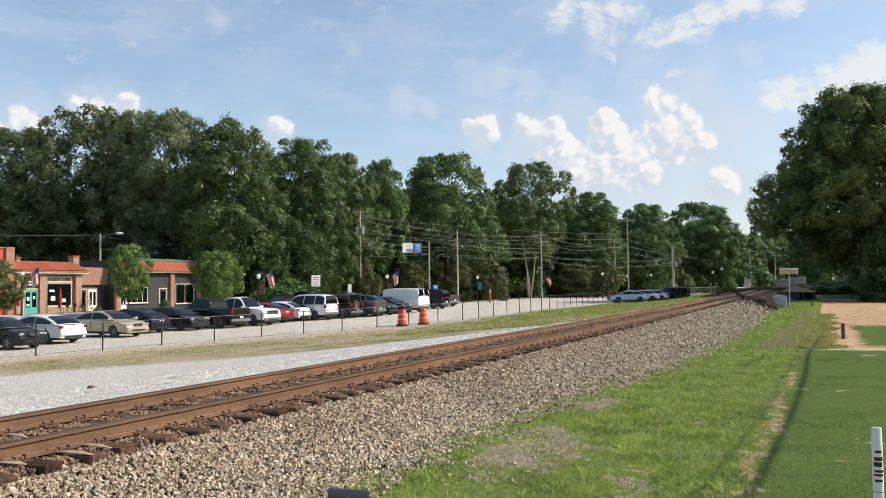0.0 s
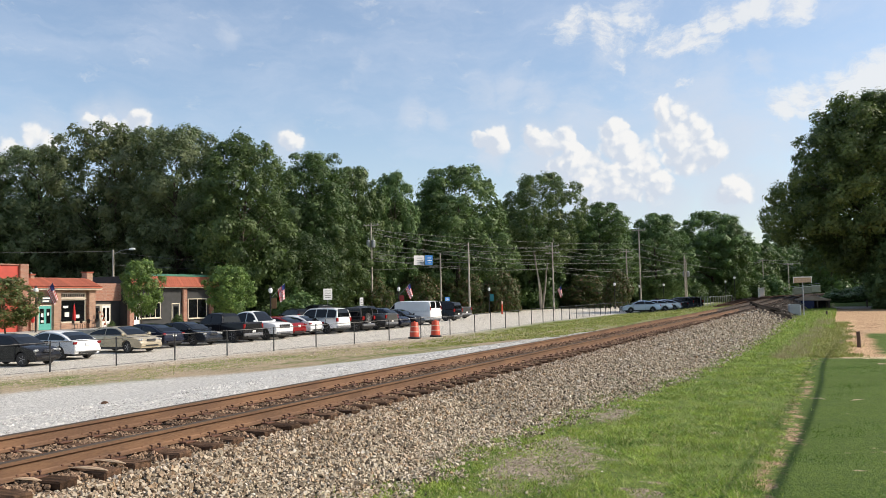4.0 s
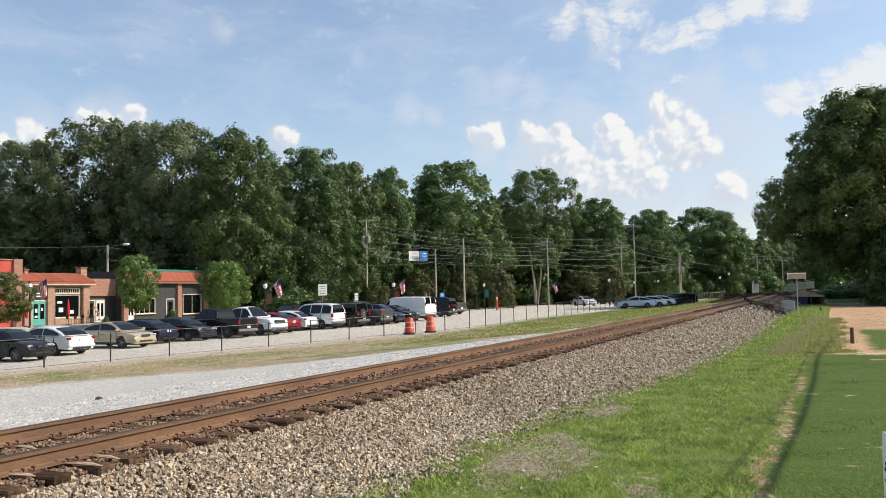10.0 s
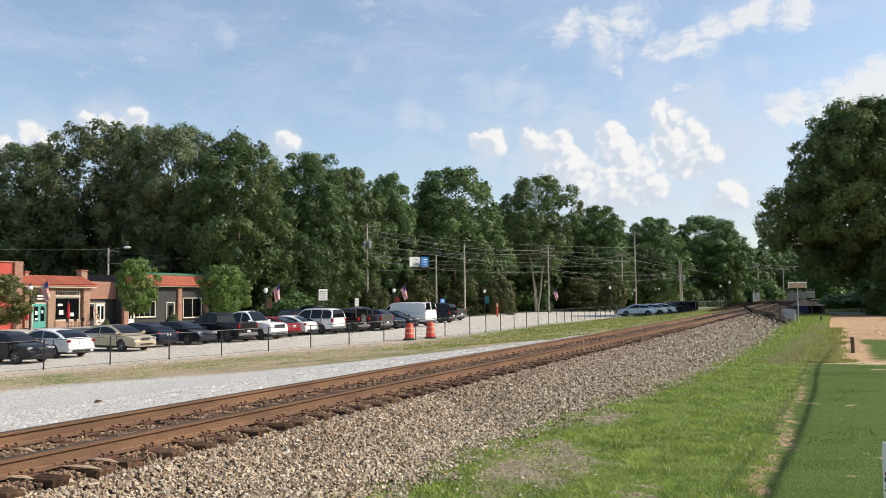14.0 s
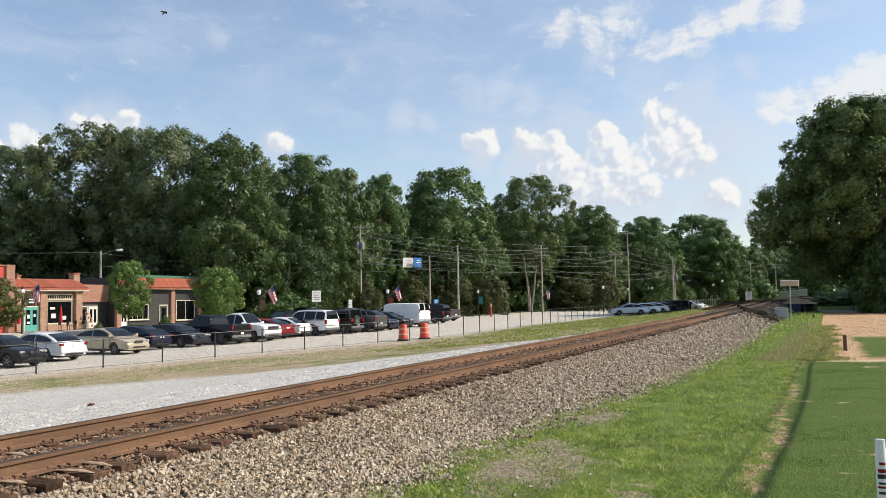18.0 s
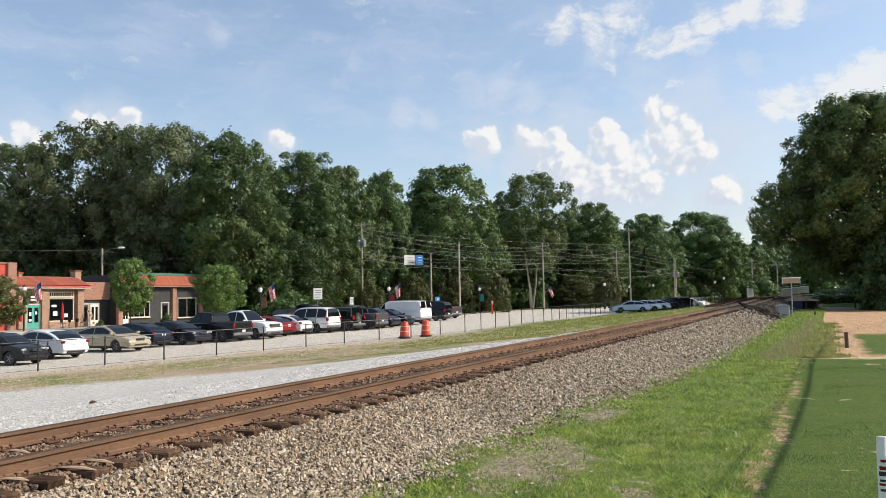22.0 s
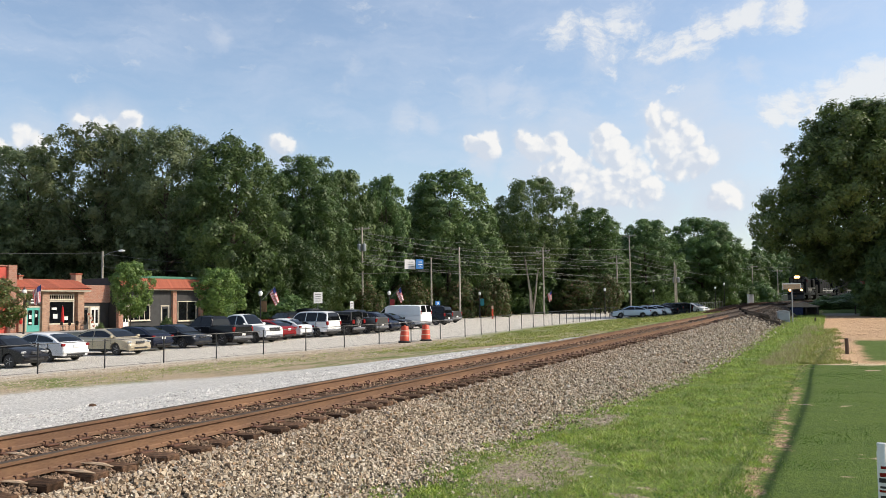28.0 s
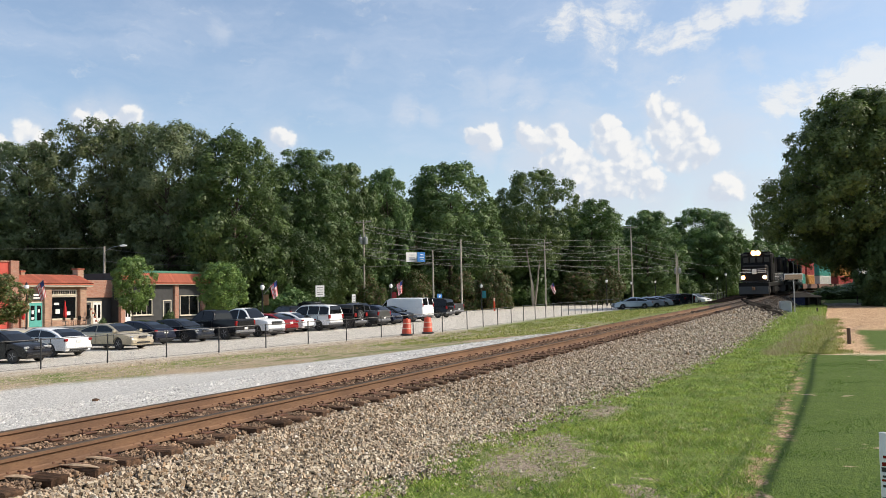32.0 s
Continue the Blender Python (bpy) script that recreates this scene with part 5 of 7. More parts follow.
    spans = {"van": [(0.20, 0.305)], "pickup": [(-0.135, 0.015), (0.03, 0.175)], "suv": [(-0.465, -0.30), (-0.285, -0.09), (-0.075, 0.18)], "jeep": [(-0.42, -0.17), (-0.15, 0.09)],
             "cuv": [(-0.44, -0.30), (-0.285, -0.10), (-0.085, 0.22)], "hatch": [(-0.43, -0.30), (-0.285, -0.09), (-0.075, 0.225)]}.get(kind, [(-0.345, -0.095), (-0.08, 0.225)])
    for a, b in spans:
        for s in (-1, 1):
            side_glass(a * L, b * L, belt + (0.22 if kind == "van" else 0.05), s)

    def end_glass(name, idx, spread, bottom=0.10, part_of=(-1.0, 1.0)):
        """Glass over the roof line's points idx, across the given share of the width."""
        pts = [roof[i] for i in idx]
        (x0, z0), (x1, z1) = (pts[0], pts[1]) if pts[0][1] < pts[-1][1] else (pts[-1], pts[-2])
        foot = (x0 + (x1 - x0) * bottom, z0 + (z1 - z0) * bottom)
        pts = [foot] + pts[1:] if pts[0][1] < pts[-1][1] else pts[:-1] + [foot]
        out = 1 if pts[-1][0] > pts[0][0] and pts[0][1] > pts[-1][1] else -1
        vs, c = [], 5
        for e in (0.016, -0.012):
            for x, z in pts:
                for i in range(c):
                    a = part_of[0] + (part_of[1] - part_of[0]) * i / (c - 1)
                    a *= spread
                    k = min(1.0, (z - belt) / 0.2)
                    vs.append((x + out * e, half(z) * a, z + crown * k * (1 - max(0, abs(a) - 0.5) * 1.8) + e))
        np_ = len(pts)
        fs = []
        for b in range(2):
            for i in range(np_ - 1):
                for j2 in range(c - 1):
                    o = b * np_ * c
                    fs.append((o + i * c + j2, o + (i + 1) * c + j2, o + (i + 1) * c + j2 + 1, o + i * c + j2 + 1))
        part(name, Geo().add(vs, fs), M["glass"], ob)
    end_glass("windscreen", (5, 6, 7), 0.88)
    if kind == "van":
        end_glass("rear_window", (0, 1, 2), 0.86, 0.45, (-1.0, -0.10))
        end_glass("rear_window", (0, 1, 2), 0.86, 0.45, (0.10, 1.0))
    else:
        end_glass("rear_window", (0, 1, 2), 0.86, 0.16)
    # wheels
    tyre, rim = wheel_meshes(r)
    for sx in (-1, 1):
        for sy in (-1, 1):
            o = part("wheel", tyre, None, ob)
            o.location = (sx * wb / 2, sy * (h - 0.13), r)
            part("rim", rim, None, o, "alloy rim")
    # lamps, bumpers, grille, mirrors, plate
    zf = 0.72 if kind in ("sedan", "hatch", "cuv") else 0.92
    for s in (-1, 1):
        y = s * (h - 0.30)
        turn = Matrix.Translation((L * 0.462, y + s * 0.04, zf)) @ Matrix.Rotation(s * radians(-24 if not box else -6), 4, "Z")
        lamp = part("headlight", Geo().box(0, 0, 0, 0.15, 0.40 if not box else 0.30, 0.13 if not box else 0.17, 0.045, turn), M["lamp_clear"], ob, "clear headlight")
        part("lamp_bowl", Geo().lathe([(0.0, 0.03), (0.045, 0.03), (0.05, 0.0)], 10, turn @ pose(0.06, s * 0.05, 0, 0, 90, 0)), M["rim"], lamp)
        # door seams, two to a side, and the belt moulding
        for sx in ((0.225, -0.09, -0.30) if kind in ("suv", "cuv", "hatch", "sedan") else (0.175, -0.14) if kind == "pickup" else (0.16,)):
            part("door_seam", Geo().box(sx * L * 0.96, s * (h - 0.012), (belt + 0.40) / 2 - 0.02, 0.014, 0.035, belt - 0.46, 0.003), M["black"], ob)
        part("belt_moulding", Geo().box((spans[0][0] + spans[-1][1]) * L / 2, s * (half(belt) + 0.008), belt + 0.012, (spans[-1][1] - spans[0][0]) * L * 1.04, 0.03, 0.022, 0.005), M["rim"] if kind in ("sedan", "pickup") else M["black"], ob)
        zt, ht = (0.86, 0.13) if kind in ("sedan", "hatch") else (1.05, 0.30)
        if kind == "van":
            zt, ht = 1.45, 0.34
        part("tail_light", Geo().box(-L * 0.487, s * (h - 0.17), zt, 0.12, 0.22 if kind != "van" else 0.12, ht, 0.02), M["lamp_red"], ob, "red tail light")
        part("mirror", Geo().box(xs[3] - 0.16, s * (h + 0.07), belt + 0.07, 0.11, 0.20, 0.15, 0.03), color if kind != "van" else M["black"], ob)
        part("door_handle", Geo().box(-0.02 * L, s * (h - 0.005), belt - 0.12, 0.16, 0.03, 0.03, 0.008), M["black"] if kind in ("van", "jeep") else color, ob)
        part("sill", Geo().box(0, s * (h - 0.08), 0.27, wb - 2 * r - 0.14, 0.10, 0.10, 0.02), M["black"], ob)
    grille = part("grille", Geo().box(L * 0.492, 0, zf - 0.02, 0.05, W * (0.34 if not box else 0.56), 0.13 if not box else 0.26, 0.02), M["black"], ob)
    for i in (-1, 0, 1):
        part("grille_bar", Geo().box(L * 0.505, 0, zf - 0.02 + i * (0.045 if not box else 0.08), 0.02, W * (0.32 if not box else 0.54), 0.012, 0.003), M["rim"], grille)
    part("air_intake", Geo().box(L * 0.497, 0, 0.40, 0.10, W * 0.52, 0.09, 0.02), M["black"], ob)
    part("rear_valance", Geo().box(-L * 0.497, 0, 0.36, 0.10, W * 0.60, 0.09, 0.02), M["black"], ob)
    part("front_bumper", Geo().box(L * 0.487, 0, 0.44, 0.15, W * 0.88, 0.22, 0.05), color if kind in ("sedan", "hatch", "cuv") else M["rim"], ob)
    part("rear_bumper", Geo().box(-L * 0.490, 0, 0.50, 0.16, W * 0.90, 0.20, 0.05), color if kind in ("sedan", "hatch", "cuv") else M["rim"], ob)
    part("number_plate", Geo().box(-L * 0.5 - 0.012, 0, 0.70 if kind != "sedan" else 0.78, 0.02, 0.31, 0.15, 0.004), M["white"], ob, "plain white plate")
    part("underbody", Geo().box(0, 0, 0.32, L * 0.9, W * 0.72, 0.24, 0.03), M["black"], ob)
    if kind == "pickup":
        part("bed_liner", Geo().box(-L * 0.33, 0, 1.305, L * 0.32, W * 0.80, 0.02, 0.004), M["black"], ob, "dark open cargo bed")
        part("tailgate", Geo().box(-L * 0.498, 0, 0.98, 0.06, W * 0.74, 0.50, 0.02), color, ob)
    if kind == "jeep":
        o = part("spare_wheel", tyre, None, ob, "spare wheel on the back")
        o.matrix_local = pose(-L * 0.455 - 0.12, 0.1, 1.02, 0, 0, 90)
        part("rim", rim, None, o)
        for s in (-1, 1):
            for w in (-1, 1):
                part("fender", Geo().box(w * wb / 2, s * (h - 0.02), 0.90, 1.0, 0.22, 0.07, 0.03), M["black"], ob)
    if kind in ("suv", "cuv"):
        for s in (-1, 1):
            part("roof_rail", Geo().tube([(xs[1] + 0.2, s * (yt - 0.10), H + 0.05), (xs[2] - 0.3, s * (yt - 0.10), H + 0.05)], 0.02, 6), M["black"], ob)
    return ob


def on_ground(x, y, heading):
    return pose(x, y, float(ground_z(x, y)), 0, 0, heading)


def park(kind, x, y, heading, color, label, category="car"):
    return vehicle(kind, on_ground(x, y, heading), color, label, category)


def make_parked():
    OUT, IN = 268, 86
    black, white = paint("black", (0.012, 0.012, 0.014)), paint("white", (0.78, 0.78, 0.77))
    tan, navy = paint("tan", (0.50, 0.43, 0.31), 0.25), paint("navy", (0.016, 0.020, 0.038), 0.3)
    slate, red = paint("slate", (0.030, 0.035, 0.045), 0.4), paint("red", (0.24, 0.010, 0.012), 0.2)
    silver, blue = paint("silver", (0.50, 0.53, 0.56), 0.5), paint("ice_blue", (0.42, 0.50, 0.58), 0.4)
    grey = paint("grey", (0.11, 0.11, 0.11), 0.4)
    park("hatch", 28.4, 36.3, OUT + 8, black, "black hatchback parked nose out beside the fence")
    park("sedan", 32.0, 37.7, IN + 2, white, "white four-door sedan parked nose in")
    park("sedan", 36.7, 37.9, OUT, tan, "tan four-door sedan parked nose out")
    park("sedan", 40.0, 39.2, IN, navy, "dark blue sedan parked nose in")
    park("sedan", 42.6, 38.4, OUT, slate, "slate grey sedan parked nose out")
    park("pickup", 45.5, 37.9, IN, black, "black crew-cab pickup truck parked nose in", "pickup truck")
    park("pickup", 48.2, 37.4, OUT, white, "old white pickup truck parked nose out", "pickup truck")
    park("sedan", 51.0, 37.7, IN, red, "dark red sedan parked nose in")
    park("sedan", 53.6, 37.9, IN, white, "white sedan parked beside a red one")
    park("suv", 55.5, 36.8, IN, white, "large white sport utility vehicle parked nose in", "suv")
    park("jeep", 58.3, 35.9, IN, black, "black off-roader with a spare wheel on its back", "off-roader")
    park("pickup", 60.9, 35.9, IN, grey, "dark grey pickup truck parked nose in", "pickup truck")
    park("cuv", 63.2, 35.3, OUT, navy, "small dark blue crossover parked nose out")
    park("sedan", 66.2, 35.6, OUT, black, "black sedan parked nose out beside a van")
    park("van", 69.4, 35.9, IN - 4, white, "white panel van with two rear windows", "van")
    park("suv", 78.2, 37.4, IN, black, "black sport utility vehicle parked nose in", "suv")
    park("pickup", 86.4, 40.1, IN - 10, grey, "dark pickup truck parked at the street's edge", "pickup truck")
    park("cuv", 112.0, 50.0, IN, red, "small dark red crossover far down the street")
    park("sedan", 33.0, 52.0, 10, grey, "dark car passing parking bays before a red wall")
    park("suv", 70.9, 47.4, IN - 25, slate, "dark grey vehicle parked in the shade under trees", "suv")
    park("cuv", 68.3, 48.1, IN - 20, black, "black crossover parked in the shade under trees")
    far = [("sedan", 105.4, 22.5, 116, blue), ("sedan", 110.7, 22.0, 118, silver), ("sedan", 114.9, 21.6, 120, silver), ("sedan", 118.7, 21.3, 122, black),
           ("cuv", 123.1, 21.1, 122, slate), ("cuv", 127.6, 20.4, 122, black)]
    for kind, x, y, a, c in far:
        park(kind, x, y, a, c, "car parked side on in the far lot" if c is not blue else "pale blue sedan parked side on in the far lot")


make_parked()


# ---- street: lot edge, shops ----
def brick_wall(ob, name, x, y, z, sx, sy, sz, mat):
    part(name, Geo().box(x, y, z + sz / 2, sx, sy, sz, 0.01), mat, ob)


def window(ob, x, z, w, h, y=0.0, bars=1, rows=1, frame=None):
    g = Geo()
    t = 0.09
    for dx in (-w / 2, w / 2):
        g.box(x + dx, y - 0.05, z + h / 2, t, 0.12, h + t, 0.01)
    for dz in (0, h):
        g.box(x, y - 0.05, z + dz, w - t, 0.12, t, 0.01)
    f = part("window", g, frame or M["cream"], ob, "pale window frame")
    for i in range(1, bars):
        part("mullion", Geo().box(x - w / 2 + w * i / bars, y - 0.045, z + h / 2, 0.05, 0.09, h - t, 0.006), frame or M["cream"], f)
    for i in range(1, rows):
        part("glazing_bar", Geo().box(x, y - 0.04, z + h * i / rows, w - t, 0.07, 0.04, 0.006), frame or M["cream"], f)
    part("pane", Geo().box(x, y - 0.03, z + h / 2, w - t, 0.03, h - t), M["glass"], f, "dark glass pane")
    part("sill", Geo().box(x, y - 0.10, z - 0.07, w + 0.2, 0.2, 0.07, 0.01), frame or M["cream"], f)


def tiled_slope(ob, x0, x1, y0, z0, y1, z1):
    """A roof slope from its eave (y0, z0) to its ridge (y1, z1), in rolled clay tiles, column by column."""
    n = max(2, int((x1 - x0) / 0.30))
    d = math.hypot(y1 - y0, z1 - z0)
    rot = Matrix.Rotation(math.atan2(z1 - z0, y1 - y0), 4, "X")
    g = Geo()
    for i in range(9):
        a, b = math.pi * i / 8, math.pi * (i + 1) / 8
        w = (x1 - x0) / n / 2
        g.add([(-math.cos(a) * w, 0, math.sin(a) * 0.09), (-math.cos(b) * w, 0, math.sin(b) * 0.09), (-math.cos(b) * w, d, math.sin(b) * 0.09), (-math.cos(a) * w, d, math.sin(a) * 0.09)], [(0, 1, 2, 3)])
    me = g.mesh("roof_tile", M["tile_roof"], True)
    part("roof", Geo().box((x0 + x1) / 2, (y0 + y1) / 2, (z0 + z1) / 2 - 0.08, x1 - x0, 0.02, 0.02).add(
        [(x0, y0, z0 - 0.10), (x1, y0, z0 - 0.10), (x1, y1, z1 - 0.10), (x0, y1, z1 - 0.10), (x0, y0, z0), (x1, y0, z0), (x1, y1, z1), (x0, y1, z1)],
        [(0, 1, 2, 3), (4, 5, 6, 7), (0, 1, 5, 4), (1, 2, 6, 5), (2, 3, 7, 6), (3, 0, 4, 7)]), M["tile_roof"], ob, "red clay tile roof")
    for i in range(n):
        o = part("roof_tile", me, None, ob)
        o.matrix_local = Matrix.Translation((x0 + (i + 0.5) * (x1 - x0) / n, y0, z0 + 0.005)) @ rot


def door(ob, x, z, w, h, y, mat, label, lights=2):
    g = Geo().box(x, y - 0.06, z + h / 2, w, 0.07, h, 0.012)
    o = part("door", g, mat, ob, label)
    for i in range(lights):
        part("pane", Geo().box(x - w / 2 + w * (i + 0.5) / lights, y - 0.10, z + h * 0.58, w / lights * 0.62, 0.02, h * 0.62, 0.004), M["glass"], o)
    part("handle", Geo().tube([(x + w * 0.38, y - 0.14, z + h * 0.42), (x + w * 0.38, y - 0.14, z + h * 0.52)], 0.014, 6), M["steel"], o)
    part("frame", Geo().box(x - w / 2 - 0.06, y - 0.03, z + h / 2, 0.11, 0.14, h, 0.01).box(x + w / 2 + 0.06, y - 0.03, z + h / 2, 0.11, 0.14, h, 0.01).box(x, y - 0.03, z + h + 0.06, w + 0.24, 0.14, 0.11, 0.01), M["cream"], o)


SHOP_Y, WALK_Z = 64.9, -0.55


def make_shops():
    tagged(new("pavement", Geo().box(66, 62.4, WALK_Z - 0.35, 44, 5.4, 0.70, 0.03).mesh("pavement", M["concrete"])), "raised concrete pavement before the shops", "pavement", kind="structure")
    # tile-roofed shop with a teal door
    a = thing("shop", pose(52.1, SHOP_Y, WALK_Z), "one-storey tan brick shop with red clay tile roof", "building", "shops on the street")
    W = 7.65
    brick_wall(a, "wall", W / 2, 4.0, 0, W, 7.6, 3.75, M["tan_brick"])
    for x, w in ((0.12, 0.45), (2.55, 0.55), (3.05, 0.30), (6.55, 0.70)):
        part("pillar", Geo().box(x + w / 2, 0.02, 1.87, w, 0.42, 3.74, 0.02), M["tan_brick"], a)
    part("bulkhead", Geo().box(4.85, 0.06, 0.30, 2.9, 0.28, 0.60, 0.02), M["tan_brick"], a)
    window(a, 4.85, 0.66, 2.75, 2.05, 0.12, 1)
    window(a, 4.85, 2.90, 2.75, 0.42, 0.12, 11)
    door(a, 1.78, 0.02, 1.35, 2.15, 0.12, M["teal"], "teal double door with glass lights")
    part("sign_board", Geo().box(1.75, 0.0, 2.75, 1.5, 0.12, 0.62, 0.02), M["dark_wall"], a, "dark shop sign with pale bars")
    for i, w in enumerate((0.9, 0.7)):
        part("sign_bar", Geo().box(1.75, -0.075, 2.88 - i * 0.26, w, 0.02, 0.12, 0.004), M["white"], a)
    part("notice", Geo().box(4.15, 0.025, 1.35, 0.50, 0.02, 0.42, 0.003), M["white"], a, "pale notice in the window")
    # plain white patches on the window and door glass
    for x, z, w, h in ((5.35, 1.15, 0.42, 0.34), (4.0, 2.05, 0.55, 0.22), (1.45, 1.35, 0.26, 0.34), (1.45, 0.80, 0.30, 0.20), (2.08, 1.45, 0.20, 0.28)):
        part("notice", Geo().box(x, 0.0, z, w, 0.02, h, 0.003), M["white"], a, "plain pale patch on the glass")
    part("eave", Geo().box(W / 2 - 0.12, -0.45, 3.72, W + 0.45, 0.16, 0.20, 0.02), M["cream"], a)
    part("soffit", Geo().box(W / 2, -0.15, 3.78, W + 0.5, 0.7, 0.06, 0.01), M["cream"], a)
    for i in range(9):
        part("bracket", Geo().box(0.3 + i * 0.88, -0.22, 3.64, 0.10, 0.5, 0.12, 0.01), M["cream"], a)
    tiled_slope(a, -0.35, W + 0.1, -0.60, 3.88, 1.4, 4.72)
    part("flat_roof", Geo().box(W / 2, 4.6, 4.55, W, 6.2, 0.5, 0.02), M["brick"], a)
    for x, z, w in ((W + 0.15, 5.05, 0.72), (1.35, 4.95, 0.40), (0.55, 4.95, 0.40)):
        c = part("chimney", Geo().box(x, 1.5, z - 0.3, w, 0.7, 1.1 if w > 0.5 else 0.7, 0.02), M["tan_brick"], a)
        part("cap", Geo().box(x, 1.5, z + (0.32 if w > 0.5 else 0.10), w + 0.14, 0.84, 0.12, 0.02), M["tile_roof"], c, "red chimney cap")
    # link with brick gable wall
    b = thing("shop_annex", pose(59.76, SHOP_Y + 0.9, WALK_Z), "low annex with plain brick upper wall and doors", "building", "shops on the street")
    brick_wall(b, "wall", 1.9, 3.5, 0, 3.8, 6.8, 2.6, M["dark_wall"])
    part("upper_wall", Geo().box(1.9, 3.4, 3.45, 3.8, 7.0, 1.72, 0.01), M["brick"], b, "weathered red brick wall")
    door(b, 0.75, 0.02, 0.85, 2.1, 0.12, M["dark_wall"], "open dark doorway", 1)
    door(b, 1.95, 0.02, 0.95, 2.1, 0.12, M["white"], "white door with glazed panes", 2)
    # dark corner shop
    c = thing("corner_shop", pose(63.6, SHOP_Y - 0.6, WALK_Z), "dark painted corner shop with tile frieze and green cornice", "building", "shops on the street")
    W = 12.4
    brick_wall(c, "wall", W / 2, 5.0, 0, W, 9.6, 3.9, M["dark_wall"])
    for x in (-0.05, 7.6, 11.9):
        part("pillar", Geo().box(x, 0.12, 1.9, 0.6, 0.35, 3.8, 0.02), M["brick"], c)
    window(c, 2.6, 0.75, 2.9, 1.55, 0.2, 4)
    window(c, 9.7, 0.55, 2.9, 2.1, 0.2, 2)
    door(c, 6.3, 0.02, 1.0, 2.1, 0.2, M["dark_wall"], "dark painted door with a glass light", 1)
    door(c, 0.70, 0.02, 0.72, 2.1, 0.2, M["white"], "narrow white door with glazed panes", 2)
    part("eave", Geo().box(W / 2, -0.30, 3.92, W + 0.6, 0.14, 0.16, 0.02), M["cream"], c)
    tiled_slope(c, -0.2, W + 0.3, -0.42, 4.02, 0.35, 5.05)
    part("cornice", Geo().box(W / 2, 0.55, 5.20, W + 0.3, 0.6, 0.26, 0.03), M["green_trim"], c, "green painted cornice")
    part("flat_roof", Geo().box(W / 2, 5.3, 4.6, W, 8.6, 0.9, 0.02), M["dark_wall"], c)
    # red shop
    d = thing("red_shop", pose(43.0, SHOP_Y - 0.3, WALK_Z), "red painted shop with a straight parapet", "building", "shops on the street")
    brick_wall(d, "wall", 4.45, 4.5, 0, 8.9, 8.6, 5.75, M["red_paint"])
    part("parapet_cap", Geo().box(4.45, 4.5, 5.82, 9.1, 8.8, 0.12, 0.02), M["brick"], d)
    part("pier", Geo().box(8.45, 0.12, 2.95, 0.85, 0.3, 5.9, 0.02), M["brick"], d, "brick corner pier")
    window(d, 5.0, 0.9, 2.2, 1.7, 0.2, 2)
    for x in (51.6, 56.0):
        u = thing("umbrella", pose(x, SHOP_Y - 1.2, WALK_Z), "closed red patio umbrella before the shop", "umbrella", "patio umbrellas")
        part("pole", Geo().tube([(0, 0, 0), (0, 0, 2.35)], 0.022, 6), M["wood_pole"], u)
        part("canopy", Geo().lathe([(0.10, 0.75), (0.15, 0.95), (0.12, 1.5), (0.07, 2.1), (0.02, 2.3)], 8), M["red_cloth"], u, "folded red canopy")
        part("base", Geo().lathe([(0.24, 0.0), (0.24, 0.05), (0.06, 0.09)], 12), M["black"], u)
    for x in (56.5, 57.4):
        t = thing("bistro_table", pose(x, SHOP_Y - 1.5, WALK_Z), "small black metal bistro table on the pavement", "table", "bistro set")
        part("tabletop", Geo().lathe([(0.0, 0.72), (0.36, 0.72), (0.36, 0.75), (0.0, 0.75)], 14), M["black"], t)
        part("stem", Geo().tube([(0, 0, 0), (0, 0, 0.72)], 0.025, 6), M["black"], t)
        for s in (-0.7, 0.7):
            ch = thing("bistro_chair", pose(x + s, SHOP_Y - 1.5, WALK_Z), "black metal bistro chair on the pavement", "chair", "bistro set")
            part("seat", Geo().box(0, 0, 0.45, 0.38, 0.38, 0.03, 0.01), M["black"], ch)
            part("backrest", Geo().box(math.copysign(0.18, s), 0, 0.70, 0.03, 0.36, 0.34, 0.01), M["black"], ch)
            for i in (-0.16, 0.16):
                for j in (-0.16, 0.16):
                    part("leg", Geo().tube([(i, j, 0), (i, j, 0.45)], 0.013, 5), M["black"], ch)
    r = thing("plant_stand", pose(59.6, SHOP_Y - 0.6, WALK_Z), "wooden ladder stand with pots by the shop", "plant stand")
    for i in range(4):
        part("shelf", Geo().box(0, -0.1 - 0.12 * (3 - i), 0.25 + i * 0.38, 0.75 - 0.1 * i, 0.22, 0.03, 0.005), M["split"], r)
        part("pot", Geo().lathe([(0.07, 0.27 + i * 0.38), (0.10, 0.42 + i * 0.38)], 10, pose(0.12 - 0.08 * i, -0.1 - 0.12 * (3 - i), 0)), M["tile_roof"], r, "clay pot")
    for s in (-0.36, 0.36):
        part("side_rail", Geo().tube([(s, -0.5, 0), (s * 0.6, 0, 1.6)], 0.025, 6), M["split"], r)


make_shops()


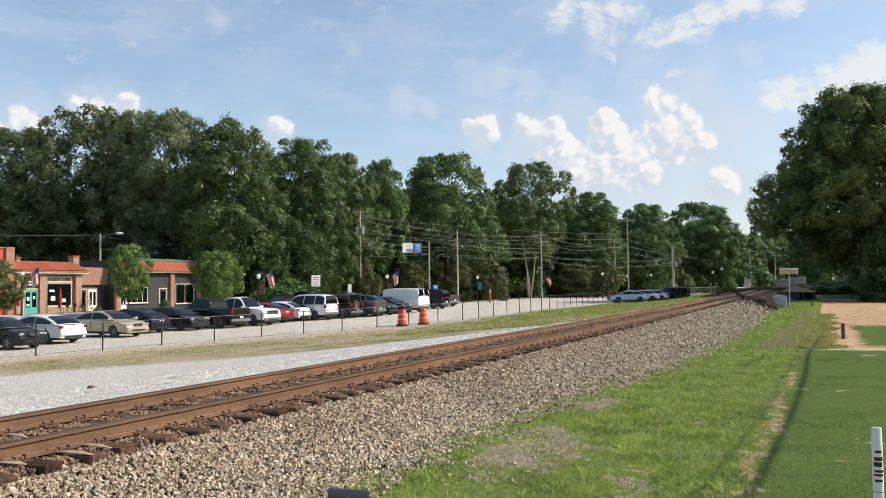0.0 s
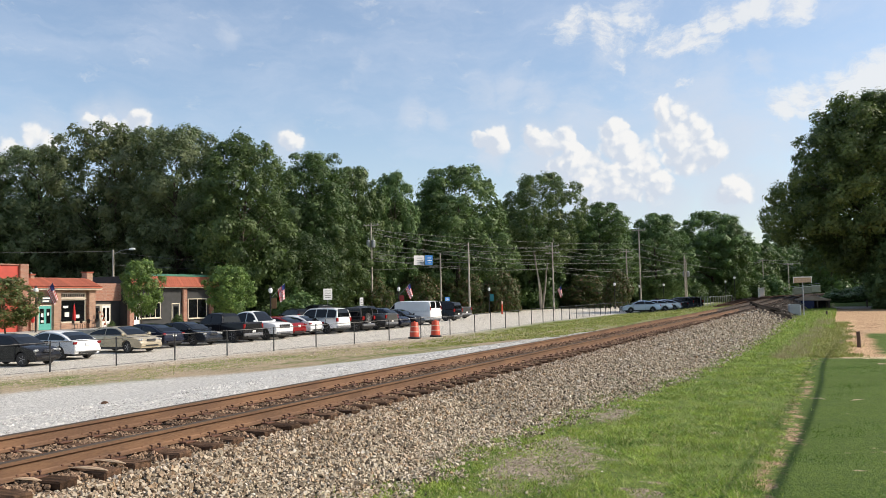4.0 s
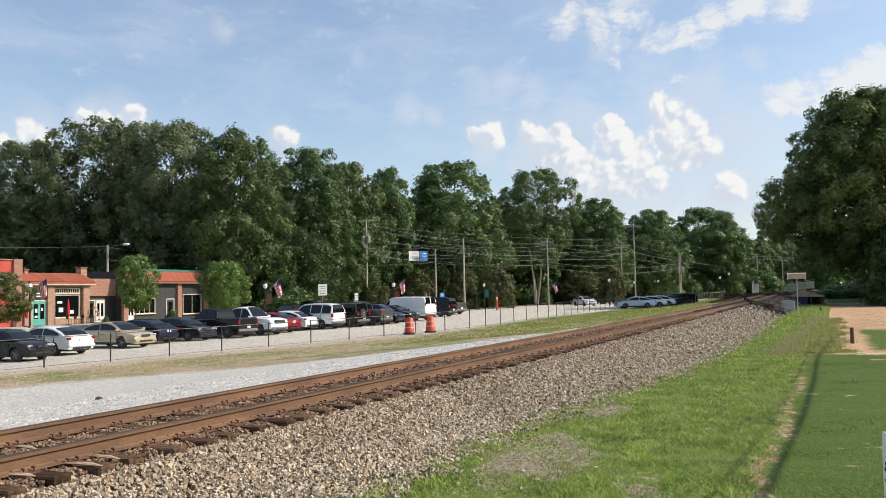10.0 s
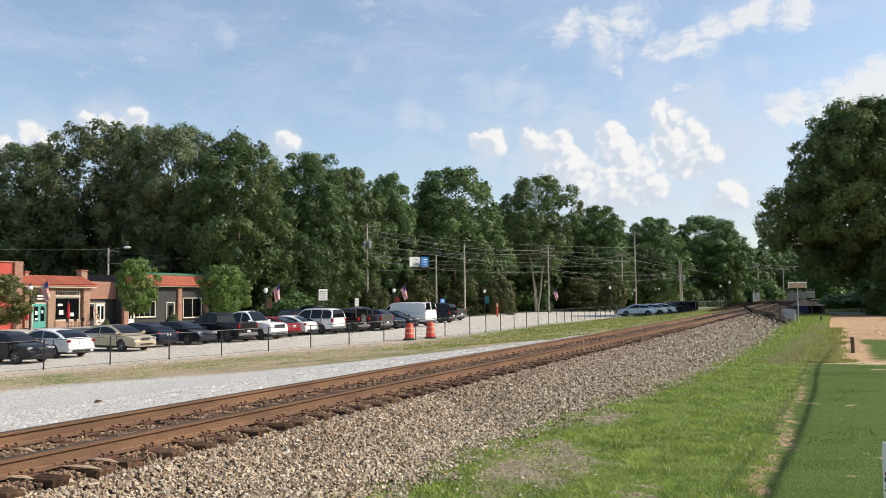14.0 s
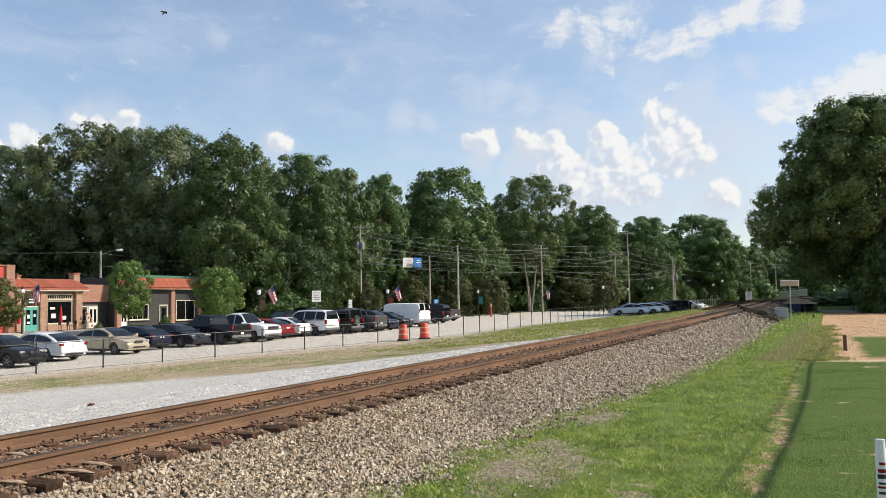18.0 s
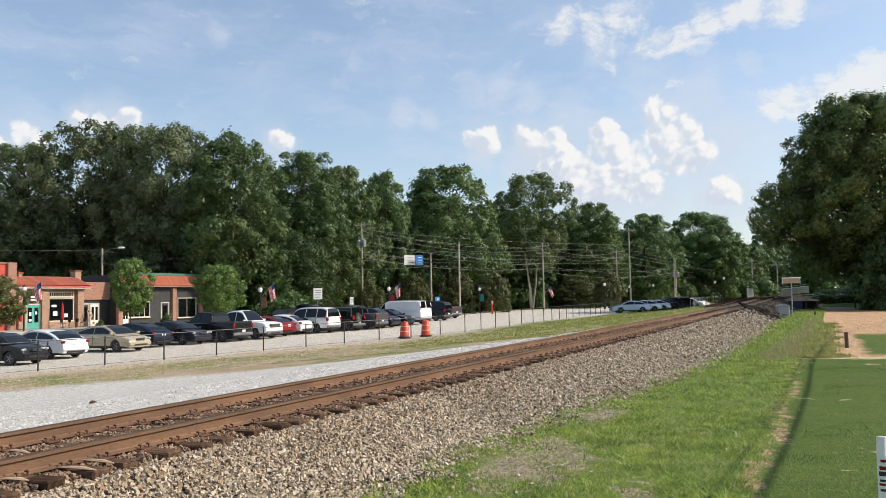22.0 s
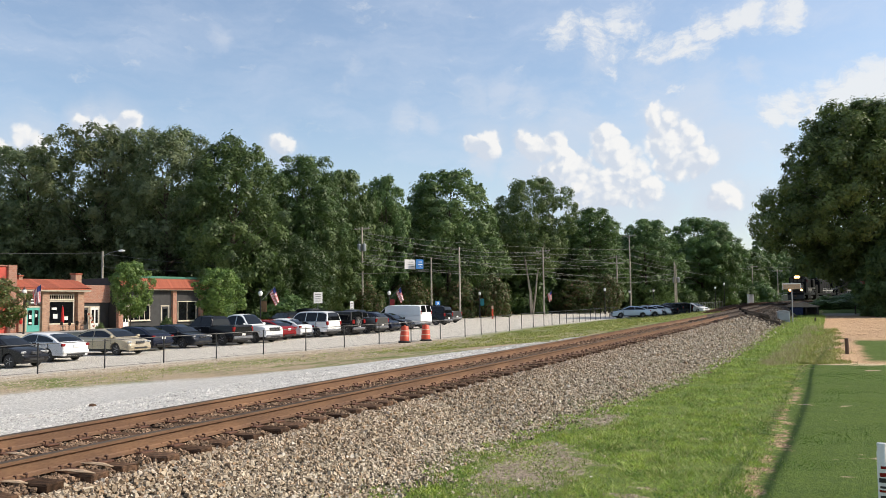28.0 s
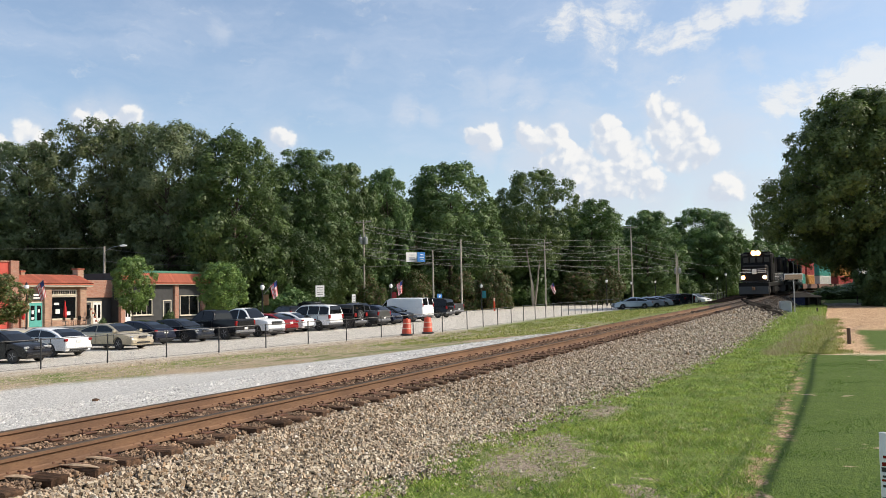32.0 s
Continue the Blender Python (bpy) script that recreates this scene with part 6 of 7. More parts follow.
# ---- poles, wires, lamps, signs ----
def utility_pole(x, y, top, label, arms=(), can=False, base=None, r=0.14):
    z = float(ground_z(x, y)) if base is None else base
    ob = thing("utility_pole", pose(x, y, z), label, "utility pole", "utility poles")
    h = top - z
    part("pole", Geo().tube([(0, 0, -0.5), (0, 0, h * 0.5), (0, 0, h)], [r, r * 0.85, r * 0.68], 10), M["wood_pole"], ob)
    for a in arms:
        arm = part("crossarm", Geo().box(0, 0, h - a, 0.10, 2.3, 0.11, 0.01), M["wood_pole"], ob)
        for yy in (-1.0, -0.45, 0.45, 1.0):
            part("insulator", Geo().lathe([(0.03, h - a + 0.05), (0.06, h - a + 0.10), (0.04, h - a + 0.20), (0.0, h - a + 0.24)], 8, pose(0, yy, 0)), M["steel"], arm)
    if can:
        for yy in (-0.35, 0.35):
            t = part("transformer", Geo().lathe([(0.02, h - 3.3), (0.27, h - 3.25), (0.29, h - 2.4), (0.2, h - 2.28), (0.03, h - 2.25)], 14, pose(-0.15, yy * 1.1, 0)), M["steel"], ob, "grey transformer can")
            part("bushing", Geo().tube([(-0.15, yy * 1.1, h - 2.3), (-0.15, yy * 1.1, h - 1.95)], 0.05, 6), M["steel"], t)
    return ob


def wire(p, q, sag, r=0.022, label="black overhead wire strung between poles"):
    p, q = Vector(p), Vector(q)
    pts = [p.lerp(q, i / 14) - Vector((0, 0, sag * 3 * (i / 14) * (1 - i / 14))) for i in range(15)]
    o = new("overhead_wire", Geo().tube([v - p for v in pts], r, 5).mesh("overhead_wire", M["wire"]))
    o.location = p
    return tagged(o, label, "wire", "overhead wires")


def street_lamp(x, y, top, flag=0, banner=None, base=None):
    z = float(ground_z(x, y)) if base is None else base
    ob = thing("street_lamp", pose(x, y, z), "black post-top street lamp with a white globe", "street lamp", "street lamps")
    h = top - z
    part("post", Geo().lathe([(0.14, 0.0), (0.14, 0.5), (0.07, 0.62), (0.055, h - 0.75), (0.10, h - 0.70), (0.10, h - 0.62)], 10), M["black"], ob)
    part("globe", Geo().lathe([(0.10, h - 0.62), (0.19, h - 0.44), (0.20, h - 0.28), (0.13, h - 0.12), (0.03, h - 0.06), (0.0, h - 0.05)], 12), M["globe"], ob, "white acorn globe", True)
    part("cap", Geo().lathe([(0.15, h - 0.14), (0.10, h - 0.04), (0.03, h + 0.04), (0.012, h + 0.14)], 10), M["black"], ob, "dark finial cap")
    part("collar", Geo().lathe([(0.13, h - 0.68), (0.15, h - 0.60), (0.11, h - 0.56)], 10), M["black"], ob)
    if banner:
        b = part("banner_arm", Geo().tube([(0, 0, h - 1.0), (0, -0.7, h - 1.0)], 0.015, 5), M["black"], ob)
        part("banner", Geo().box(0, -0.40, h - 1.55, 0.02, 0.58, 1.0, 0.004), banner, b, "small street banner")
    return ob


FLAGS = []


def flag(x, y, z, yaw, tilt=46):
    """A flag on a slanting staff; its cloth hangs down in folds, stripes downwards."""
    ob = thing("flag", pose(x, y, z, 0, 0, yaw), "red, white and blue striped flag on a slanting staff", "flag", "street flags")
    d = Vector((math.cos(radians(tilt)), 0, math.sin(radians(tilt))))
    part("staff", Geo().tube([(0, 0, 0), d * 1.75], 0.02, 6), M["steel"], ob)
    g, n, m = Geo(), 12, 13
    for i in range(n + 1):
        for j in range(m + 1):
            u, v = i / n * 1.45, j / m * 0.85
            fold = 0.06 * math.sin(v * 11 + u * 1.5) * (0.3 + u)
            p = d * (-v * (1 - 0.25 * u)) + Vector((0.12 * u, fold, -u))
            g.v.append(tuple(p))
    g.f += [(i * (m + 1) + j, (i + 1) * (m + 1) + j, (i + 1) * (m + 1) + j + 1, i * (m + 1) + j + 1) for i in range(n) for j in range(m)]
    me = g.mesh("cloth", M["red_cloth"], True)
    me.materials.append(M["white_cloth"])
    me.materials.append(M["blue_cloth"])
    for k, face in enumerate(me.polygons):
        i, j = divmod(k, m)
        face.material_index = 2 if i < 4 and j < 6 else j % 2
    cloth = part("cloth", me, None, ob, "striped cloth hanging in folds")
    base = Matrix.Translation(d * 1.72)
    cloth.matrix_local = base
    FLAGS.append((cloth, base))
    return ob


def sign(x, y, z0, z1, w, yaw, mat, label, base=None, bars=3, post=True):
    z = float(ground_z(x, y)) if base is None else base
    ob = thing("sign", pose(x, y, z, 0, 0, yaw), label, "sign")
    if post:
        part("post", Geo().tube([(0, 0.03, -0.2), (0, 0.03, z1 - z)], 0.03, 6), M["steel"], ob)
    p = part("panel", Geo().box(0, 0, (z0 + z1) / 2 - z, w, 0.03, z1 - z0, 0.006), mat, ob)
    for i in range(bars):
        part("text_bar", Geo().box(0, -0.02, z1 - z - (z1 - z0) * (i + 1) / (bars + 1), w * (0.7 - 0.1 * (i % 2)), 0.012, (z1 - z0) * 0.05, 0.002), M["white"] if mat is M["blue_sign"] else M["wire"], p)
    return ob


def make_street_furniture():
    poles = [utility_pole(97.5, 56.1, 11.8, "tall wooden utility pole with two transformers", (0.3,), True),
             utility_pole(106.8, 50.4, 7.9, "bare weathered wooden utility pole"), utility_pole(102.9, 44.4, 8.95, "bare weathered wooden utility pole"),
             utility_pole(126.7, 40.4, 9.94, "wooden utility pole with crossarm", (0.5, 1.6)), utility_pole(150.5, 31.9, 13.2, "tall pale utility pole with lamps on top", (0.2,)),
             utility_pole(146.3, 33.3, 9.50, "wooden utility pole with crossarm", (0.4, 1.5)), utility_pole(164.1, 26.4, 8.8, "dark wooden utility pole"),
             utility_pole(165.2, 26.3, 8.1, "wooden utility pole with a transformer", (), True), utility_pole(211, 20.3, 9.2, "far wooden utility pole", (0.4,)),
             utility_pole(212.8, 16.2, 9.5, "far wooden utility pole", (0.4,)), utility_pole(215.3, 10.8, 8.4, "far wooden utility pole", (0.4,))]
    # street light on a bracket behind the shops
    s = thing("street_light", pose(68.3, 71.8, -0.6), "cobra-head street light on a wooden pole", "street light")
    part("pole", Geo().tube([(0, 0, 0), (0, 0, 8.25)], [0.14, 0.10], 8), M["wood_pole"], s)
    arm = part("arm", Geo().tube([(0, 0, 7.7), (0.35, -0.75, 8.15), (0.75, -1.65, 8.3)], 0.03, 6), M["steel"], s)
    part("head", Geo().lathe([(0.02, -0.4), (0.13, -0.25), (0.15, 0.1), (0.08, 0.35), (0.02, 0.4)], 10, pose(0.83, -1.9, 8.28, 90, 0, 24)), M["globe"], arm, "pale lamp head", True)
    for p, q, g in (((97.5, 56.1, 11.2), (126.7, 40.4, 9.3), 1.5), ((97.5, 56.1, 10.7), (126.7, 40.4, 8.9), 1.8), ((97.5, 56.1, 9.4), (126.7, 40.4, 7.4), 1.2), ((97.5, 56.1, 8.0), (106.8, 50.4, 7.0), 0.3),
                    ((126.7, 40.4, 9.5), (146.3, 33.3, 9.1), 1.4), ((126.7, 40.4, 8.5), (146.3, 33.3, 8.3), 1.5), ((126.7, 40.4, 6.3), (165.2, 26.3, 6.6), 1.2), ((126.7, 40.4, 5.5), (165.2, 26.3, 5.8), 1.4),
                    ((97.5, 56.1, 7.2), (126.7, 40.4, 6.0), 1.2), ((102.9, 44.4, 7.5), (126.7, 40.4, 6.8), 1.0), ((146.3, 33.3, 9.0), (211, 20.3, 8.6), 2.0), ((165.2, 26.3, 7.4), (212.8, 16.2, 9), 2.0),
                    ((150.5, 31.9, 9.8), (165.2, 26.3, 7.7), 0.8), ((68.3, 71.8, 7.4), (97.5, 56.1, 6.4), 1.0), ((40, 92, 8.2), (68.3, 71.8, 7.5), 0.7), ((40, 90, 5.2), (97.5, 56.1, 5.5), 1.2),
                    ((106.8, 50.4, 6.0), (68.3, 71.8, 6.0), 0.8), ((211, 20.3, 8.9), (300, -10, 12), 1.5), ((212.8, 16.2, 9.2), (300, -14, 13), 1.5)):
        wire(p, q, g)
    for a, b, g in ((10.9, 10.6, 0.8), (10.2, 9.6, 0.9), (8.8, 8.3, 0.7), (7.6, 7.2, 0.7), (6.8, 6.2, 0.9)):
        wire((97.5, 56.1, a), (150.5, 31.9, b), g, 0.018)
        wire((150.5, 31.9, b), (211, 20.3, b - 1.2), g, 0.020)
    banner_red, banner_teal = material("red_banner", (0.30, 0.03, 0.03)), material("teal_banner", (0.03, 0.22, 0.26))
    brown = material("brown_banner", (0.25, 0.14, 0.07))
    for x, y, top, fl, ban in ((64.9, 48.3, 3.0, 1, brown), (85.1, 45.5, 3.09, 1, banner_red), (111.8, 45.2, 3.13, 0, banner_teal), (133.8, 32.5, 3.65, 0, None), (150.4, 32.1, 3.4, 0, None),
                               (162.4, 30.1, 3.65, 0, None), (172.5, 20.1, 4.1, 0, None), (157.5, 16.8, 4.55, 0, None), (49.3, 60.5, 3.25, 1, None)):
        street_lamp(x, y, top, fl, ban)
        if fl:
            flag(x + 0.1, y - 0.1, top - 0.95, -62)
    flag(126.7, 40.35, 1.95, -62)
    sign(71.6, 46.3, 1.67, 2.79, 0.92, -38, M["white_cloth"], "white notice board with unreadable dark lines", None, 4)
    sign(76.3, 45.2, 0.85, 1.85, 0.40, -38, M["white_cloth"], "small white sign on a post", None, 3)
    sign(90.9, 42.1, 1.15, 1.75, 0.68, -30, M["blue_sign"], "blue parking sign with a white letter", None, 0)
    letters = bpy.data.curves.new("letter", "FONT")
    letters.body, letters.size, letters.align_x, letters.extrude = "P", 0.62, "CENTER", 0.004
    o = new("letter", letters)
    me = bpy.data.meshes.new_from_object(o)
    bpy.data.objects.remove(o)
    me.materials.append(M["white"])
    for ob in [q for q in scene.objects if q.name.startswith("sign") and q.get("label", "").startswith("blue parking")]:
        q = part("letter", me, None, ob, "white letter P")
        q.matrix_local = pose(0, -0.022, 1.22 - ob.location.z, 90, 0, 0)
    # hanging banners over the street
    for dx, m, w, lab in ((-0.85, M["white_cloth"], 1.62, "white hanging banner"), (0.58, M["blue_sign"], 1.18, "blue hanging banner")):
        b = thing("hanging_banner", pose(100.5 + dx * 0.5, 49.7 - dx * 0.76, 6.05, 0, 0, -32), lab + " strung over the street from wires", "banner", "hanging banners")
        part("cloth", Geo().box(0, 0, 0.66, w, 0.02, 1.28, 0.004), m, b)
        for i in range(3):
            part("text_bar", Geo().box(0.1, -0.018, 0.32 + 0.32 * i, w * (0.45 + 0.12 * (i % 2)), 0.01, 0.08, 0.002), M["white"] if m is M["blue_sign"] else M["steel"], b)
    for i, y in enumerate((7.95, 6.65)):
        wire((97.5, 56.1, y + 0.1), (102.9, 44.4, y - 0.35), 0.15)
    # barrels
    for x, y, tilt in ((48.1, 24.65, 5), (50.1, 24.1, 0)):
        d = thing("traffic_drum", pose(x, y, float(ground_z(x, y)) + 0.02, 0, tilt, 0), "orange and white traffic drum beside the fence" if not tilt else "leaning orange and white traffic drum beside the fence", "traffic drum", "traffic drums")
        part("body", Geo().lathe([(0.30, 0.10), (0.29, 0.40), (0.275, 0.42), (0.265, 0.70), (0.25, 0.72), (0.235, 1.0), (0.20, 1.04), (0.0, 1.04)], 18), M["orange"], d, "orange plastic drum", True)
        part("base", Geo().lathe([(0.0, 0.0), (0.40, 0.0), (0.40, 0.06), (0.31, 0.11)], 16), M["rubber"], d, "black rubber base")
        for z, r in ((0.42, 0.294), (0.74, 0.266)):
            part("band", Geo().lathe([(r, z - 0.03), (r - 0.004, z + 0.03)], 18), M["sheeting"], d, "worn whitish reflective band", True)
        part("handle", Geo().box(0, 0, 1.07, 0.16, 0.05, 0.07, 0.02), M["orange"], d)
    h = thing("pump_sign", pose(105.4, 40.8, float(ground_z(105.4, 40.8))), "orange and white post beside the street trees", "post")
    part("post", Geo().lathe([(0.12, 0), (0.12, 1.0), (0.10, 1.3)], 10), M["orange"], h)
    part("cap", Geo().lathe([(0.13, 1.3), (0.13, 1.65), (0.02, 1.75)], 10), M["sheeting"], h, "white cap")
    # equipment beside the line
    b = thing("equipment_box", pose(86.5, 3.95, LAWN_Z, 0, 0, -78) @ Matrix.Diagonal((0.86, 0.9, 0.86, 1)), "pale grey metal equipment cabinet beside the track", "cabinet")
    part("body", Geo().box(0, 0, 0.62, 1.25, 0.7, 1.24, 0.05), M["steel_paint"], b)
    part("lid", Geo().slab([(-0.67, 1.22), (-0.67, 1.28), (-0.4, 1.40), (0.4, 1.40), (0.67, 1.28), (0.67, 1.22)], 0.78), M["steel_paint"], b)
    part("door", Geo().box(0, -0.36, 0.60, 1.0, 0.03, 0.95, 0.01), M["steel_paint"], b)
    for i in range(4):
        part("vent", Geo().box(0, -0.38, 0.18 + 0.05 * i, 0.5, 0.012, 0.02), M["black"], b)
    p = thing("signal_post", pose(86.9, 3.15, LAWN_Z), "thin grey metal post with a weathered board on top", "post")
    part("post", Geo().tube([(0, 0, -0.2), (0, 0, 3.85)], 0.05, 8), M["steel"], p)
    turn = pose(-0.06, 0, 0, 0, 0, -76)
    board = part("board", Geo().box(0, 0, 3.44, 1.50, 0.05, 0.46, 0.01, turn), M["split"], p, "weathered tan board")
    part("top_rail", Geo().box(0, -0.02, 3.72, 1.70, 0.14, 0.09, 0.02, turn), M["white"], board, "white top rail")
    for q in (-0.79, 0.79):
        part("side_rail", Geo().box(q, -0.01, 3.42, 0.05, 0.09, 0.54, 0.01, turn), M["white"], board)
    c = thing("relay_cabinet", pose(138.0, 10.9, float(rail_z(138)) - 0.45, 0, 0, -60), "tall pale relay cabinet beside the crossing", "cabinet")
    part("body", Geo().box(0, 0, 0.82, 0.8, 0.6, 1.64, 0.04), M["white"], c)
    part("roof", Geo().box(0, 0, 1.67, 0.9, 0.7, 0.06, 0.02), M["steel"], c)
    part("door", Geo().box(0, -0.31, 0.80, 0.6, 0.03, 1.4, 0.01), M["white"], c)
    rnd = random.Random(8)
    for i in range(16):
        u = rnd.uniform(0.34, 1)
        x, y = 71.9 + 3.8 * u + rnd.uniform(-0.5, 0.5), 6.92 + -2.56 * u + rnd.uniform(-0.2, 0.2)
        o = tagged(new("old_tie", Geo().box(0, 0, 0.10, rnd.uniform(1.5, 2.4), 0.22, 0.15, 0.015).mesh("old_tie", M["old_tie"])), "discarded dark timber tie on the ballast bank", "timber", "discarded ties")
        o.matrix_world = pose(x, y, float(bed_z(x, np.array(y))) + 0.0 + 0.07 * (i % 3), 0, 11 + rnd.uniform(-4, 4), -34 + rnd.uniform(-16, 16))
    # pale parapet of the road beyond the crossing, climbing to the south
    w = thing("parapet", pose(240.0, 17.1, 0.0, 0, 0, -90), "low pale concrete parapet with a rail beside the far road", "parapet")
    for i in range(6):
        z = 1.30 + 0.23 * (i + 0.5)
        part("panel", Geo().box(2.1 * i + 1.05, 0, z - 0.45, 2.06, 0.22, 1.7, 0.03), M["concrete"], w)
        part("coping", Geo().box(2.1 * i + 1.05, 0, z + 0.45, 2.09, 0.34, 0.12, 0.02), M["white"], w, "whitish coping")
        part("post", Geo().tube([(2.1 * i, 0, z), (2.1 * i, 0, z + 1.0)], 0.05, 6), M["steel"], w)
    part("rail", Geo().tube([(0, 0, 2.2), (12.6, 0, 3.6)], 0.05, 6), M["steel"], w)
    # low shelter with a grassy earth top, beyond the box
    s = thing("culvert_shelter", pose(119.5, 3.0, LAWN_Z, 0, 0, 0), "low dark shelter with earth-covered roof on timber posts", "shelter")
    part("roof", Geo().slab([(-2.0, 1.45), (-1.1, 1.85), (0.1, 1.78), (1.0, 1.50), (1.9, 1.30), (1.9, 1.18), (-2.0, 1.25)], 6.0, pose(0, 0, 0, 0, 0, -90)), M["earth"], s, "pale earth-covered roof")
    part("back_wall", Geo().box(2.6, 0.1, 0.62, 0.2, 3.6, 1.24, 0.02), M["dark_wall"], s)
    part("side_wall", Geo().box(0.0, 1.9, 0.60, 5.4, 0.2, 1.2, 0.02), M["dark_wall"], s)
    part("tarpaulin", Geo().box(-2.9, 0.75, 0.60, 0.08, 1.5, 1.2, 0.03), M["navy_tarp"], s, "dark blue tarpaulin")
    for x in (-2.9, 2.4):
        for y in (-1.7, -0.4, 1.7):
            part("post", Geo().tube([(x, y, -0.1), (x, y, 1.22)], 0.09, 7), M["bark"], s)
    # near things
    w = thing("marker_post", pose(7.54, -0.335, LAWN_Z) @ Matrix.Diagonal((0.84, 0.84, 1, 1)), "white plastic cable marker post with red warning label", "marker post")
    part("tube", Geo().lathe([(0.046, -0.1), (0.046, 1.13), (0.043, 1.14), (0.043, 1.20), (0.0, 1.205)], 20), M["white"], w, "", True)
    k = part("label", Geo().lathe([(0.0472, 0.42), (0.0472, 1.06)], 20), M["white"], w, "printed warning label")
    for i, (z, a, b2, hh) in enumerate(((1.005, 215, 285, 0.022), (0.945, 200, 300, 0.03), (0.90, 190, 290, 0.035), (0.855, 200, 310, 0.018), (0.825, 190, 300, 0.018), (0.78, 200, 290, 0.02), (0.70, 150, 330, 0.004), (0.62, 150, 330, 0.004), (0.54, 150, 330, 0.004))):
        g = Geo()
        for j in range(8):
            t0, t1 = radians(a + (b2 - a) * j / 8 - 58), radians(a + (b2 - a) * (j + 1) / 8 - 58)
            rr = 0.0481
            g.add([(rr * math.cos(t0), rr * math.sin(t0), z), (rr * math.cos(t1), rr * math.sin(t1), z), (rr * math.cos(t1), rr * math.sin(t1), z + hh), (rr * math.cos(t0), rr * math.sin(t0), z + hh)], [(0, 1, 2, 3)])
        part("print_bar", g, M["lamp_red"] if i in (0, 1, 4) else M["black"], k)
    dp = new("drain_pipe", Geo().lathe([(0.105, 0.0), (0.105, 0.44), (0.092, 0.44), (0.092, 0.0)], 24, pose(0, 0, 0, 0, 90, 0)).mesh("drain_pipe", M["pipe"], True))
    dp.matrix_world = pose(7.95, 5.0, -0.78, 0, 6, -58)
    tagged(dp, "short black plastic drain pipe lying at the ballast toe", "pipe")
    st = thing("timber_stake", pose(39.0, -0.62, LAWN_Z), "short dark timber stake at the lawn's corner", "stake")
    part("stake", Geo().tube([(0, 0, -0.2), (0.01, 0, 0.35), (0.0, 0.01, 0.66)], [0.08, 0.075, 0.07], 8), M["stake"], st)
    for x, y, hh in ((117.5, 1.6, 1.0), (125, -3.2, 1.1), (88, 1.2, 0.5)):
        q = thing("timber_stake", pose(x, y, float(ground_z(x, y))), "short dark timber stake beside the line", "stake")
        part("stake", Geo().tube([(0, 0, -0.2), (0, 0, hh)], [0.10, 0.085], 7), M["bark"], q)
    o = tagged(new("dark_stone", Geo().lathe([(0.0, 0.0), (0.10, 0.01), (0.085, 0.05), (0.03, 0.075), (0.0, 0.075)], 7).mesh("dark_stone", M["tie"])), "dark lump lying on the pale gravel", "stone")
    o.matrix_world = pose(15.9, 17.0, float(ground_z(15.9, 17.0)), 0, 0, 20)


M["old_tie"] = material("blackened_timber", (0.040, 0.034, 0.030), (0.018, 0.016, 0.015), 5.0, 0.95, 0.0, 0.6, 40, spec=0.08, stretch=(1, 4, 4))
M["stake"] = material("weathered_stake", (0.15, 0.095, 0.065), (0.09, 0.055, 0.04), 6, 0.9, 0, 0.5, 30)
M["steel_paint"] = material("grey_enamel", (0.40, 0.42, 0.42), (0.33, 0.35, 0.35), 2, 0.5)
M["earth"] = material("pale_earth", (0.40, 0.31, 0.22), (0.30, 0.22, 0.15), 1.2, 0.95, 0, 0.6, 20)
M["pipe"] = material("black_pipe", (0.02, 0.022, 0.026), (0.03, 0.032, 0.036), 3, 0.35)
make_street_furniture()


# wires overhead along the lawn, whose shadows fall across the grass
def overhead_pair():
    for pts, r in (([(-30, 2.6), (0, 1.7), (10.7, 0.80), (15.4, 0.64), (22.8, 0.54), (31, 0.59), (42, 0.2), (56, -1.5)], 0.043),
                   ([(-30, 3.2), (4, 1.75), (9.5, 1.42), (12.5, 1.25), (16, 1.10), (24, 1.0), (36, 0.9), (56, -0.6)], 0.022)):
        line = [Vector((x, y, LAWN_Z)) + TO_SUN * 9.0 for x, y in pts]
        o = new("overhead_cable", Geo().tube([p - line[0] for p in line], r, 8).mesh("overhead_cable", M["wire"], True))
        o.location = line[0]
        tagged(o, "thick black overhead cable above the lawn", "cable", "overhead cables")
    for x, y in ((-30, 2.9), (56, -1.05)):
        end = Vector((x, y, LAWN_Z)) + TO_SUN * 9.0
        utility_pole(end.x, end.y, end.z + 0.9, "wooden pole carrying the cables over the lawn", (0.9,), base=LAWN_Z)


overhead_pair()


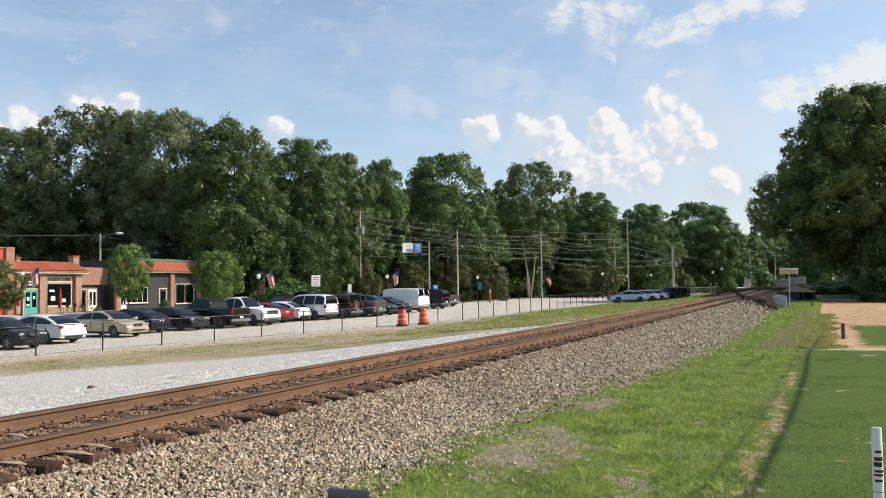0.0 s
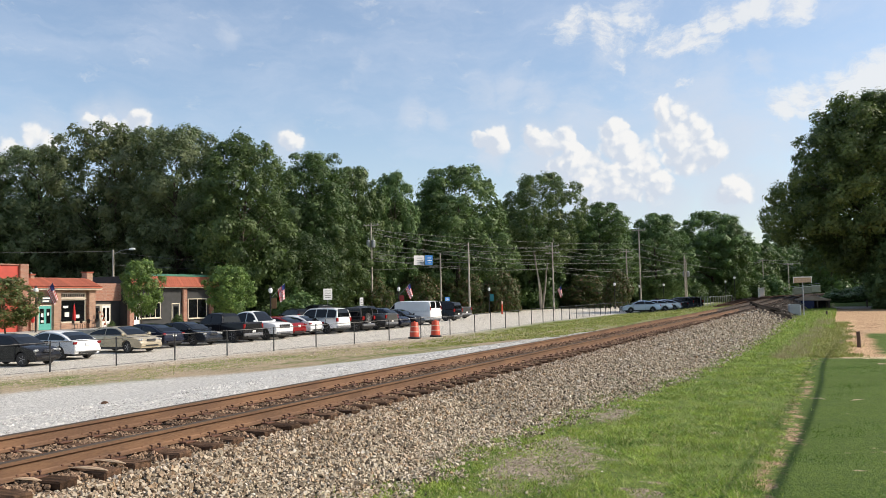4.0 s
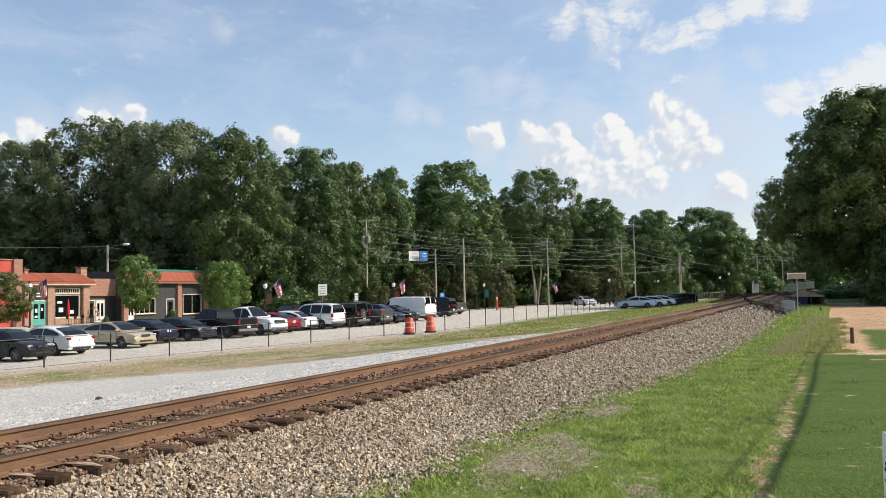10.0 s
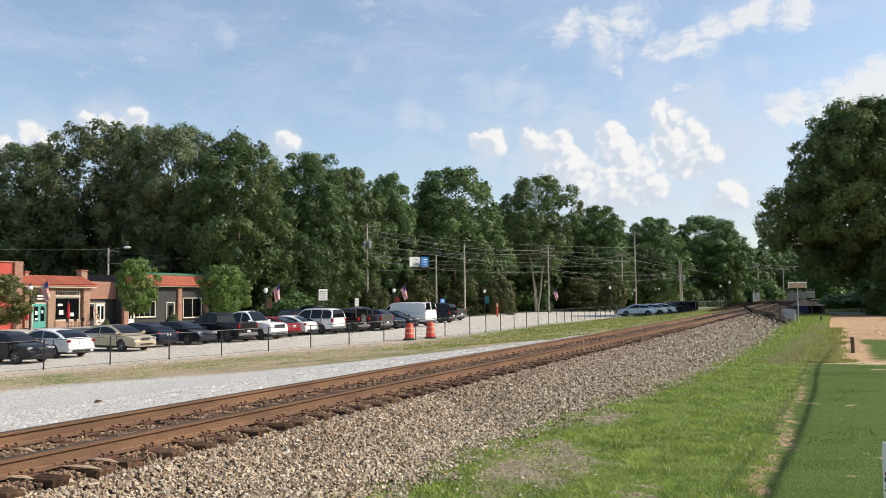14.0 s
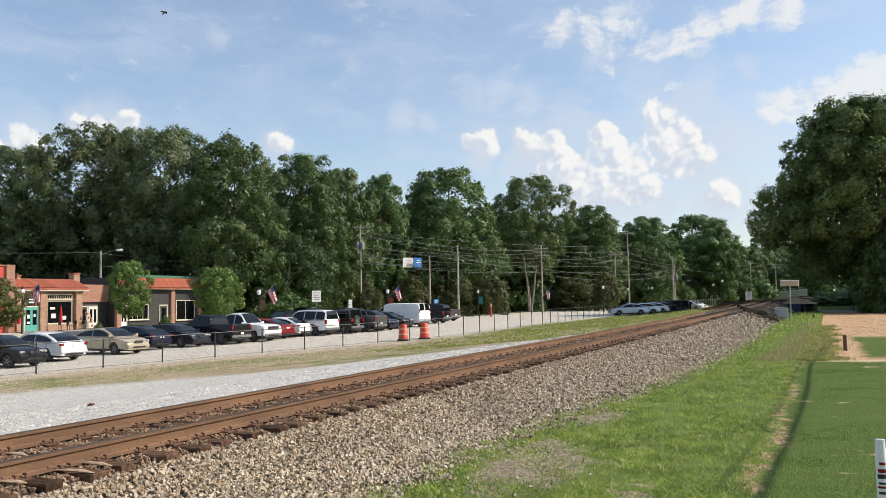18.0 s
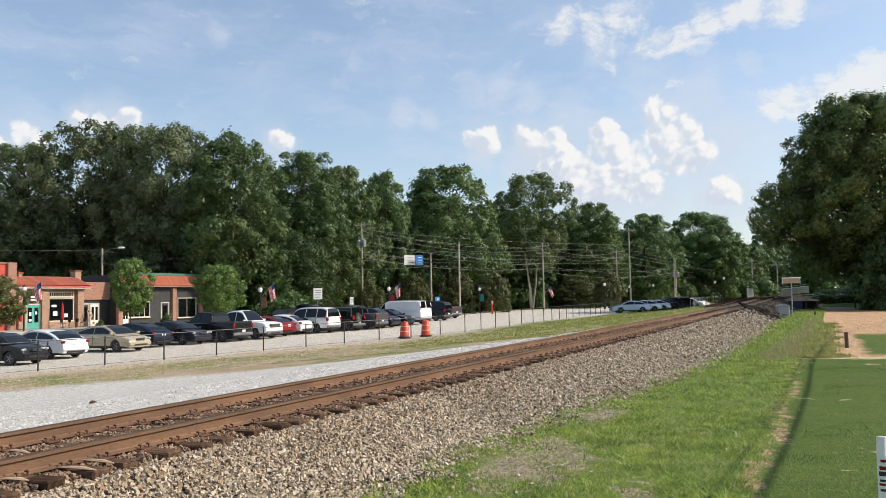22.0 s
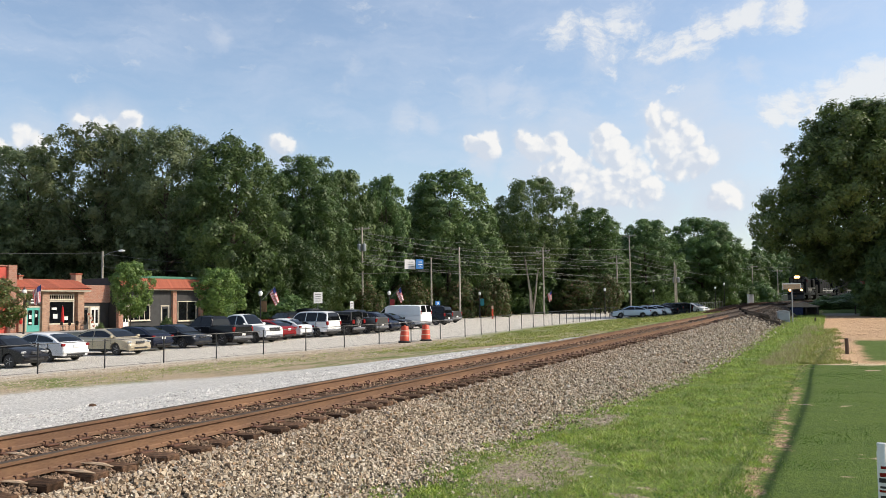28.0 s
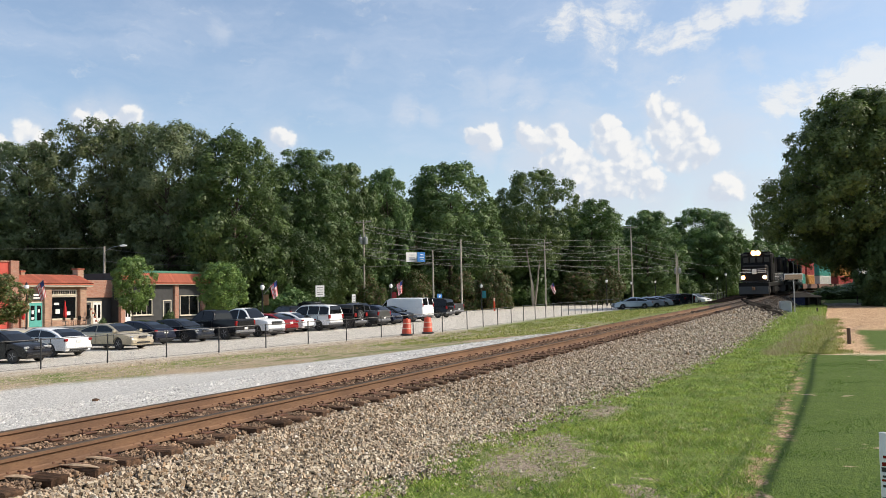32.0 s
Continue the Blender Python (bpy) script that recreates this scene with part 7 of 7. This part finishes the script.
# ---- street trees and shrubs ----
def make_plants():
    for x, y, h, w in ((56.0, 55.5, 6.5, 3.75), (57.6, 47.1, 5.7, 4.3)):
        tree("street", x, y, h, w, x * 31, "young bright green street tree before the shops", group="street trees")
    tree("street_b", 42.7, 55.6, 4.9, 4.6, 280, "thin street tree with brownish-green leaves", group="street trees")
    for x, y, h, w in ((99.0, 56.5, 5.0, 6.0), (109.5, 54.5, 5.6, 6.0), (113, 48.5, 5.4, 6.2), (127, 49.8, 4.6, 5.4), (160, 47.5, 6.5, 8), (170, 43.1, 6.8, 6.9), (118, 55, 4.8, 6), (115.3, 44.6, 5.8, 6.0), (147.4, 40.6, 5.8, 9.8), (143.0, 34.2, 6.2, 5.5)):
        tree("myrtle", x, y, h, w, x * 31, "rounded crape myrtle with reddish seed heads", group="street shrubs")
    for x, y, h, w in ((140, 45.5, 2.4, 3.2), (131, 51, 1.6, 2.4), (168, 43, 3.5, 5), (176, 36, 4, 6), (186, 32, 4, 6), (180, 27, 3.6, 6), (188, 24, 4, 6), (196, 20.5, 3.5, 6), (204, 17, 4, 7), (141, 48, 2.6, 4), (67, 61.5, 1.2, 1.4), (59.0, 62.2, 0.9, 1.0),
                       (92, 62, 3.0, 6), (86, 58, 3.0, 6), (80, 56, 3.0, 6), (104, 60, 3.2, 6), (172, 44, 5, 8), (182, 38, 5, 8), (212, 14, 5, 8)):
        tree("shrub", x, y, h, w, x * 31, "dense green shrub along the street", "shrub", "street shrubs")


make_plants()


# ---- grass ----
M["lot_grass"] = leaf_material("yellowish_grass", (0.20, 0.24, 0.045), (0.46, 0.47, 0.11), (0.52, 0.44, 0.20), 0.8)


def blades(name, count, region, height, width, mat, label, seed, lean=0.5, clump=0):
    r = np.random.RandomState(seed)
    x0, x1, y0, y1 = region
    u = r.uniform(0, 1, count)
    x = x0 + (x1 - x0) * u ** 1.7
    y = r.uniform(y0, y1, count)
    if clump:
        cx, cy = x0 + (x1 - x0) * r.uniform(0, 1, clump) ** 1.7, r.uniform(y0, y1, clump)
        i = r.randint(0, clump, count)
        wide = (0.05 + 0.002 * cx[i]) * np.exp(r.normal(0, 0.4, clump))[i]
        x, y = cx[i] + r.normal(0, 1.6, count) * wide, cy[i] + r.normal(0, 1, count) * wide
    if name == "weedy_grass":
        y = y + 0.22 * np.sin(x * 0.9) + 0.14 * np.sin(x * 2.3 + 1.0) + r.normal(0, 0.12, count)
    if name == "dry_weeds":
        y = 1.72 - 0.017 * (x - 33) + (y - 1.0) * 0.45 + r.normal(0, 0.14, count)
    field = np.sin(x * 1.3 + 2 * np.sin(y * 1.1)) * np.sin(y * 1.9 + 1.5 * np.sin(x * 0.8))
    close = np.sin(x * 3.1 + 2.2 * np.sin(y * 2.7)) * np.sin(y * 4.3 + 1.8 * np.sin(x * 2.0))
    keep = r.uniform(-1.2, 1.0, count) < field * 0.8 + close * 0.7 + 0.25
    keep &= bare_spots(x, y) < r.uniform(0.15, 1.35, count)
    if "verge" in name or name == "grass_tufts":
        keep &= y < toe_y(x) + 0.16 * np.sin(x * 1.7) + 0.10 * np.sin(x * 4.1) + r.normal(0.02, 0.12, count)
    if name == "lot_edge_grass":
        line = beyond_fence(x, y) + 0.7 * np.sin(x * 0.35) + 0.4 * np.sin(x * 1.1)
        keep &= (line < np.minimum(-1.6, -4.4 + 0.04 * x)) & (line > -6.2 - 0.06 * (x - 20)) & (np.sin(x * 0.23 + 1.0) + 0.03 * x > r.uniform(-0.2, 1.2, count))
    x, y = x[keep], y[keep]
    n = len(x)
    h = height * np.exp(r.normal(0, 0.35, n)) * (1 + 0.012 * x)
    a = r.uniform(0, 2 * np.pi, n)
    w = width * (1 + 0.03 * x)
    dx, dy = np.cos(a) * w, np.sin(a) * w
    lx, ly = r.normal(0, lean, n) * h, r.normal(0, lean, n) * h
    z = np.where((y > toe_y(x)) & (y < track_y(x)), bed_z(x, y), ground_z(x, y)) - 0.01
    v = np.stack([np.stack([x - dx, y - dy, z], 1), np.stack([x + dx, y + dy, z], 1), np.stack([x + lx, y + ly, z + h], 1)], 1).reshape(-1, 3)
    tagged(new(name, fast_mesh(name, v, np.arange(n * 3).reshape(-1, 3), mat)), label, "grass", kind="stuff")


blades("verge_grass", 300000, (6.5, 60, 0.95, 5.6), 0.030, 0.0062, M["grass"], "rough bright green grass beside the ballast", 1, 1.15, 17000)
blades("grass_tufts", 60000, (7, 55, 1.0, 5.6), 0.055, 0.0055, M["grass"], "tufts of longer grass and weeds", 2, 0.7, 1300)
blades("clover", 80000, (6.5, 55, 0.95, 5.4), 0.020, 0.0095, M["weed"], "patches of low dark green weeds in the grass", 11, 1.5, 2600)
blades("lawn", 130000, (6.5, 33, -7.0, 0.75), 0.015, 0.0050, M["turf"], "short green mown lawn", 3, 0.7)
blades("weedy_grass", 26000, (33, 70, -0.35, 1.6), 0.055, 0.006, M["lot_grass"], "thin yellowish weeds around a stake", 8, 0.7)
blades("dry_weeds", 9000, (32, 74, 0.0, 2.0), 0.13, 0.0026, M["dry"], "straw-coloured dry weeds", 4, 0.35, 160)
blades("far_verge_grass", 40000, (58, 118, 0.5, 4.2), 0.07, 0.010, M["grass"], "green grass along the line", 6, 0.7)
blades("strip_grass", 34000, (40, 118, 12.5, 22.3), 0.050, 0.012, M["lot_grass"], "uneven bright green grass between track and fence", 12, 0.8, 900)
blades("lot_edge_grass", 110000, (14, 115, 9.5, 30.0), 0.038, 0.008, M["lot_grass"], "thin yellowish grass between gravel and fence", 7, 0.8)


# ---- the train ----
def locomotive(label, lead=True):
    ob = thing("locomotive", pose(700, 0, 0), label, "locomotive", "train")
    blk, dark = M["loco_black"], M["black"]
    part("underframe", Geo().box(0, 0, 1.30, 21.6, 2.9, 0.42, 0.05), blk, ob)
    part("long_hood", Geo().box(-3.2, 0, 2.95, 13.6, 1.9, 2.95, 0.12), blk, ob)
    part("radiator", Geo().box(-9.0, 0, 3.55, 3.4, 2.9, 1.7, 0.15), blk, ob)
    part("cab", Geo().box(5.7, 0, 3.05, 3.0, 3.1, 3.05, 0.14), blk, ob)
    part("cab_roof", Geo().slab([(-1.55, 0), (-1.25, 0.16), (1.25, 0.16), (1.55, 0)], 0.1, pose(5.7, 0, 4.56, 0, 0, 90)).box(5.7, 0, 4.60, 2.9, 2.3, 0.16, 0.06), blk, ob)
    part("nose", Geo().box(8.3, 0, 2.42, 2.4, 2.35, 1.75, 0.16), blk, ob, "short black nose")
    part("fuel_tank", Geo().box(0, 0, 0.75, 5.6, 2.7, 0.95, 0.2), blk, ob)
    for y in (-1.02, -0.36, 0.36, 1.02):
        part("windscreen", Geo().box(7.22, y, 3.85, 0.05, 0.52, 0.58, 0.02), M["glass"], ob)
    for s in (-1, 1):
        part("side_window", Geo().box(5.6, s * 1.56, 3.80, 1.5, 0.04, 0.62, 0.02), M["glass"], ob)
        part("number_board", Geo().box(7.15, s * 1.1, 4.40, 0.20, 0.55, 0.24, 0.02), M["glass"], ob, "dark number board")
        if lead:
            part("ditch_light", Geo().lathe([(0.0, 0.06), (0.19, 0.05), (0.20, 0.0), (0.0, -0.02)], 14, pose(10.32, s * 1.02, 2.02, 0, 90, 0)), M["headlight"], ob, "lit round ditch light", True)
        for i in range(3):
            part("stripe", Geo().box(9.51, s * 0.72, 2.52 + 0.17 * i, 0.02, 0.84, 0.05, 0.002), M["white"], ob, "white nose stripe")
        part("side_stripe", Geo().box(-3.2, s * 0.962, 2.1, 12.6, 0.012, 0.10, 0.002), M["white"], ob)
        rail = part("handrail", Geo().tube([(-10.3, s * 1.4, 2.45), (4.0, s * 1.4, 2.45)], 0.02, 5), M["white"], ob)
        for i in range(11):
            part("stanchion", Geo().tube([(-10.3 + 1.43 * i, s * 1.4, 1.5), (-10.3 + 1.43 * i, s * 1.4, 2.45)], 0.018, 5), M["white"], rail)
        part("step", Geo().box(9.9, s * 1.25, 0.85, 0.8, 0.42, 0.9, 0.04), dark, ob)
        for i in range(5):
            part("hood_door", Geo().box(-8.0 + i * 2.2, s * 0.965, 2.95, 1.7, 0.03, 1.5, 0.01), blk, ob)
    part("nose_emblem", Geo().box(9.515, 0, 2.62, 0.02, 0.42, 0.52, 0.004), M["white"], ob, "plain white emblem on the nose")
    part("headlight_housing", Geo().box(7.25, 0, 4.55, 0.22, 0.85, 0.34, 0.05), blk, ob)
    for y in (-0.22, 0.22) if lead else ():
        part("headlight", Geo().lathe([(0.0, 0.05), (0.25, 0.04), (0.26, 0.0), (0.0, -0.02)], 14, pose(7.37, y, 4.56, 0, 90, 0)), M["headlight"], ob, "lit twin headlight", True)
    part("front_walkway", Geo().box(10.1, 0, 1.62, 1.1, 2.9, 0.10, 0.02), dark, ob)
    part("pilot", Geo().slab([(10.2, 1.5), (10.75, 1.4), (10.85, 0.35), (10.5, 0.16), (10.2, 0.16)], 2.8), dark, ob, "black snow plough pilot")
    part("coupler", Geo().box(10.95, 0, 0.90, 0.55, 0.30, 0.32, 0.05), M["rust"], ob)
    fr = part("front_rail", Geo().tube([(10.6, -1.3, 1.6), (10.6, -1.3, 2.55), (10.6, 1.3, 2.55), (10.6, 1.3, 1.6)], 0.022, 6), M["white"], ob)
    part("horn", Geo().lathe([(0.03, 0), (0.03, 0.3), (0.10, 0.5)], 8, pose(4.9, 0.6, 4.85, 0, 90, 0)), M["steel"], ob)
    part("exhaust", Geo().box(-1.0, 0, 4.50, 1.0, 0.6, 0.25, 0.04), dark, ob)
    truck = Geo().box(0, 1.05, 0.62, 4.6, 0.16, 0.40, 0.05).box(0, -1.05, 0.62, 4.6, 0.16, 0.40, 0.05).box(0, 0, 0.75, 1.0, 2.1, 0.35, 0.05).mesh("bogie", dark)
    axle = Geo().tube([(0, -0.82, 0), (0, -0.68, 0)], 0.52, 18).tube([(0, 0.68, 0), (0, 0.82, 0)], 0.52, 18).tube([(0, -0.7, 0), (0, 0.7, 0)], 0.09, 8).mesh("wheelset", M["steel_dark"])
    for x in (-6.9, 6.9):
        t = part("bogie", truck, None, ob)
        t.location = (x, 0, 0)
        for d in (-1.75, 0, 1.75):
            w = part("wheelset", axle, None, t)
            w.location = (d, 0, 0.52)
    return ob


def container_wagon(colors, label):
    ob = thing("container_wagon", pose(700, 0, 0), label, "railway wagon", "train")
    part("well_frame", Geo().box(0, 1.38, 0.85, 16.5, 0.12, 0.9, 0.03).box(0, -1.38, 0.85, 16.5, 0.12, 0.9, 0.03).box(0, 0, 0.42, 13.0, 2.7, 0.08, 0.02).box(7.6, 0, 1.15, 2.2, 2.6, 0.3, 0.04).box(-7.6, 0, 1.15, 2.2, 2.6, 0.3, 0.04), M["wagon"], ob)
    for i, c in enumerate(colors):
        z = 0.50 + i * 2.62
        b = part("container", Geo().box(0, 0, z + 1.3, 12.19, 2.38, 2.55, 0.02), c, ob, "corrugated steel container")
        for s in (-1, 1):
            g = Geo()
            for k in range(30):
                g.box(-5.8 + k * 0.40, s * 1.20, z + 1.3, 0.22, 0.05, 2.3, 0.01)
            tagged(part("corrugated_side", g, c, b), kind="stuff")
        for px in (-6.05, 6.05):
            for py in (-1.16, 1.16):
                part("corner_post", Geo().box(px, py, z + 1.3, 0.14, 0.12, 2.58), c, b)
    for x in (-7.6, 7.6):
        part("bogie", Geo().box(x, 0.95, 0.5, 2.4, 0.14, 0.3, 0.03).box(x, -0.95, 0.5, 2.4, 0.14, 0.3, 0.03).tube([(x - 0.9, -0.8, 0.43), (x - 0.9, 0.8, 0.43)], 0.43, 14).tube([(x + 0.9, -0.8, 0.43), (x + 0.9, 0.8, 0.43)], 0.43, 14), M["black"], ob)
    return ob


M["loco_black"] = material("locomotive_black", (0.006, 0.006, 0.0065), (0.010, 0.0095, 0.009), 1.5, 0.6, 0, 0, 10, spec=0.15)
M["headlight"] = glow("lit_headlight", (1.0, 0.52, 0.20), 9.0)
M["steel_dark"] = material("dark_steel", (0.09, 0.085, 0.08), (0.06, 0.055, 0.05), 4, 0.5, 0.6)
M["wagon"] = material("wagon_brown", (0.16, 0.07, 0.045), (0.11, 0.05, 0.035), 1.2, 0.8)
CON = [material("container_" + n, c, tuple(v * 0.8 for v in c), 1.0, 0.6) for n, c in (("teal", (0.05, 0.30, 0.24)), ("orange", (0.55, 0.26, 0.06)), ("red", (0.38, 0.05, 0.04)), ("white", (0.62, 0.60, 0.56)))]
TRAIN = [(locomotive("black freight locomotive with white stripes and lit headlights"), 10.8), (locomotive("second black freight locomotive coupled behind", False), 33.2), (locomotive("third black freight locomotive coupled behind", False), 55.6)]
for i, (a, b) in enumerate(((0, 2), (1, 2), (3, 0), (2, 1), (0, 3), (2, 2))):
    TRAIN.append((container_wagon((CON[a], CON[b]), "well wagon with two stacked steel containers"), 77.0 + 19.2 * i))


def on_track(x):
    d = 0.5
    dy, dz = float(track_y(x - d) - track_y(x + d)), float(rail_z(x - d) - rail_z(x + d))
    return pose(x, float(track_y(x)), float(rail_z(x)), 0, -math.degrees(math.atan2(dz, 2 * d)), 180 - math.degrees(math.atan2(dy, 2 * d)))


white_car = vehicle("sedan", on_ground(190, 26, 180), paint("white", (0.78, 0.78, 0.77)), "white saloon car turning round to park in the far lot", "car", "moving car")


def bird():
    ob = thing("bird", pose(60, 120, 20), "small dark bird flying with bent wings", "bird", "birds")
    part("body", Geo().lathe([(0.0, -0.12), (0.022, -0.08), (0.034, 0.0), (0.026, 0.07), (0.0, 0.12)], 8, pose(0, 0, 0, 0, 90, 0)), M["black"], ob, "", True)
    for s in (-1, 1):
        part("wing", Geo().slab([(-0.06, 0.0), (0.05, 0.0), (0.03, 0.10), (-0.05, 0.19), (-0.09, 0.20), (-0.07, 0.08)], 0.008, pose(0, 0, 0.01, s * -78, 0, 0)), M["black"], ob)
    part("tail", Geo().slab([(-0.10, -0.02), (-0.10, 0.02), (-0.19, 0.04), (-0.19, -0.04)], 0.006, pose(0, 0, 0, 90, 0, 0)), M["black"], ob)
    return ob


BIRDS = [(bird(), 0.0), (bird(), -1.38)]


def motions():
    times = [0, 4, 8, 12, 16, 20, 22, 24, 25, 26, 27, 28, 29, 30, 31, 32]
    for wagon, back in TRAIN:
        walk(wagon, [(t, on_track(90.2 + back + 21.0 * (32 - t))) for t in times])
    rows = [(0.0, 200.0, 17.2, 176), (1.0, 176.0, 18.0, 172), (2.0, 156.0, 19.2, 168), (3.5, 147.0, 22.4, 160), (5.0, 139.0, 26.9, 162), (6.0, 135.0, 29.6, 163), (6.5, 133.0, 30.5, 165), (7.0, 132.2, 31.3, 166), (7.5, 131.2, 31.9, 168), (8.0, 129.6, 34.1, 172), (8.5, 127.9, 34.6, 180), (9.0, 126.8, 35.0, 192), (9.5, 126.2, 35.2, 201), (10.0, 126.3, 34.6, 224), (10.5, 126.9, 33.7, 252), (11.0, 127.9, 32.7, 274), (11.5, 128.7, 31.6, 283), (12.0, 129.5, 30.4, 288), (13.0, 131.9, 25.6, 296), (14.5, 136.5, 22.5, 300), (15.5, 137.0, 20.2, 262), (16.5, 134.0, 18.9, 240), (17.0, 133.8, 18.8, 240), (32.0, 133.8, 18.8, 240)]
    walk(white_car, [(t, on_ground(x, y, a)) for t, x, y, a in rows])
    way = [(14.0, 230.9, 279.7, 62.9), (15.5, 155.8, 182.0, 46.8), (16.5, 107.2, 121.5, 35.5), (16.8, 91.9, 102.7, 32.0), (17.0, 82.2, 90.5, 30.0), (17.2, 72.6, 78.3, 27.6), (17.4, 62.2, 65.4, 24.8), (17.6, 51.6, 52.8, 21.9), (17.8, 40.4, 39.4, 18.7), (18.0, 28.9, 26.6, 14.7), (18.2, 20.1, 17.3, 11.4)]
    for ob, shift in BIRDS:
        line = [(0.0, way[0][1:])] + [(t + shift, (x, y, z)) for t, x, y, z in way] + [(20.0, (10, -30, 24)), (32.0, (-120, -260, 40))]
        walk(ob, [(t, pose(*at, 0, 18 * math.sin(t * 9), -96)) for t, at in line])
    for i, (cloth, base) in enumerate(FLAGS):
        walk(cloth, [(t, base @ pose(0, 0, 0, 10 * math.sin(t * 0.9 + i * 2), 9 * math.sin(t * 0.6 + i * 1.3), 0)) for t in [1.6 * n for n in range(21)]])


motions()
